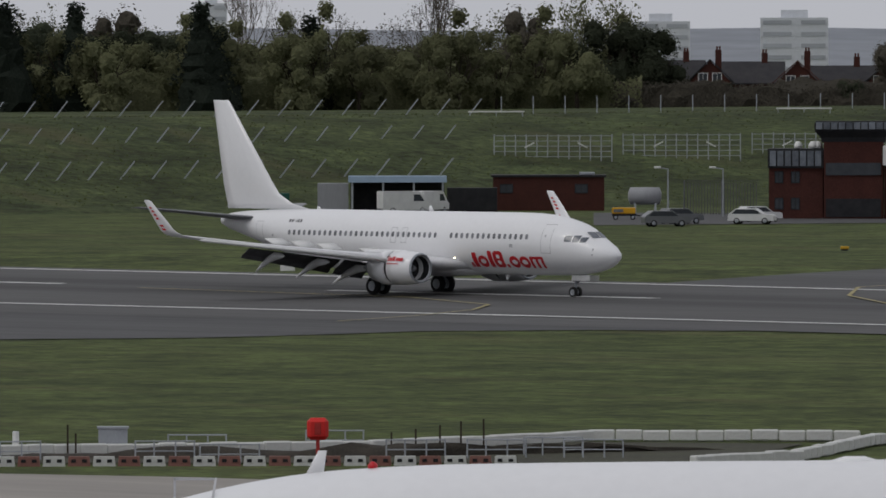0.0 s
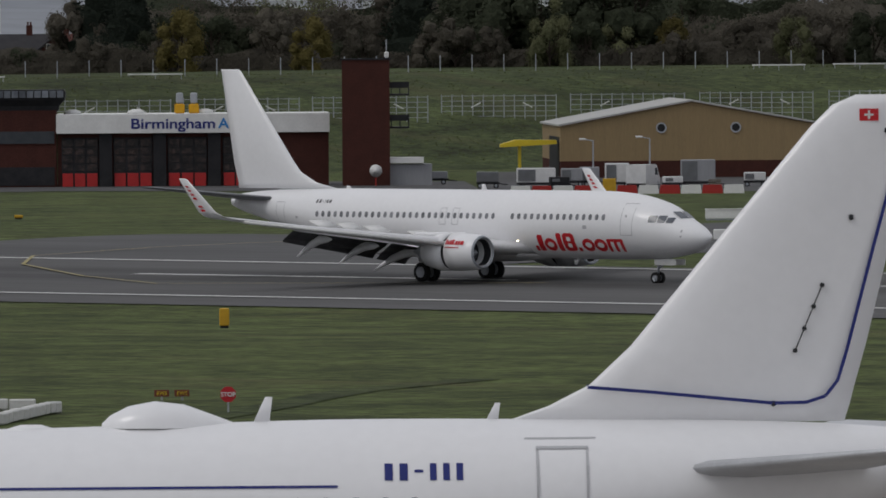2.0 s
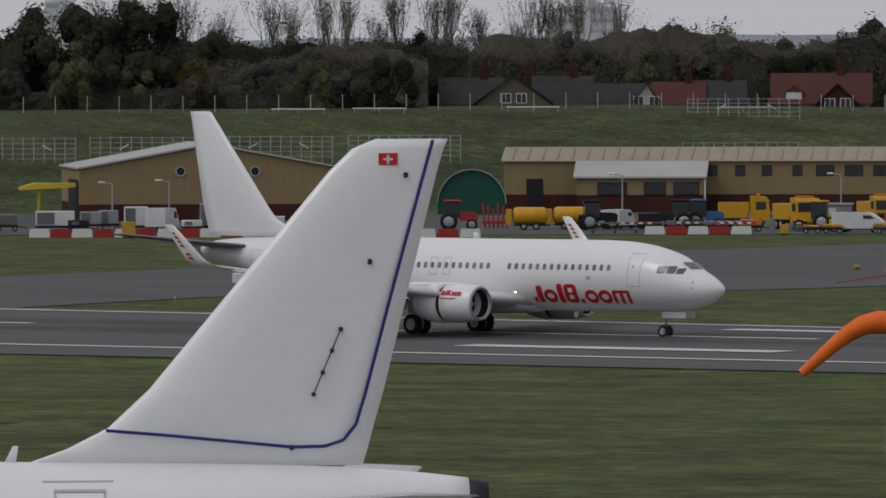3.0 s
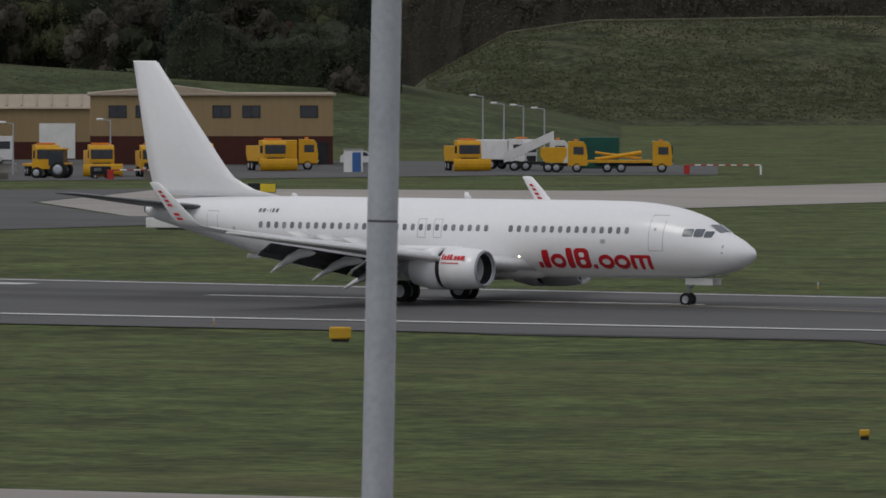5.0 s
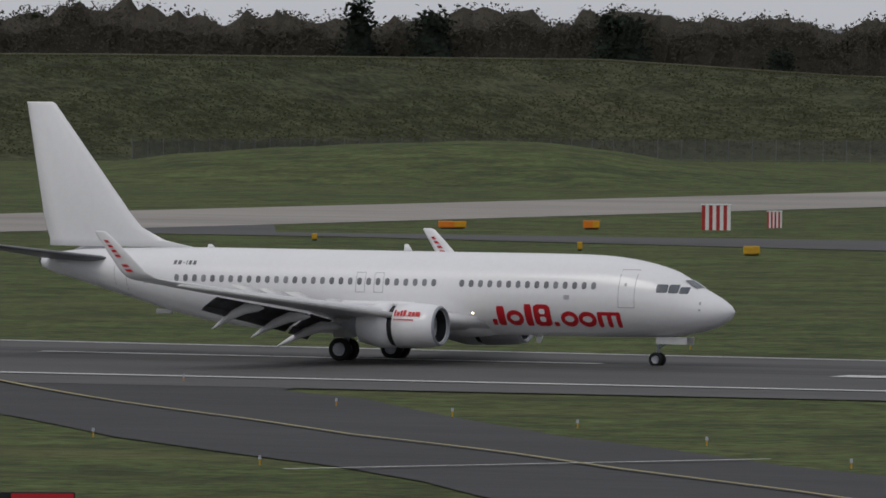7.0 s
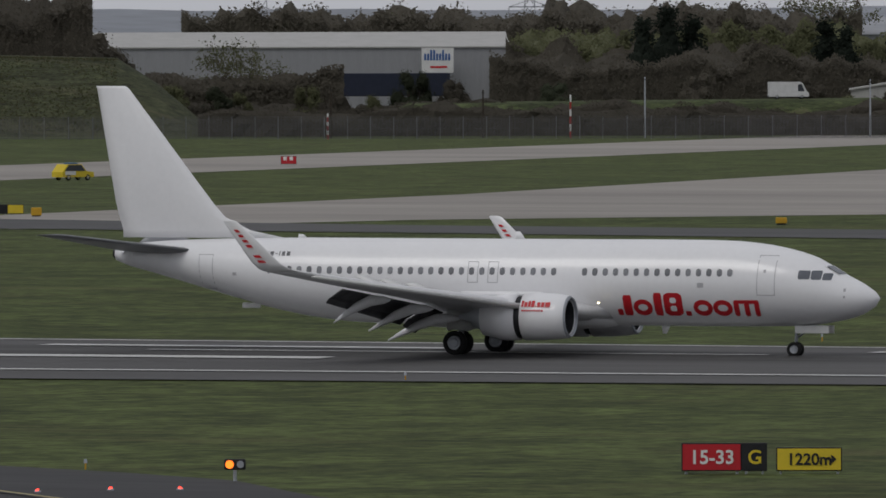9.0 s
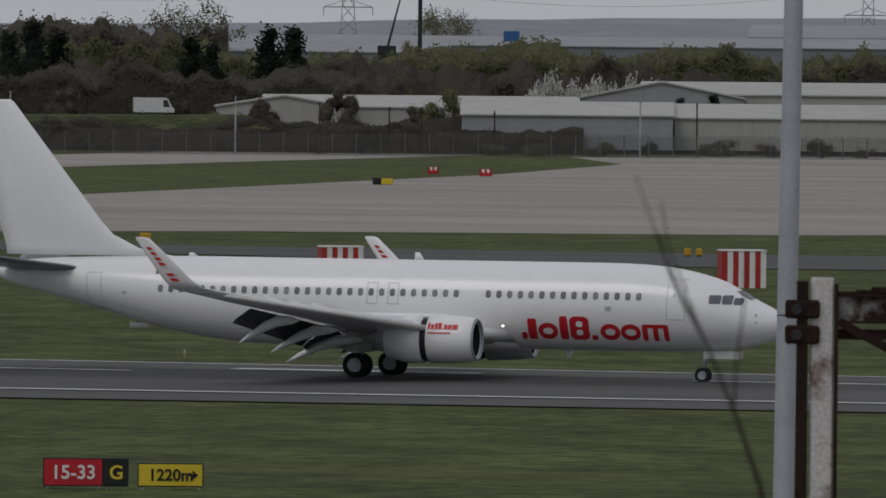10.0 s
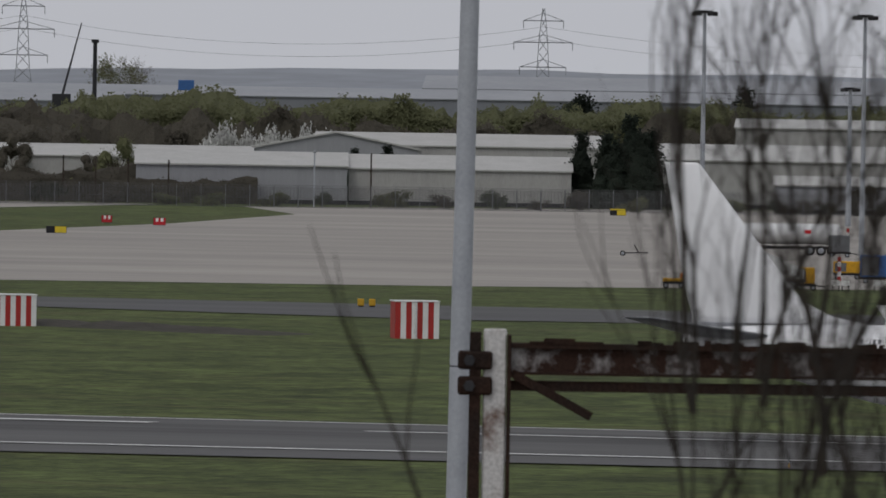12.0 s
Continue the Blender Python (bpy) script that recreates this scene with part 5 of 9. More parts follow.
def house(m, w, d, eave, ridge, wall, roof, label, dormer=False, chimney=True, gable_front=True):
    h = thing("house", m, label, "house", "houses behind the embankment")
    if gable_front:
        part("wall", prism(bmesh.new(), [(-w / 2, 0), (w / 2, 0), (w / 2, eave), (0, ridge), (-w / 2, eave)], d), wall, h)
        part("roof", gable(bmesh.new(), -w / 2, w / 2, 0, d, eave, ridge, 0.35), roof, h)
        for x in (-1.0, 1.0):
            pane(h, x - 0.6, x + 0.6, eave + 0.2, eave + 1.3, 0, WHITE_DULL)
    else:
        turn = pose(-w / 2, 0, 0) @ Matrix(((0, 1, 0, 0), (1, 0, 0, 0), (0, 0, 1, 0), (0, 0, 0, 1)))
        part("wall", prism(bmesh.new(), [(0, 0), (d, 0), (d, eave), (d / 2, ridge), (0, eave)], w, turn), wall, h)
        part("roof", prism(bmesh.new(), [(-0.35, eave - 0.1), (d / 2, ridge), (d + 0.35, eave - 0.1), (d + 0.35, eave + 0.12), (d / 2, ridge + 0.22), (-0.35, eave + 0.12)], w + 0.6, pose(-0.3, 0, 0) @ turn), roof, h)
        for k in range(int(w / 3.2)):
            x = -w / 2 + 1.6 + k * 3.2
            pane(h, x - 0.6, x + 0.6, eave - 1.7, eave - 0.6, 0, WHITE_DULL)
    if dormer:
        dm = part("dormer", one_box(-w * 0.28 - 1, -w * 0.28 + 1, 0.3, d / 2, eave + 0.2, eave + 1.6), WHITE_DULL, h, "white dormer")
        part("dormer_roof", prism(bmesh.new(), [(-w * 0.28 - 1.2, eave + 1.6), (-w * 0.28 + 1.2, eave + 1.6), (-w * 0.28, eave + 2.5)], d / 2, pose(0, 0.2, 0)), roof, dm)
    if chimney:
        c = part("chimney", one_box(w * 0.2 - 0.45, w * 0.2 + 0.45, d / 2 - 0.4, d / 2 + 0.4, eave, ridge + 1.5), BRICK, h)
        for x in (-0.2, 0.2):
            part("chimney_pot", one_rod((w * 0.2 + x, d / 2, ridge + 1.5), (w * 0.2 + x, d / 2, ridge + 2.0), 0.13), ROOF_TILE, c)
    return h


STONE_GABLE = mat("brown_boarded_gable", (0.125, 0.110, 0.082), 0.9, 0, (0.095, 0.082, 0.064), 0.6, 0.1)
for b, dd, z, w, dp, ev, rd, wall, roof, lab, dorm, gf in (
        (-38.72, 1190, 9.3, 9.5, 9, 2.4, 6.1, STONE_GABLE, ROOF_SLATE, "bungalow with a brown gable and dark slate roof", False, True),
        (-38.98, 1197, 9.3, 8.0, 9, 2.2, 5.6, STONE_GABLE, ROOF_SLATE, "bungalow with a long dark slate roof", False, False),
        (-38.42, 1196, 9.3, 7.5, 9, 2.2, 5.8, STONE_GABLE, ROOF_SLATE, "bungalow with a long dark slate roof", False, False),
        (-38.08, 1204, 9.3, 6.5, 9, 2.0, 4.8, RENDER_WALL, ROOF_SLATE, "small house with a grey roof", False, False),
        (-37.90, 1196, 9.3, 3.6, 9, 2.0, 4.9, RENDER_WALL, ROOF_TILE, "pale narrow gable with a brown tiled roof", False, True),
        (-37.70, 1203, 9.3, 6.5, 9, 2.2, 5.0, RENDER_WALL, ROOF_TILE, "low house with a brown tiled roof", False, False),
        (-37.46, 1204, 9.3, 7.0, 9, 2.2, 5.2, RENDER_WALL, ROOF_SLATE, "small house with a dark slate roof", False, False),
        (-36.82, 1190, 9.0, 12.5, 9, 2.6, 6.4, RENDER_WALL, ROOF_TILE, "white-gabled house with a red tiled roof and dormer", True, False),
        (-36.72, 1186, 9.0, 6.0, 9, 2.0, 5.2, BRICK, ROOF_SLATE, "brick cross gable with a dark roof", False, True),
        (-33.9, 1200, 7.0, 6.0, 8, 3.4, 6.6, RENDER_WALL, ROOF_TILE, "white-gabled house half hidden by trees", False, True),
        (-45.80, 1335, 8.5, 8.5, 10, 4.2, 7.4, BRICK, ROOF_SLATE, "brick terrace with a slate roof and chimneys", False, False),
        (-45.58, 1330, 8.5, 6.0, 10, 4.4, 7.6, BRICK, ROOF_SLATE, "brick house with a steep gable", False, True),
        (-45.32, 1340, 8.5, 9.0, 10, 4.2, 7.2, BRICK, ROOF_SLATE, "brick terrace with a slate roof and chimneys", False, False),
        (-45.04, 1328, 8.5, 7.0, 10, 4.0, 7.4, BRICK, ROOF_TILE, "brick house with a steep gable", False, True),
        (-44.76, 1338, 8.5, 10, 10, 3.8, 6.6, BRICK, ROOF_SLATE, "brick terrace with a slate roof and chimneys", False, False),
        (-44.50, 1332, 8.5, 6.0, 10, 4.0, 6.8, BRICK, ROOF_SLATE, "brick house with a steep gable", False, True),
        (-44.2, 1330, 8.5, 11, 9, 3.6, 6.6, BRICK, ROOF_TILE, "brick house with a brown tiled roof", False, False),
        (-39.6, 1180, 9.5, 3.6, 6, 1.6, 3.2, RENDER_WALL, ROOF_PALE, "small pale shed roof above the bank", False, True)):
    house(site(b, dd, z - (0.5 if dd < 1250 else 0)), w, dp, ev, rd, wall, roof, lab, dorm, ev > 2.1, gf)


def tower_block(m, w, h, floors, label):
    t = thing("tower_block", m, label, "tower block", "distant tower blocks")
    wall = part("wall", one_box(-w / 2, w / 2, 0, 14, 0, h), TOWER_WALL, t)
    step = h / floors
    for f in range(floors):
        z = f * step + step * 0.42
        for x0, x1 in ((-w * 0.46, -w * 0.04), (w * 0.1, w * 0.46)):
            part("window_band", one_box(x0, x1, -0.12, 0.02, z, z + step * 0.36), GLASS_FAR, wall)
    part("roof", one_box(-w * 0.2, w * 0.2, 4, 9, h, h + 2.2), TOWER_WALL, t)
    return t


# window glass made pale: the distance haze is painted into it
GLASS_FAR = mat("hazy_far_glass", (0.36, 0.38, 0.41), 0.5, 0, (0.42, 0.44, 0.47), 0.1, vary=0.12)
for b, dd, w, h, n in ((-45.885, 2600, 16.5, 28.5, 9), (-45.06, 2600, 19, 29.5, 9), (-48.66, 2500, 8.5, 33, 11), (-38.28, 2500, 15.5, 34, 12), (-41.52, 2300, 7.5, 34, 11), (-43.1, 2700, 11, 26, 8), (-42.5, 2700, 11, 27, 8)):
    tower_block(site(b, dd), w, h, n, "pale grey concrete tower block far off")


def warehouse(m, w, d, eave, ridge, wall, label, roof=ROOF_PALE, along=True, doors=0):
    h = thing("warehouse", m, label, "warehouse", "warehouses beyond the fence")
    if along:
        turn = pose(-w / 2, 0, 0) @ Matrix(((0, 1, 0, 0), (1, 0, 0, 0), (0, 0, 1, 0), (0, 0, 0, 1)))
        part("wall", one_box(-w / 2, w / 2, 0, d, 0, eave), wall, h)
        part("roof", prism(bmesh.new(), [(-0.4, eave), (d / 2, ridge), (d + 0.4, eave), (d + 0.4, eave - 0.25), (-0.4, eave - 0.25)], w + 0.6, pose(-0.3, 0, 0) @ turn), roof, h)
        part("base_band", one_box(-w / 2 - 0.05, w / 2 + 0.05, -0.08, 0.2, 0, 0.7), BLACK, h)
    else:
        part("wall", prism(bmesh.new(), [(-w / 2, 0), (w / 2, 0), (w / 2, eave), (0, ridge), (-w / 2, eave)], d), wall, h)
        part("roof", gable(bmesh.new(), -w / 2, w / 2, 0, d, eave, ridge, 0.4, 0.3), roof, h)
    for k in range(doors):
        x = -w * 0.3 + k * w * 0.25
        part("loading_door", one_box(x - 1.6, x + 1.6, -0.1, 0.1, 0.1, 3.4), PAINT_GREY, h)
    return h


warehouse(site(-21.3, 1800), 108, 60, 14.3, 17.2, CLAD_GREY, "large grey distribution warehouse with a pale roof")
board = thing("sign_board", site(-20.02, 1797, 9.2), "white board with blue and red plain shapes on the warehouse wall", "sign")
part("face", one_box(-3.1, 3.1, -0.3, -0.1, 0, 4.8), WHITE_DULL, board)
for k in range(9):
    part("plain_bar", one_box(-2.6 + k * 0.58, -2.2 + k * 0.58, -0.36, -0.3, 2.4, 3.7 + (0.7 if k in (2, 3, 6) else 0)), BLUE, board)
part("plain_bar", one_box(-1.4, 1.9, -0.36, -0.3, 0.9, 1.3), RED, board)
container(site(-20.3, 1770, 4.8), 22, 4.4, mat("dark_navy_trailer", (0.020, 0.026, 0.050), 0.6), "row of dark blue lorry trailers beside the warehouse", "lorry_trailers")
warehouse(site(-17.05, 1640), 24, 24, 6.3, 8.3, CLAD_WHITE, "white gabled industrial unit", along=False, doors=1)
warehouse(site(-15.9, 1650), 74, 30, 6.6, 8.6, CLAD_WHITE, "long white industrial unit with a weathered roof")
warehouse(site(-15.3, 1495), 34, 30, 6.3, 8.4, CLAD_GREY, "grey warehouse with a pale roof")
warehouse(site(-13.95, 1500), 36, 28, 6.0, 8.2, CLAD_WHITE, "white warehouse with stained cladding")
warehouse(site(-13.95, 1600), 50, 30, 9.5, 11.6, CLAD_WHITE, "pale warehouse roof behind the others")
warehouse(site(-14.72, 1590), 28, 26, 8.6, 11.4, CLAD_GREY, "grey gabled warehouse", along=False)
warehouse(site(-12.0, 1540), 40, 34, 8.0, 10.6, CLAD_WHITE, "white warehouse with a pale roof")
warehouse(site(-11.0, 1600), 70, 30, 13.5, 15.0, CLAD_WHITE, "tall white warehouse")
warehouse(site(-11.5, 1470), 26, 10, 4.6, 6.0, CLAD_GREY, "low grey store")
# cladding and roof for the farthest sheds, haze painted into both colours
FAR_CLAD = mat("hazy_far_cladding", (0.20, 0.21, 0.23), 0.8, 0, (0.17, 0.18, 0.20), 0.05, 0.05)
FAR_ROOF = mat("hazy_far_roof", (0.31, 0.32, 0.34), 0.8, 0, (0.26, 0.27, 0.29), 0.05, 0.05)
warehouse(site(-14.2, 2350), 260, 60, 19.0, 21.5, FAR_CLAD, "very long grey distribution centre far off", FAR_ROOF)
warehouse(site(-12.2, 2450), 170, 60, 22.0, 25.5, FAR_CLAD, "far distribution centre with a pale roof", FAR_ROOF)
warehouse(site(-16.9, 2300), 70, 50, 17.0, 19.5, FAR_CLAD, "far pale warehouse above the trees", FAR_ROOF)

# ---- vehicles and ground equipment ----
def wheels(parent, xs, ys, r, w):
    tyre = mesh_of("wheel", wheel_mesh(r, w, 14), RUBBER, True)
    hub = mesh_of("hub", rim_mesh(r * 0.9, w * 0.95, 10), STEEL, True)
    for x in xs:
        for y in ys:
            part("hub", hub, None, part("wheel", tyre, None, parent, m=pose(x, y, r)))


def car(m, paint, label, name="car", l=4.4, h=1.5):
    c = thing(name, m, label, "car", "parked cars")
    k = l / 4.4
    out = [(-2.2 * k, 0.35), (2.2 * k, 0.35), (2.2 * k, 0.75), (2.05 * k, 0.92), (1.15 * k, 1.0), (0.45 * k, h), (-1.45 * k, h), (-2.1 * k, 1.02), (-2.2 * k, 0.9)]
    part("body", prism(bmesh.new(), out, 1.75), paint, c)
    g = [(1.0 * k, 1.0), (0.42 * k, h - 0.08), (-1.38 * k, h - 0.08), (-1.85 * k, 1.02)]
    part("side_windows", prism(bmesh.new(), g, 1.79, pose(0, -0.02, 0)), GLASS, c)
    wheels(c, (-1.35 * k, 1.35 * k), (0.1, 1.65), 0.33, 0.22)
    part("headlight", one_box(2.12 * k, 2.22 * k, 0.1, 0.45, 0.62, 0.78), WHITE_DULL, c)
    return c


def van(m, label, paint=None, l=5.2, h=2.3, name="van"):
    c = thing(name, m, label, "van", "parked vans")
    out = [(-l / 2, 0.4), (l / 2, 0.4), (l / 2, 1.0), (l / 2 - 0.35, 1.25), (l / 2 - 1.1, h * 0.93), (l / 2 - 1.5, h), (-l / 2, h)]
    part("body", prism(bmesh.new(), out, 1.95), paint or PAINT_WHITE, c)
    part("side_window", prism(bmesh.new(), [(l / 2 - 0.75, 1.3), (l / 2 - 1.2, h * 0.86), (l / 2 - 1.9, h * 0.86), (l / 2 - 1.9, 1.3)], 1.99, pose(0, -0.02, 0)), GLASS, c)
    part("bumper", one_box(-l / 2 - 0.05, l / 2 + 0.06, 0.02, 1.93, 0.3, 0.55, None, 0.04), BLACK, c)
    wheels(c, (-l * 0.3, l * 0.32), (0.12, 1.83), 0.35, 0.24)
    return c


def minibus(m):
    c = van(m, "white minibus with dark side windows", None, 6.4, 2.7, "minibus")
    part("window_band", one_box(-2.9, 1.6, -0.02, 1.97, 1.45, 2.2), GLASS, c)
    return c


def cab_truck(m, label, body="plough", length=7.0, face=0, paint=None):
    """A works lorry; face 0 shows its side with the cab to +x, otherwise it is turned by that angle."""
    paint = paint or YELLOW
    c = thing("works_lorry", m @ pose(0, 0, 0, 0, 0, face), label, "lorry", "yellow works vehicles")
    part("chassis", one_box(-length / 2, length / 2 - 0.3, 0.5, 2.0, 0.65, 0.95), BLACK, c)
    x1 = length / 2
    cab = part("cab", prism(bmesh.new(), [(x1 - 1.9, 0.7), (x1, 0.7), (x1 + 0.05, 1.6), (x1 - 0.12, 2.75), (x1 - 0.4, 3.05), (x1 - 1.9, 3.1)], 2.4), paint, c, "boxy lorry cab")
    part("windscreen", one_box(x1 - 0.1, x1 + 0.08, 0.15, 2.25, 1.75, 2.65, None, 0.04), GLASS, cab)
    part("side_window", one_box(x1 - 1.35, x1 - 0.35, -0.02, 2.42, 1.8, 2.55), GLASS, cab)
    part("grille", one_box(x1 - 0.05, x1 + 0.12, 0.3, 2.1, 0.75, 1.4, None, 0.03), BLACK, cab)
    part("beacon_bar", one_box(x1 - 1.3, x1 - 0.9, 0.3, 2.1, 3.1, 3.28, None, 0.05), ORANGE, cab)
    for y in (0.2, 1.95):
        part("headlight", one_box(x1 + 0.03, x1 + 0.12, y, y + 0.3, 0.8, 1.0), WHITE_DULL, cab)
    wheels(c, (-length * 0.34, -length * 0.16, x1 - 1.0), (0.15, 2.25), 0.5, 0.3)
    if body in ("plough", "spreader"):
        part("hopper", prism(bmesh.new(), [(-length / 2, 1.7), (-length / 2 + 0.5, 1.0), (x1 - 2.4, 1.0), (x1 - 2.0, 1.7), (x1 - 2.0, 2.5), (-length / 2, 2.5)], 2.3, pose(0, 0.05, 0)), paint, c, "yellow salt hopper")
    if body == "plough":
        rings = [[(x1 + 1.0 + 0.35 * math.cos(a), y, 0.75 + 0.65 * math.sin(a)) for a in (-1.4, -0.9, -0.4, 0.1, 0.6, 1.0)] + [(x1 + 1.08 + 0.35 * math.cos(a), y, 0.75 + 0.65 * math.sin(a)) for a in (1.0, 0.6, 0.1, -0.4, -0.9, -1.4)] for y in (-0.7, 3.1)]
        part("plough_blade", loft(bmesh.new(), rings), YELLOW, c, "curved yellow plough blade")
        part("plough_arm", one_box(x1, x1 + 1.1, 0.8, 1.6, 0.5, 0.75), BLACK, c)
    if body == "flat":
        part("flatbed", one_box(-length / 2 - 1, x1 - 2.0, 0.1, 2.3, 1.0, 1.25), paint, c)
        rod_bm = rod(rod(bmesh.new(), (-length / 2, 1.2, 1.3), (x1 - 3, 1.2, 2.0), 0.2), (-length / 2, 1.2, 2.0), (x1 - 3, 1.2, 1.4), 0.12)
        part("boom", rod_bm, paint, c)
    if body == "box":
        part("box_body", one_box(-length / 2, x1 - 2.05, 0.05, 2.35, 1.0, 3.0, None, 0.05), PAINT_WHITE if paint is PAINT_WHITE else paint, c)
    if body == "stairs":
        st = bmesh.new()
        for k in range(14):
            box(st, -length / 2 + k * 0.36, -length / 2 + 0.36 + k * 0.36, 0.4, 1.8, 0.9 + k * 0.16, 1.06 + k * 0.16)
        stair = part("stair", st, PAINT_GREY, c, "aircraft boarding stair")
        for y in (0.3, 1.9):
            part("stair_side", prism(bmesh.new(), [(-length / 2, 0.8), (-length / 2 + 5.0, 3.1), (-length / 2 + 5.0, 4.0), (-length / 2, 1.8)], 0.06, pose(0, y, 0)), PAINT_WHITE, stair)
    return c


def tractor(m, paint, label):
    c = thing("tractor", m, label, "tractor")
    part("bonnet", prism(bmesh.new(), [(0.2, 0.9), (2.0, 0.9), (2.0, 1.5), (1.7, 1.7), (0.2, 1.75)], 0.9, pose(0, 0.5, 0)), paint, c)
    cab = part("cab", one_box(-1.2, 0.3, 0.3, 1.6, 1.2, 2.7, None, 0.08), GLASS, c, "glazed cab")
    part("cab_roof", one_box(-1.3, 0.4, 0.25, 1.65, 2.7, 2.9, None, 0.06), paint, cab)
    part("fender", one_box(-1.6, -0.2, 0.05, 1.85, 1.3, 1.5, None, 0.05), paint, c)
    wheels(c, (-0.8,), (0.1, 1.8), 0.85, 0.45)
    wheels(c, (1.4,), (0.15, 1.75), 0.55, 0.35)
    return c


def tank_trailer(m, label):
    c = thing("tank_trailer", m, label, "trailer", "yellow tank trailers")
    rings = [[(x, 1.1 + r * math.cos(k * math.pi / 8), 1.35 + r * math.sin(k * math.pi / 8)) for k in range(16)] for x, r in ((-1.7, 0.2), (-1.55, 0.7), (-1.3, 0.85), (1.3, 0.85), (1.55, 0.7), (1.7, 0.2))]
    part("tank", loft(bmesh.new(), rings), YELLOW, c, "rounded yellow tank", True)
    part("frame", one_box(-1.6, 1.9, 0.5, 1.7, 0.4, 0.55), BLACK, c)
    part("cabinet", one_box(-2.3, -1.75, 0.4, 1.8, 0.5, 2.0, None, 0.05), YELLOW, c)
    wheels(c, (-0.6, 0.6), (0.3, 1.9), 0.35, 0.22)
    return c


def cart(m, label, paint, l=3.0, h=1.5):
    """A baggage or service cart: deck, hood, wheels, drawbar."""
    c = thing("service_cart", m, label, "cart", "parked service carts")
    part("deck", one_box(-l / 2, l / 2, 0, 1.5, 0.4, 0.6), BLACK, c)
    part("hood", one_box(-l / 2, l / 2 - 0.1, 0.03, 1.47, 0.6, h, None, 0.06), paint, c)
    part("panel", one_box(-l / 2 + 0.15, -0.1, -0.02, 0.04, 0.75, h - 0.15), PAINT_GREY, c)
    part("drawbar", one_rod((l / 2, 0.75, 0.45), (l / 2 + 0.8, 0.75, 0.35), 0.05), BLACK, c)
    wheels(c, (-l * 0.35, l * 0.35), (0.12, 1.4), 0.25, 0.18)
    return c


def near(bearing, distance, turn=0, z=0):
    return site(bearing, distance, z, turn)


car(near(-45.84, 865, 15), PAINT_GREY, "dark grey parked car")
car(near(-45.74, 880, 30), PAINT_GREY, "grey hatchback parked behind another")
car(near(-45.33, 878, -10), PAINT_WHITE, "white estate car parked beside the fire station")
car(near(-45.26, 892, 25), PAINT_WHITE, "pale car parked beside the fire station")
van(near(-47.45, 945, 20), "white van below the embankment")
van(near(-47.27, 948, 60), "white van below the embankment")
cart(near(-46.11, 905), "yellow covered plant beside the car park", YELLOW, 2.4, 1.2)
tank = thing("water_bowser", near(-45.98, 915), "pale grey round tank on a stand", "tank")
part("tank", loft(bmesh.new(), [[(x, 1 + r * math.cos(k * math.pi / 8), 2.2 + r * math.sin(k * math.pi / 8)) for k in range(16)] for x, r in ((-1.7, 0.3), (-1.5, 0.85), (1.4, 0.85), (1.6, 0.3))]), CLAD_GREY, tank, smooth=True)
for x in (-1.0, 1.0):
    part("stand", one_box(x - 0.1, x + 0.1, 0.4, 1.6, 0, 1.5), STEEL, tank)

# between the drill tower and the tan shed
for b, d, l, h, paint, lab in ((-41.85, 885, 2.2, 1.6, PAINT_GREY, "grey trolley frame"), (-41.55, 880, 3.8, 2.0, PAINT_WHITE, "white belt loader"), (-41.33, 890, 2.2, 1.8, CLAD_GREY, "grey generator cart"), (-41.22, 892, 2.0, 1.9, CLAD_GREY, "grey generator cart"),
                               (-41.05, 880, 2.4, 2.4, PAINT_WHITE, "white tug with a glazed cab"), (-40.55, 880, 3.4, 2.7, CLAD_GREY, "grey box unit on wheels"), (-40.2, 885, 2.2, 1.4, PAINT_WHITE, "white pump cart"), (-39.95, 885, 2.2, 1.6, BLACK, "black compressor cart"), (-42.2, 910, 3.4, 1.3, CLAD_GREY, "grey storage bins")):
    cart(near(b, d), lab, paint, l, h)
van(near(-40.83, 878, 75), "white van facing the runway")
van(near(-38.02, 890, 70), "small white van beside the tank trailers", None, 4.4, 1.9)
tractor(near(-39.07, 885), PAINT_RED, "red tractor with a glazed cab")
rack = thing("cultivator", near(-38.83, 885), "folded red field implement", "implement")
for k in range(6):
    part("arm", one_rod((-1.0 + k * 0.4, 0.8, 0.2), (-1.3 + k * 0.5, 0.8, 2.6 - 0.25 * (k % 3)), 0.09), PAINT_RED, rack)
part("beam", one_box(-1.3, 1.4, 0.6, 1.0, 0.6, 0.9), PAINT_RED, rack)
tank_trailer(near(-38.62, 885), "yellow tank trailer with a rounded tank")
tank_trailer(near(-38.37, 888), "yellow tank trailer with a rounded tank")
car(near(-38.18, 895, 60), PAINT_WHITE, "white car among the plant")
cart(near(-37.88, 885), "orange and white plant cart", ORANGE, 2.4, 1.3)
tractor(near(-37.72, 888, 180), BLACK, "dark tractor with attachments")
tractor(near(-37.55, 888), BLUE, "blue-black tractor")
cab_truck(near(-37.05, 885, -70), "yellow snow plough lorry seen from its front", "plough")
cab_truck(near(-37.30, 895, 0), "yellow salt spreader", "spreader", 5.0)
van(near(-36.6, 868, -8), "white panel van with a grey stripe", None, 4.9, 1.9)
cabin = thing("site_cabin", near(-36.73, 885), "small pale grey site cabin", "cabin")
part("wall", one_box(-1.5, 1.5, 0, 2.4, 0, 2.4, None, 0.03), CLAD_GREY, cabin)
part("roof", one_box(-1.65, 1.65, -0.15, 2.55, 2.4, 2.55), ROOF_PALE, cabin)
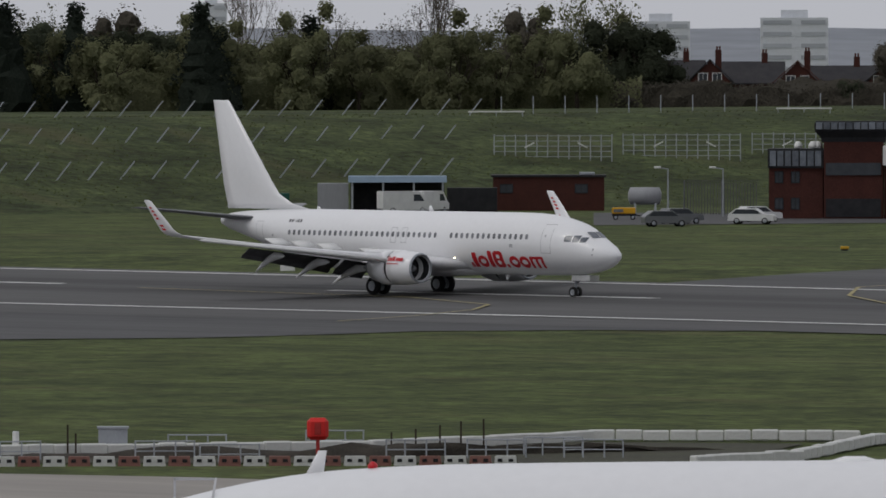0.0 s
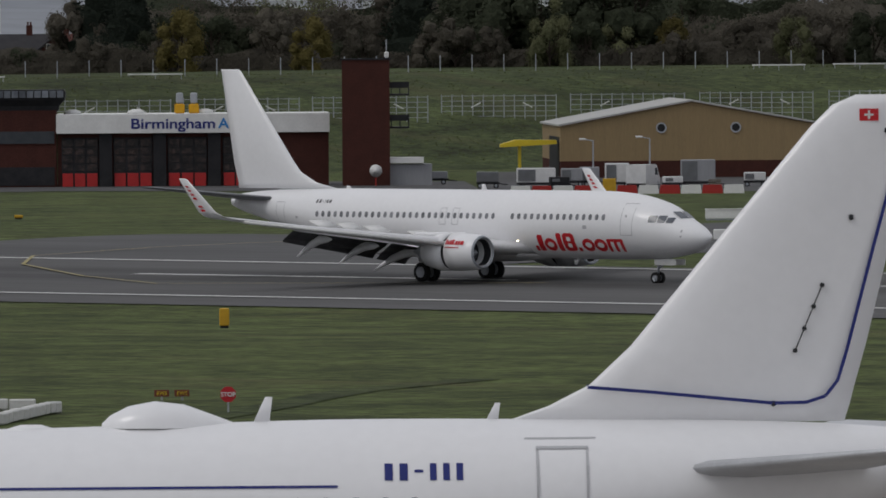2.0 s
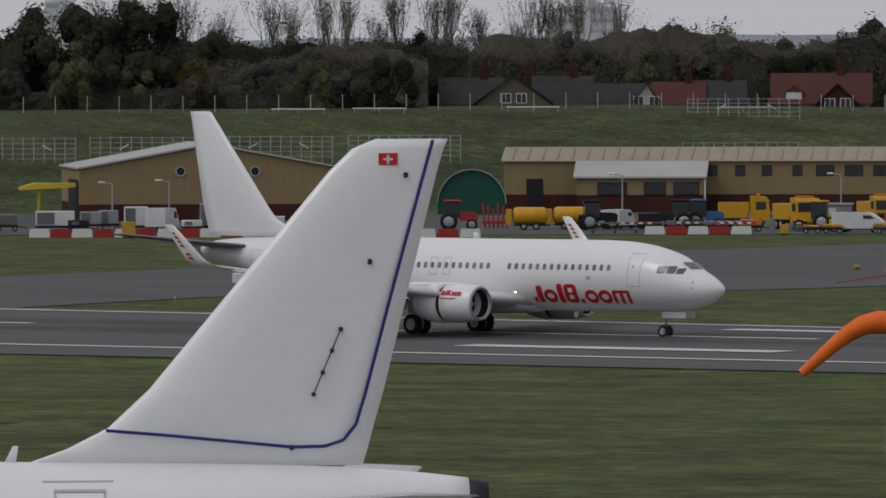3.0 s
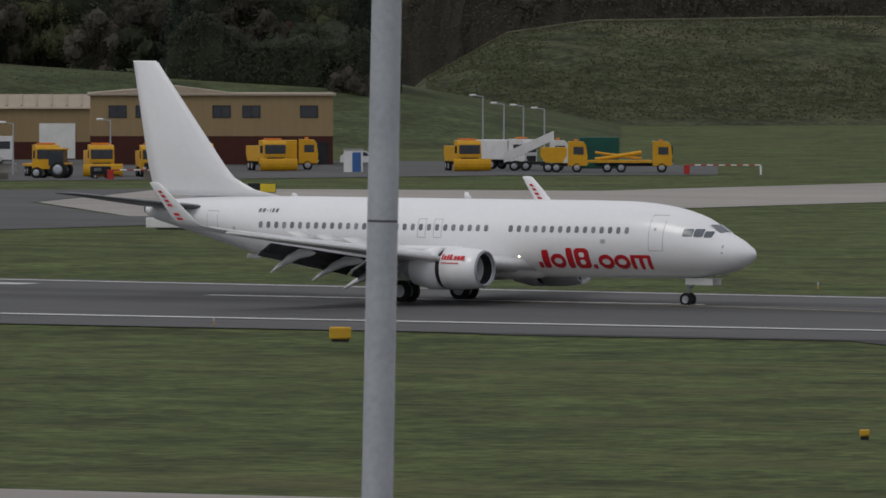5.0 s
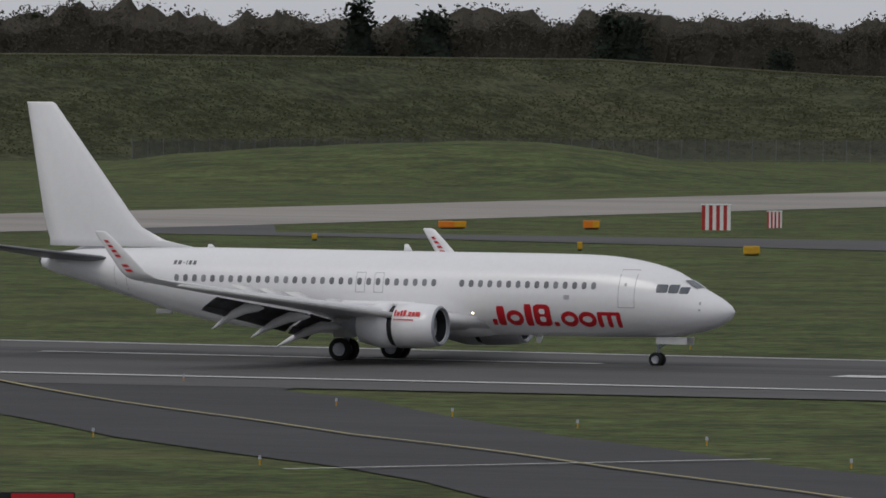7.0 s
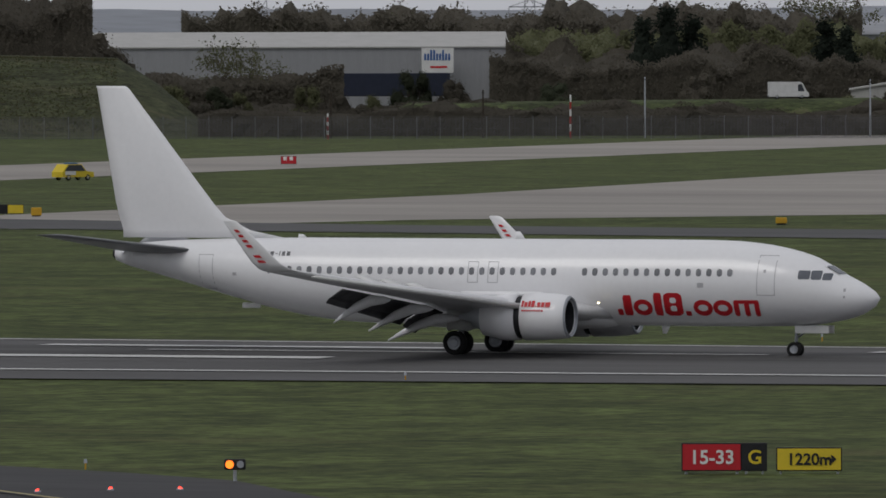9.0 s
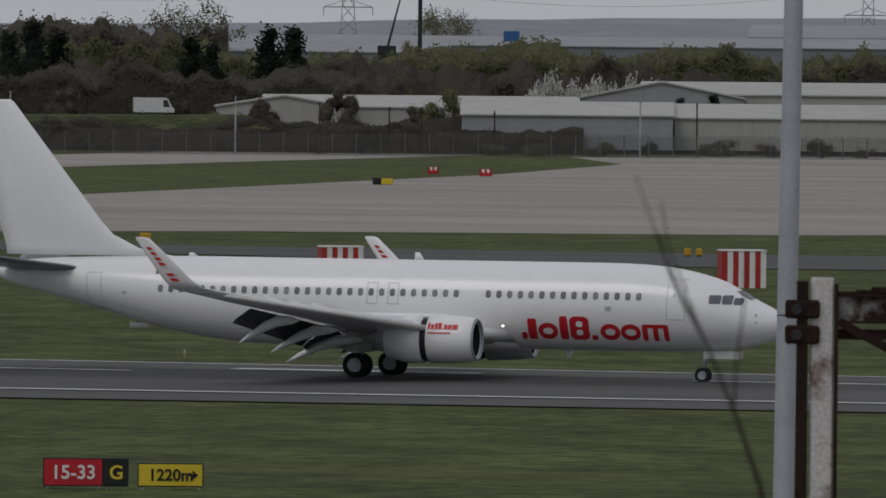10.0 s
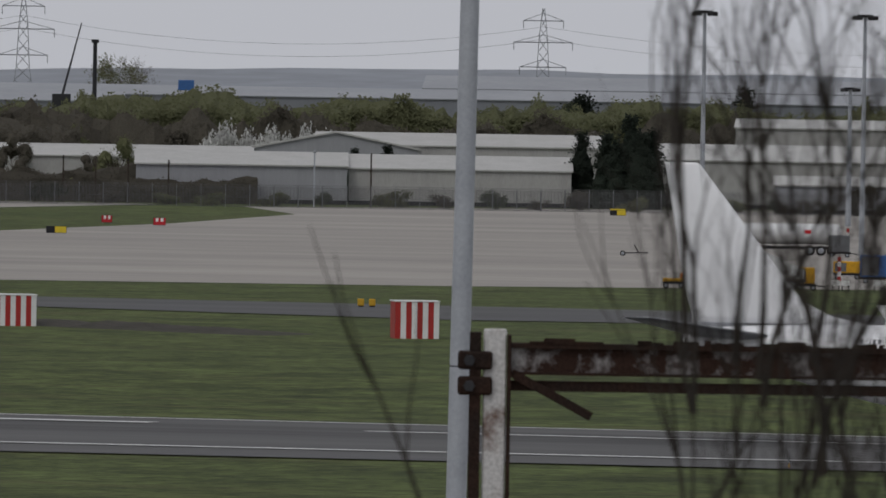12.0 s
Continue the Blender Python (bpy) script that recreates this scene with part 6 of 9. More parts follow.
part("door", one_box(-0.9, 0.0, -0.05, 0.02, 0.1, 2.1), WHITE_DULL, cabin)
cab_truck(near(-36.55, 900, -75), "yellow works lorry seen from its front", "spreader")
car(near(-36.25, 905, 40), PAINT_WHITE, "white car behind the lorries")
cab_truck(near(-36.1, 905, -80), "yellow works lorry seen from its front", "spreader")
minibus(near(-35.75, 915, 180, 0.9))
ramp = thing("loading_ramp", near(-35.75, 914), "low concrete ramp under the minibus", "ramp")
part("slab", one_box(-3.6, 3.6, -0.2, 2.4, 0, 0.9, None, 0.03), RENDER_WALL, ramp)
cab_truck(near(-35.45, 890, -80), "yellow works lorry with a crane", "flat")
cab_truck(near(-35.1, 890, -85), "yellow snow plough lorry with a wide blade", "plough")
cab_truck(near(-34.78, 888, -85), "yellow works lorry seen from its front", "spreader")
cab_truck(near(-34.5, 905, -80), "yellow works lorry seen from its front", "spreader")
container(near(-35.75, 870), 1.9, 2.2, GREEN, "dark green generator box")
for k, (b, l, h, paint) in enumerate(((-36.88, 1.6, 0.8, YELLOW), (-36.75, 1.8, 0.9, YELLOW), (-36.45, 1.6, 1.0, YELLOW), (-36.3, 1.6, 1.4, PAINT_WHITE), (-36.2, 1.5, 1.3, PAINT_WHITE), (-36.42, 2.0, 0.7, YELLOW), (-36.1, 1.4, 0.8, YELLOW))):
    cart(near(b, 862), "small yellow or white lighting cart", paint, l, h)

# lorries before the berm
cab_truck(near(-34.06, 925, -75), "yellow snow plough lorry with a wide blade", "plough")
cab_truck(near(-33.8, 930), "yellow box-bodied works lorry", "box", 4.2)
loo = thing("portable_toilet", near(-33.45, 915), "blue and white portable cabin", "cabin")
part("wall", one_box(-0.95, 0.95, 0, 1.6, 0, 2.2, None, 0.03), WHITE_DULL, loo)
part("door", one_box(-0.1, 0.75, -0.05, 0.02, 0.1, 2.0), BLUE, loo)
part("roof", one_box(-1.0, 1.0, -0.05, 1.65, 2.2, 2.32), CLAD_GREY, loo)
cab_truck(near(-32.85, 925, -78), "yellow snow plough lorry with a wide blade", "plough")
cab_truck(near(-32.55, 935, -30), "white lorry", "box", 6.0, 0, PAINT_WHITE)
cab_truck(near(-32.32, 925), "white aircraft stair lorry", "stairs", 6.5, 0, PAINT_WHITE)
cab_truck(near(-32.15, 915), "yellow lorry with a raised cab", "spreader", 4.6)
cab_truck(near(-31.72, 915), "yellow flatbed lorry", "flat", 7.6)
container(near(-31.93, 940), 4.0, 3.2, GREEN, "dark green container behind the lorries")
car(near(-33.4, 960, 0), PAINT_WHITE, "white car parked behind")


def barrier_arm(m, l, label):
    c = thing("gate_barrier", m, label, "barrier")
    part("post", one_box(-0.3, 0.3, 0, 0.5, 0, 0.95, None, 0.04), PAINT_RED, c)
    for k in range(12):
        part("band", one_rod((0.2 + k * l / 12, 0.25, 0.92), (0.2 + (k + 1) * l / 12, 0.25, 0.92), 0.06), WHITE_DULL if k % 2 else PAINT_RED, c)
    part("rest", one_box(l + 0.1, l + 0.3, 0.15, 0.35, 0, 0.85), WHITE_DULL, c)
    return c


barrier_arm(near(-31.39, 905), 7.0, "red and white barrier arm, lowered")
barrier_arm(near(-34.95, 872), 8.0, "red and white barrier arm, lowered")


def striped_box(m, w, h, label):
    c = thing("marker_box", m, label, "marker", "striped marker boxes")
    n = 8
    for k in range(n):
        part("stripe", one_box(-w / 2 + k * w / n, -w / 2 + (k + 1) * w / n, 0, w * 0.8, 0, h), PAINT_RED if k % 2 == 0 else WHITE_DULL, c)
    part("lid", one_box(-w / 2 - 0.05, w / 2 + 0.05, -0.05, w * 0.8 + 0.05, h, h + 0.08), WHITE_DULL, c)
    return c


striped_box(near(-35.95, 866, 12), 3.6, 2.6, "large red and white striped cabin")
striped_box(near(-24.29, 833), 2.6, 2.25, "red and white striped marker box on the grass")
striped_box(near(-23.93, 847), 1.35, 1.5, "small red and white striped marker box")
striped_box(near(-14.2, 604, 8), 2.9, 2.4, "red and white striped marker box on the grass")
striped_box(near(-16.68, 622, 8), 2.8, 2.05, "red and white striped marker box on the grass")

# stacked barrier poles, pallets and small plant in front of the yard
def pole_rack(m, l, label):
    c = thing("barrier_rack", m, label, "rack", "stacked barrier poles")
    for k in range(3):
        part("beam", one_box(-l / 2 + 0.3 * k, l / 2 - 0.5 * k, 0.2 * k, 0.2 * k + 0.12, 0.25 + 0.32 * k, 0.42 + 0.32 * k), PAINT_GREY if k % 2 == 0 else BLACK, c)
    for k in range(8):
        x = l / 2 - 3.4 + k * 0.42
        part("band", one_box(x, x + 0.40, -0.03, 0.15, 0.88, 1.06), PAINT_RED if k % 2 else WHITE_DULL, c)
    for x in (-l * 0.42, -l * 0.1, l * 0.2, l * 0.42):
        part("foot", one_box(x - 0.1, x + 0.1, 0, 0.7, 0, 0.25), BLACK, c)
    return c


def pallet_stack(m, n, label):
    c = thing("pallet_stack", m, label, "pallets", "pallet stacks in the yard")
    for k in range(n):
        part("pallet", one_box(-0.6, 0.6, 0, 1.0, 0.02 + k * 0.16, 0.13 + k * 0.16, pose(0, 0, 0, 0, 0, (k * 37) % 7 - 3)), BARK_PLANK, c)
    return c


BARK_PLANK = mat("weathered_pallet_wood", (0.16, 0.13, 0.095), 0.9, 0, (0.10, 0.085, 0.065), 2.0, 0.2, vary=0.2)
for b, d, l in ((-38.05, 866, 6.5), (-37.72, 868, 7.0), (-37.42, 866, 6.0), (-37.55, 871, 8.0)):
    pole_rack(near(b, d, 2), l, "stacked dark steel poles with red and white bands")
for b, d, n in ((-36.95, 872, 5), (-36.2, 866, 6), (-35.62, 872, 4), (-34.7, 876, 5), (-38.35, 872, 4), (-40.45, 872, 6), (-41.15, 872, 4)):
    pallet_stack(near(b, d), n, "stack of weathered wooden pallets")
tractor(near(-38.2, 882, 10), BLACK, "black tractor parked among the yellow plant")
tractor(near(-36.85, 880, 170), YELLOW, "yellow tractor parked beside the lorries")
tractor(near(-36.0, 882, 20), BLACK, "black tractor parked among the yellow plant")
tractor(near(-35.28, 880, 160), YELLOW, "yellow tractor parked beside the lorries")
container(near(-36.33, 878), 3.2, 1.5, PAINT_RED, "low dark red open skip", "skip")
container(near(-37.88, 878), 2.2, 1.7, BLACK, "black steel plant box")
for b, d, paint, lab in ((-37.6, 872, BLACK, "black generator cart"), (-37.25, 874, ORANGE, "orange plant cart"), (-36.7, 872, YELLOW, "yellow lighting cart"), (-35.95, 870, PAINT_GREY, "grey pump cart"), (-35.0, 876, BLACK, "black compressor cart"), (-40.0, 876, PAINT_GREY, "grey ground power cart"), (-40.7, 874, PAINT_WHITE, "white air start cart"), (-41.4, 876, BLACK, "black baggage dolly")):
    cart(near(b, d, 8), lab, paint, 1.9, 1.2)

# red and white water-filled barriers along the works yard
red_block = mesh_of("block", prism(bmesh.new(), [(-0.95, 0), (0.95, 0), (0.95, 0.25), (0.85, 0.8), (-0.85, 0.8), (-0.95, 0.25)], 0.45), PAINT_RED)
white_block = mesh_of("block", prism(bmesh.new(), [(-0.95, 0), (0.95, 0), (0.95, 0.25), (0.85, 0.8), (-0.85, 0.8), (-0.95, 0.25)], 0.45), WHITE_DULL)
for b0, b1, d0, d1 in ((-41.65, -40.2, 850, 850), (-40.1, -38.85, 846, 846), (-37.85, -37.18, 858, 858)):
    n = int((b1 - b0) * 14.8 / 1.95)
    for k in range(n):
        b = b0 + (b1 - b0) * k / n
        ob = part("road_barrier", red_block if k % 2 else white_block, None, m=site(b, d0 + (d1 - d0) * k / n))
        tagged(ob, "red plastic road barrier block" if k % 2 else "white plastic road barrier block", "barrier", "barriers along the yard")

# tanker, stairs and loaders on the far apron
tk = thing("fuel_tanker", near(-12.1, 1010), "white fuel tanker lorry on the far apron", "lorry")
part("tank", loft(bmesh.new(), [[(x, 1.3 + r * math.cos(k * math.pi / 9), 2.35 + r * 0.92 * math.sin(k * math.pi / 9)) for k in range(18)] for x, r in ((-6.2, 0.5), (-6.0, 1.1), (-5.6, 1.22), (8.4, 1.22), (8.8, 1.1), (9.0, 0.4))]), PAINT_WHITE, tk, "long white tank", True)
cabt = part("cab", prism(bmesh.new(), [(-8.6, 0.7), (-6.7, 0.7), (-6.7, 2.9), (-8.3, 2.9), (-8.6, 1.9)], 2.4), PAINT_WHITE, tk)
part("windscreen", one_box(-8.62, -7.2, -0.03, 2.43, 1.4, 2.5), GLASS, cabt)
part("chassis", one_box(-8.4, 8.8, 0.5, 2.1, 0.7, 1.0), BLACK, tk)
part("mark", one_box(5.0, 5.7, 0.05, 0.1, 2.4, 2.8), RED, tk)
wheels(tk, (-7.4, -3.4, 5.6, 6.8, 8.0), (0.2, 2.4), 0.55, 0.35)
bar = thing("tow_bar", near(-12.85, 985), "dark tow bar on the apron", "tow bar")
part("bar", rod(one_rod((-1.6, 0, 0.35), (1.2, 0, 0.4), 0.06), (0.2, 0, 0.4), (-0.3, 0, 1.2), 0.05), BLACK, bar)
wheels(bar, (-1.5,), (0,), 0.3, 0.2)
st = cab_truck(near(-12.05, 800), "white boarding stairs lorry on the apron", "stairs", 6.5, 180, PAINT_WHITE)
for b, d, l, h, paint, lab in ((-12.62, 800, 1.9, 0.9, YELLOW, "yellow low dolly"), (-12.53, 802, 1.4, 1.3, ORANGE, "orange dolly"), (-12.46, 800, 1.6, 1.0, PAINT_WHITE, "white dolly with orange bars"), (-11.8, 800, 1.6, 2.0, YELLOW, "yellow tug"), (-11.35, 840, 3.6, 2.6, BLUE, "blue pallet loader"), (-11.55, 860, 2.6, 1.7, YELLOW, "brown and yellow baggage tug"), (-11.1, 1060, 3.0, 1.4, YELLOW, "yellow loader"), (-11.6, 1000, 2.4, 2.4, PAINT_GREY, "dark apron tug"), (-11.0, 850, 3.0, 1.8, PAINT_RED, "dark red baggage cart")):
    cart(near(b, d), lab, paint, l, h)
for b in (-11.62, -11.56, -11.30, -11.24, -11.36):
    c = thing("traffic_barrier", near(b, 800), "small white and dark apron barrier", "barrier", "apron barriers")
    part("board", one_box(-0.35, 0.35, 0, 0.1, 0.5, 0.95), WHITE_DULL, c)
    for x in (-0.28, 0.28):
        part("leg", one_box(x - 0.05, x + 0.05, -0.1, 0.2, 0, 0.5), BLACK, c)
# airfield operations car on the far taxiway
ops = car(near(-22.24, 1005, 42), YELLOW_SIGN, "yellow and white airfield operations car", "operations_car", 4.6, 1.75)
part("roof_bar", one_box(-0.9, 0.2, 0.3, 1.4, 1.75, 1.92, None, 0.04), BLUE, ops)
part("white_panel", one_box(-1.9, -0.4, -0.04, 1.79, 0.6, 1.0), PAINT_WHITE, ops)
bank("car_park_bank", [(-20.6, 1535, 0.3, 20), (-20.2, 1535, 4.6, 20), (-17.3, 1540, 5.2, 20), (-16.8, 1540, 0.3, 20)], BANK, "raised grassy car park bank beyond the fence", 18)
van(near(-17.85, 1568, 8, 5.25), "white delivery van parked above the bank", None, 6.8, 2.9)

# ---- trees and hedges ----
BARK = mat("tree_bark", (0.060, 0.048, 0.038), 0.95, 0, (0.038, 0.031, 0.026), 2.0, 0.2, spec=0.08)
TWIG = mat("bare_twigs", (0.125, 0.108, 0.088), 0.95, 0, (0.088, 0.076, 0.064), 1.0, 0.2, vary=0.2)


def leaf_mat(name, a, b, vary=0.3):
    """Leaves and fine twigs: rough, and thin enough to let some light through."""
    m = mat(name, a, 0.9, 0, b, 0.35, 0.25, 0, 1.0, vary=vary, spec=0.05)
    n, l = m.node_tree.nodes, m.node_tree.links
    b_node = n["Principled BSDF"]
    glow_through = n.new("ShaderNodeBsdfTranslucent")
    l.new(b_node.inputs["Base Color"].links[0].from_socket, glow_through.inputs["Color"])
    both = n.new("ShaderNodeMixShader")
    both.inputs[0].default_value = 0.38
    l.new(b_node.outputs[0], both.inputs[1]), l.new(glow_through.outputs[0], both.inputs[2])
    l.new(both.outputs[0], n["Material Output"].inputs["Surface"])
    return m


LEAF_OLIVE = leaf_mat("spring_olive_leaves", (0.150, 0.155, 0.084), (0.112, 0.118, 0.066))
LEAF_DARK = leaf_mat("dark_green_leaves", (0.064, 0.073, 0.047), (0.044, 0.052, 0.034))
LEAF_BROWN = leaf_mat("brown_budding_twigs", (0.112, 0.101, 0.080), (0.080, 0.073, 0.060))
LEAF_GOLD = leaf_mat("golden_spring_leaves", (0.15, 0.125, 0.042), (0.105, 0.092, 0.04))
NEEDLES = leaf_mat("conifer_needles", (0.034, 0.042, 0.032), (0.024, 0.031, 0.025))
BLOSSOM = leaf_mat("white_blossom", (0.62, 0.62, 0.60), (0.45, 0.45, 0.43), 0.1)


def cards(points, rng, size, flat=0.0, out=None):
    """Small leaf clumps: a bent pair of triangles at each point, turned at random, or facing roughly outwards along out."""
    n = len(points)
    p = np.asarray(points)
    if out is None:
        a = rng.normal(size=(n, 3))
        a[:, 2] *= 1 - flat
        a /= np.linalg.norm(a, axis=1)[:, None]
        b = np.cross(a, rng.normal(size=(n, 3)))
    else:
        o = out + rng.normal(size=(n, 3)) * 0.38
        a = np.cross(o, rng.normal(size=(n, 3)))
        a /= np.linalg.norm(a, axis=1)[:, None]
        b = np.cross(o, a)
    b /= np.linalg.norm(b, axis=1)[:, None]
    s = size * rng.uniform(0.5, 1.35, size=(n, 1))
    verts = np.stack([p - a * s, p - b * s * 0.55, p + a * s, p + b * s * 0.55], 1).reshape(-1, 3)
    return verts, np.arange(n * 4).reshape(-1, 4)


def mesh_cards(name, points, rng, size, material, flat=0.0, core=None, out=None):
    """Leaf clumps as one mesh; core: the (verts, faces) of the dense inside of the crown that they cover."""
    v, f = cards(points, rng, size, flat, out)
    v, f = v.tolist(), f.tolist()
    if core:
        k = len(v)
        v += core[0]
        f += [[i + k for i in face] for face in core[1]]
    me = bpy.data.meshes.new(name)
    me.from_pydata(v, [], f)
    me.materials.append(material)
    return me


BALL = bmesh.new()
bmesh.ops.create_icosphere(BALL, subdivisions=2, radius=1)
BALL_V, BALL_F = [tuple(v.co) for v in BALL.verts], [[v.index for v in f.verts] for f in BALL.faces]
BALL.free()


def clumps(lobes, share=0.72):
    """The dense inside of a crown: a lumpy, uneven body in each lobe (x, y, z, radius, height factor)."""
    verts, faces = [], []
    for x, y, z, r, tall in lobes:
        k = len(verts)
        for p in BALL_V:
            q = r * share * (1 + 0.45 * noise.noise((p[0] * 2.1 + x, p[1] * 2.1 + y, p[2] * 2.1 + z)) + 0.25 * noise.noise((p[0] * 6 + x, p[1] * 6, p[2] * 6 + z)))
            verts.append((x + p[0] * q, y + p[1] * q, max(0.1, z + p[2] * q * tall)))
        faces += [[i + k for i in f] for f in BALL_F]
    return verts, faces


def limbs(bm, rng, base, way, length, r, depth, sides=4, spread=0.55, rise=0.25):
    """Forking tapered limbs. Returns the tips."""
    tips = []
    a, d = Vector(base), Vector(way).normalized()
    steps = 3
    for k in range(steps):
        b = a + d * length / steps
        rod(bm, a, b, r * (1 - 0.2 * k), r * (1 - 0.2 * (k + 1)), sides, False)
        a = b
        d = (d + Vector(rng.normal(size=3)) * 0.12 + Vector((0, 0, rise * 0.15))).normalized()
        if depth and k:
            side = (d + Vector(rng.normal(size=3)) * spread + Vector((0, 0, rise))).normalized()
            tips += limbs(bm, rng, a, side, length * rng.uniform(0.5, 0.75), r * 0.5, depth - 1, 3 if depth < 3 else sides, spread, rise)
    if depth:
        for _ in range(2):
            side = (d + Vector(rng.normal(size=3)) * spread + Vector((0, 0, rise))).normalized()
            tips += limbs(bm, rng, a, side, length * rng.uniform(0.55, 0.8), r * 0.45, depth - 1, 3 if depth < 3 else sides, spread, rise)
    tips.append(a)
    return tips


def leafy_tree(seed, height, width, material, leaves, label, size=0.27):
    rng = np.random.default_rng(seed)
    t = thing("tree", pose(0, 0, -500), label, "tree", "trees round the airfield")
    bm = bmesh.new()
    rod(bm, (0, 0, -0.5), (0.1, 0, height * 0.32), width * 0.035, width * 0.025, 7, False)
    tips = []
    for k in range(6):
        ang = k * 1.05 + rng.uniform(-0.3, 0.3)
        tips += limbs(bm, rng, (0.1, 0, height * rng.uniform(0.2, 0.34)), (math.cos(ang) * 0.6, math.sin(ang) * 0.6, 1), height * 0.33, width * 0.018, 1)
    part("trunk", bm, BARK, t, "forked dark trunk")
    leaves = int(leaves * 1.7)
    lobes = []
    for k in range(16):
        u = rng.uniform(0.12, 1)
        r = width / 2 * math.sqrt(max(0.08, 1 - ((u - 0.45) / 0.58) ** 2)) * 0.72
        ang = rng.uniform(0, 6.283)
        lobes.append((r * math.cos(ang), r * math.sin(ang), height * u * 0.93, width * rng.uniform(0.13, 0.24)))
    pts, ways = [], []
    per = leaves // len(lobes)
    for x, y, z, r in lobes:
        v = rng.normal(size=(per, 3))
        v /= np.linalg.norm(v, axis=1)[:, None]
        ways.append(v + (x / width * 0.8, y / width * 0.8, 0.35))
        v = v * r * rng.uniform(0.62, 1.12, size=(per, 1))
        v[:, 2] *= 1.15
        pts.append(v + (x, y, z))
    pts, ways = np.concatenate(pts), np.concatenate(ways)
    pts, ways = pts[pts[:, 2] > 0.3], ways[pts[:, 2] > 0.3]
    part("crown", mesh_cards("crown", pts, rng, size * 0.85, material, core=clumps([(x, y, z, r, 1.15) for x, y, z, r in lobes], 0.66), out=ways), None, t, "uneven clumped crown")
    return t


def bare_tree(seed, height, label, slim=False, buds=None):
    rng = np.random.default_rng(seed)
    t = thing("tree", pose(0, 0, -500), label, "tree", "trees round the airfield")
    bm = bmesh.new()
    rod(bm, (0, 0, -0.5), (0, 0, height * (0.25 if slim else 0.3)), height * 0.022, height * 0.018, 7, False)
    tips = []
    n = 7 if slim else 6
    for k in range(n):
        ang = k * 6.283 / n + rng.uniform(-0.3, 0.3)
        lean = 0.14 if slim else 0.65
        tips += limbs(bm, rng, (0, 0, height * rng.uniform(0.18, 0.5 if slim else 0.32)), (math.cos(ang) * lean, math.sin(ang) * lean, 1), height * (0.36 if slim else 0.27), height * 0.009, 3, 4, 0.22 if slim else 0.6, 0.5 if slim else 0.18)
    part("trunk", bm, TWIG, t, "bare forking branches")
    pts = np.array([list(p + Vector(rng.normal(size=3)) * 0.35) for p in tips for _ in range(4 if buds else 2)])
    part("crown", mesh_cards("crown", pts, rng, 0.20 if buds else 0.13, buds or LEAF_BROWN), None, t, "thin haze of twigs and buds")
    return t


def conifer(seed, height, width, label):
    rng = np.random.default_rng(seed)
    t = thing("conifer", pose(0, 0, -500), label, "tree", "conifers round the airfield")
    part("trunk", one_rod((0, 0, -0.5), (0, 0, height * 0.95), width * 0.05, 0.04, 7), BARK, t)
    pts = []
    for k in range(95):
        u = rng.uniform(0.04, 1) ** 0.85
        r = width / 2 * (1 - u) ** 0.75 * rng.uniform(0.6, 1.15) + 0.25
        ang = rng.uniform(0, 6.283)
        m = 34
        s = rng.uniform(0.1, 1, size=m)
        q = np.stack([s * r * math.cos(ang), s * r * math.sin(ang), height * u - s * s * r * 0.18], 1)
        pts.append(q + rng.normal(size=(m, 3)) * (0.09 * width * np.array([0.6, 0.6, 0.5])))
    inside = clumps([(0, 0, height * u, width * 0.42 * (1 - u) ** 0.8 + 0.2, 1.3) for u in (0.12, 0.22, 0.34, 0.46, 0.58, 0.7, 0.82)], 0.8)
    part("crown", mesh_cards("crown", np.concatenate(pts), rng, 0.28, NEEDLES, 0.5, inside), None, t, "dense dark needles")
    return t


def bush(seed, height, width, material, label, leaves=2600, name="bush"):
    rng = np.random.default_rng(seed)
    t = thing(name, pose(0, 0, -500), label, "bush", "bushes along the fence")
    bm = bmesh.new()
    for k in range(7):
        ang = k * 0.9
        limbs(bm, rng, (0.2 * math.cos(ang), 0.2 * math.sin(ang), -0.2), (math.cos(ang) * 0.5, math.sin(ang) * 0.5, 1), height * 0.5, 0.05, 1)
    part("trunk", bm, TWIG, t, "low forked trunk")
    pts, lobes = [], []
    for k in range(9):
        x, y = rng.uniform(-0.36, 0.36, 2) * width
        z = height * rng.uniform(0.2, 0.72)
        lobes.append((x, y, z, width * 0.2, height / width * 1.2))
        v = rng.normal(size=(leaves // 9, 3))
        v /= np.linalg.norm(v, axis=1)[:, None]
        pts.append(v * rng.uniform(0.3, 1, size=(len(v), 1)) * (width * 0.24, width * 0.24, height * 0.3) + (x, y, z))
    pts = np.concatenate(pts)
    pts[:, 2] = np.abs(pts[:, 2])
    part("crown", mesh_cards("crown", pts, rng, 0.17, material, core=clumps(lobes, 0.3), out=np.asarray(pts) / (width, width, height) + (0, 0, 0.1)), None, t, "loose twiggy crown")
    return t


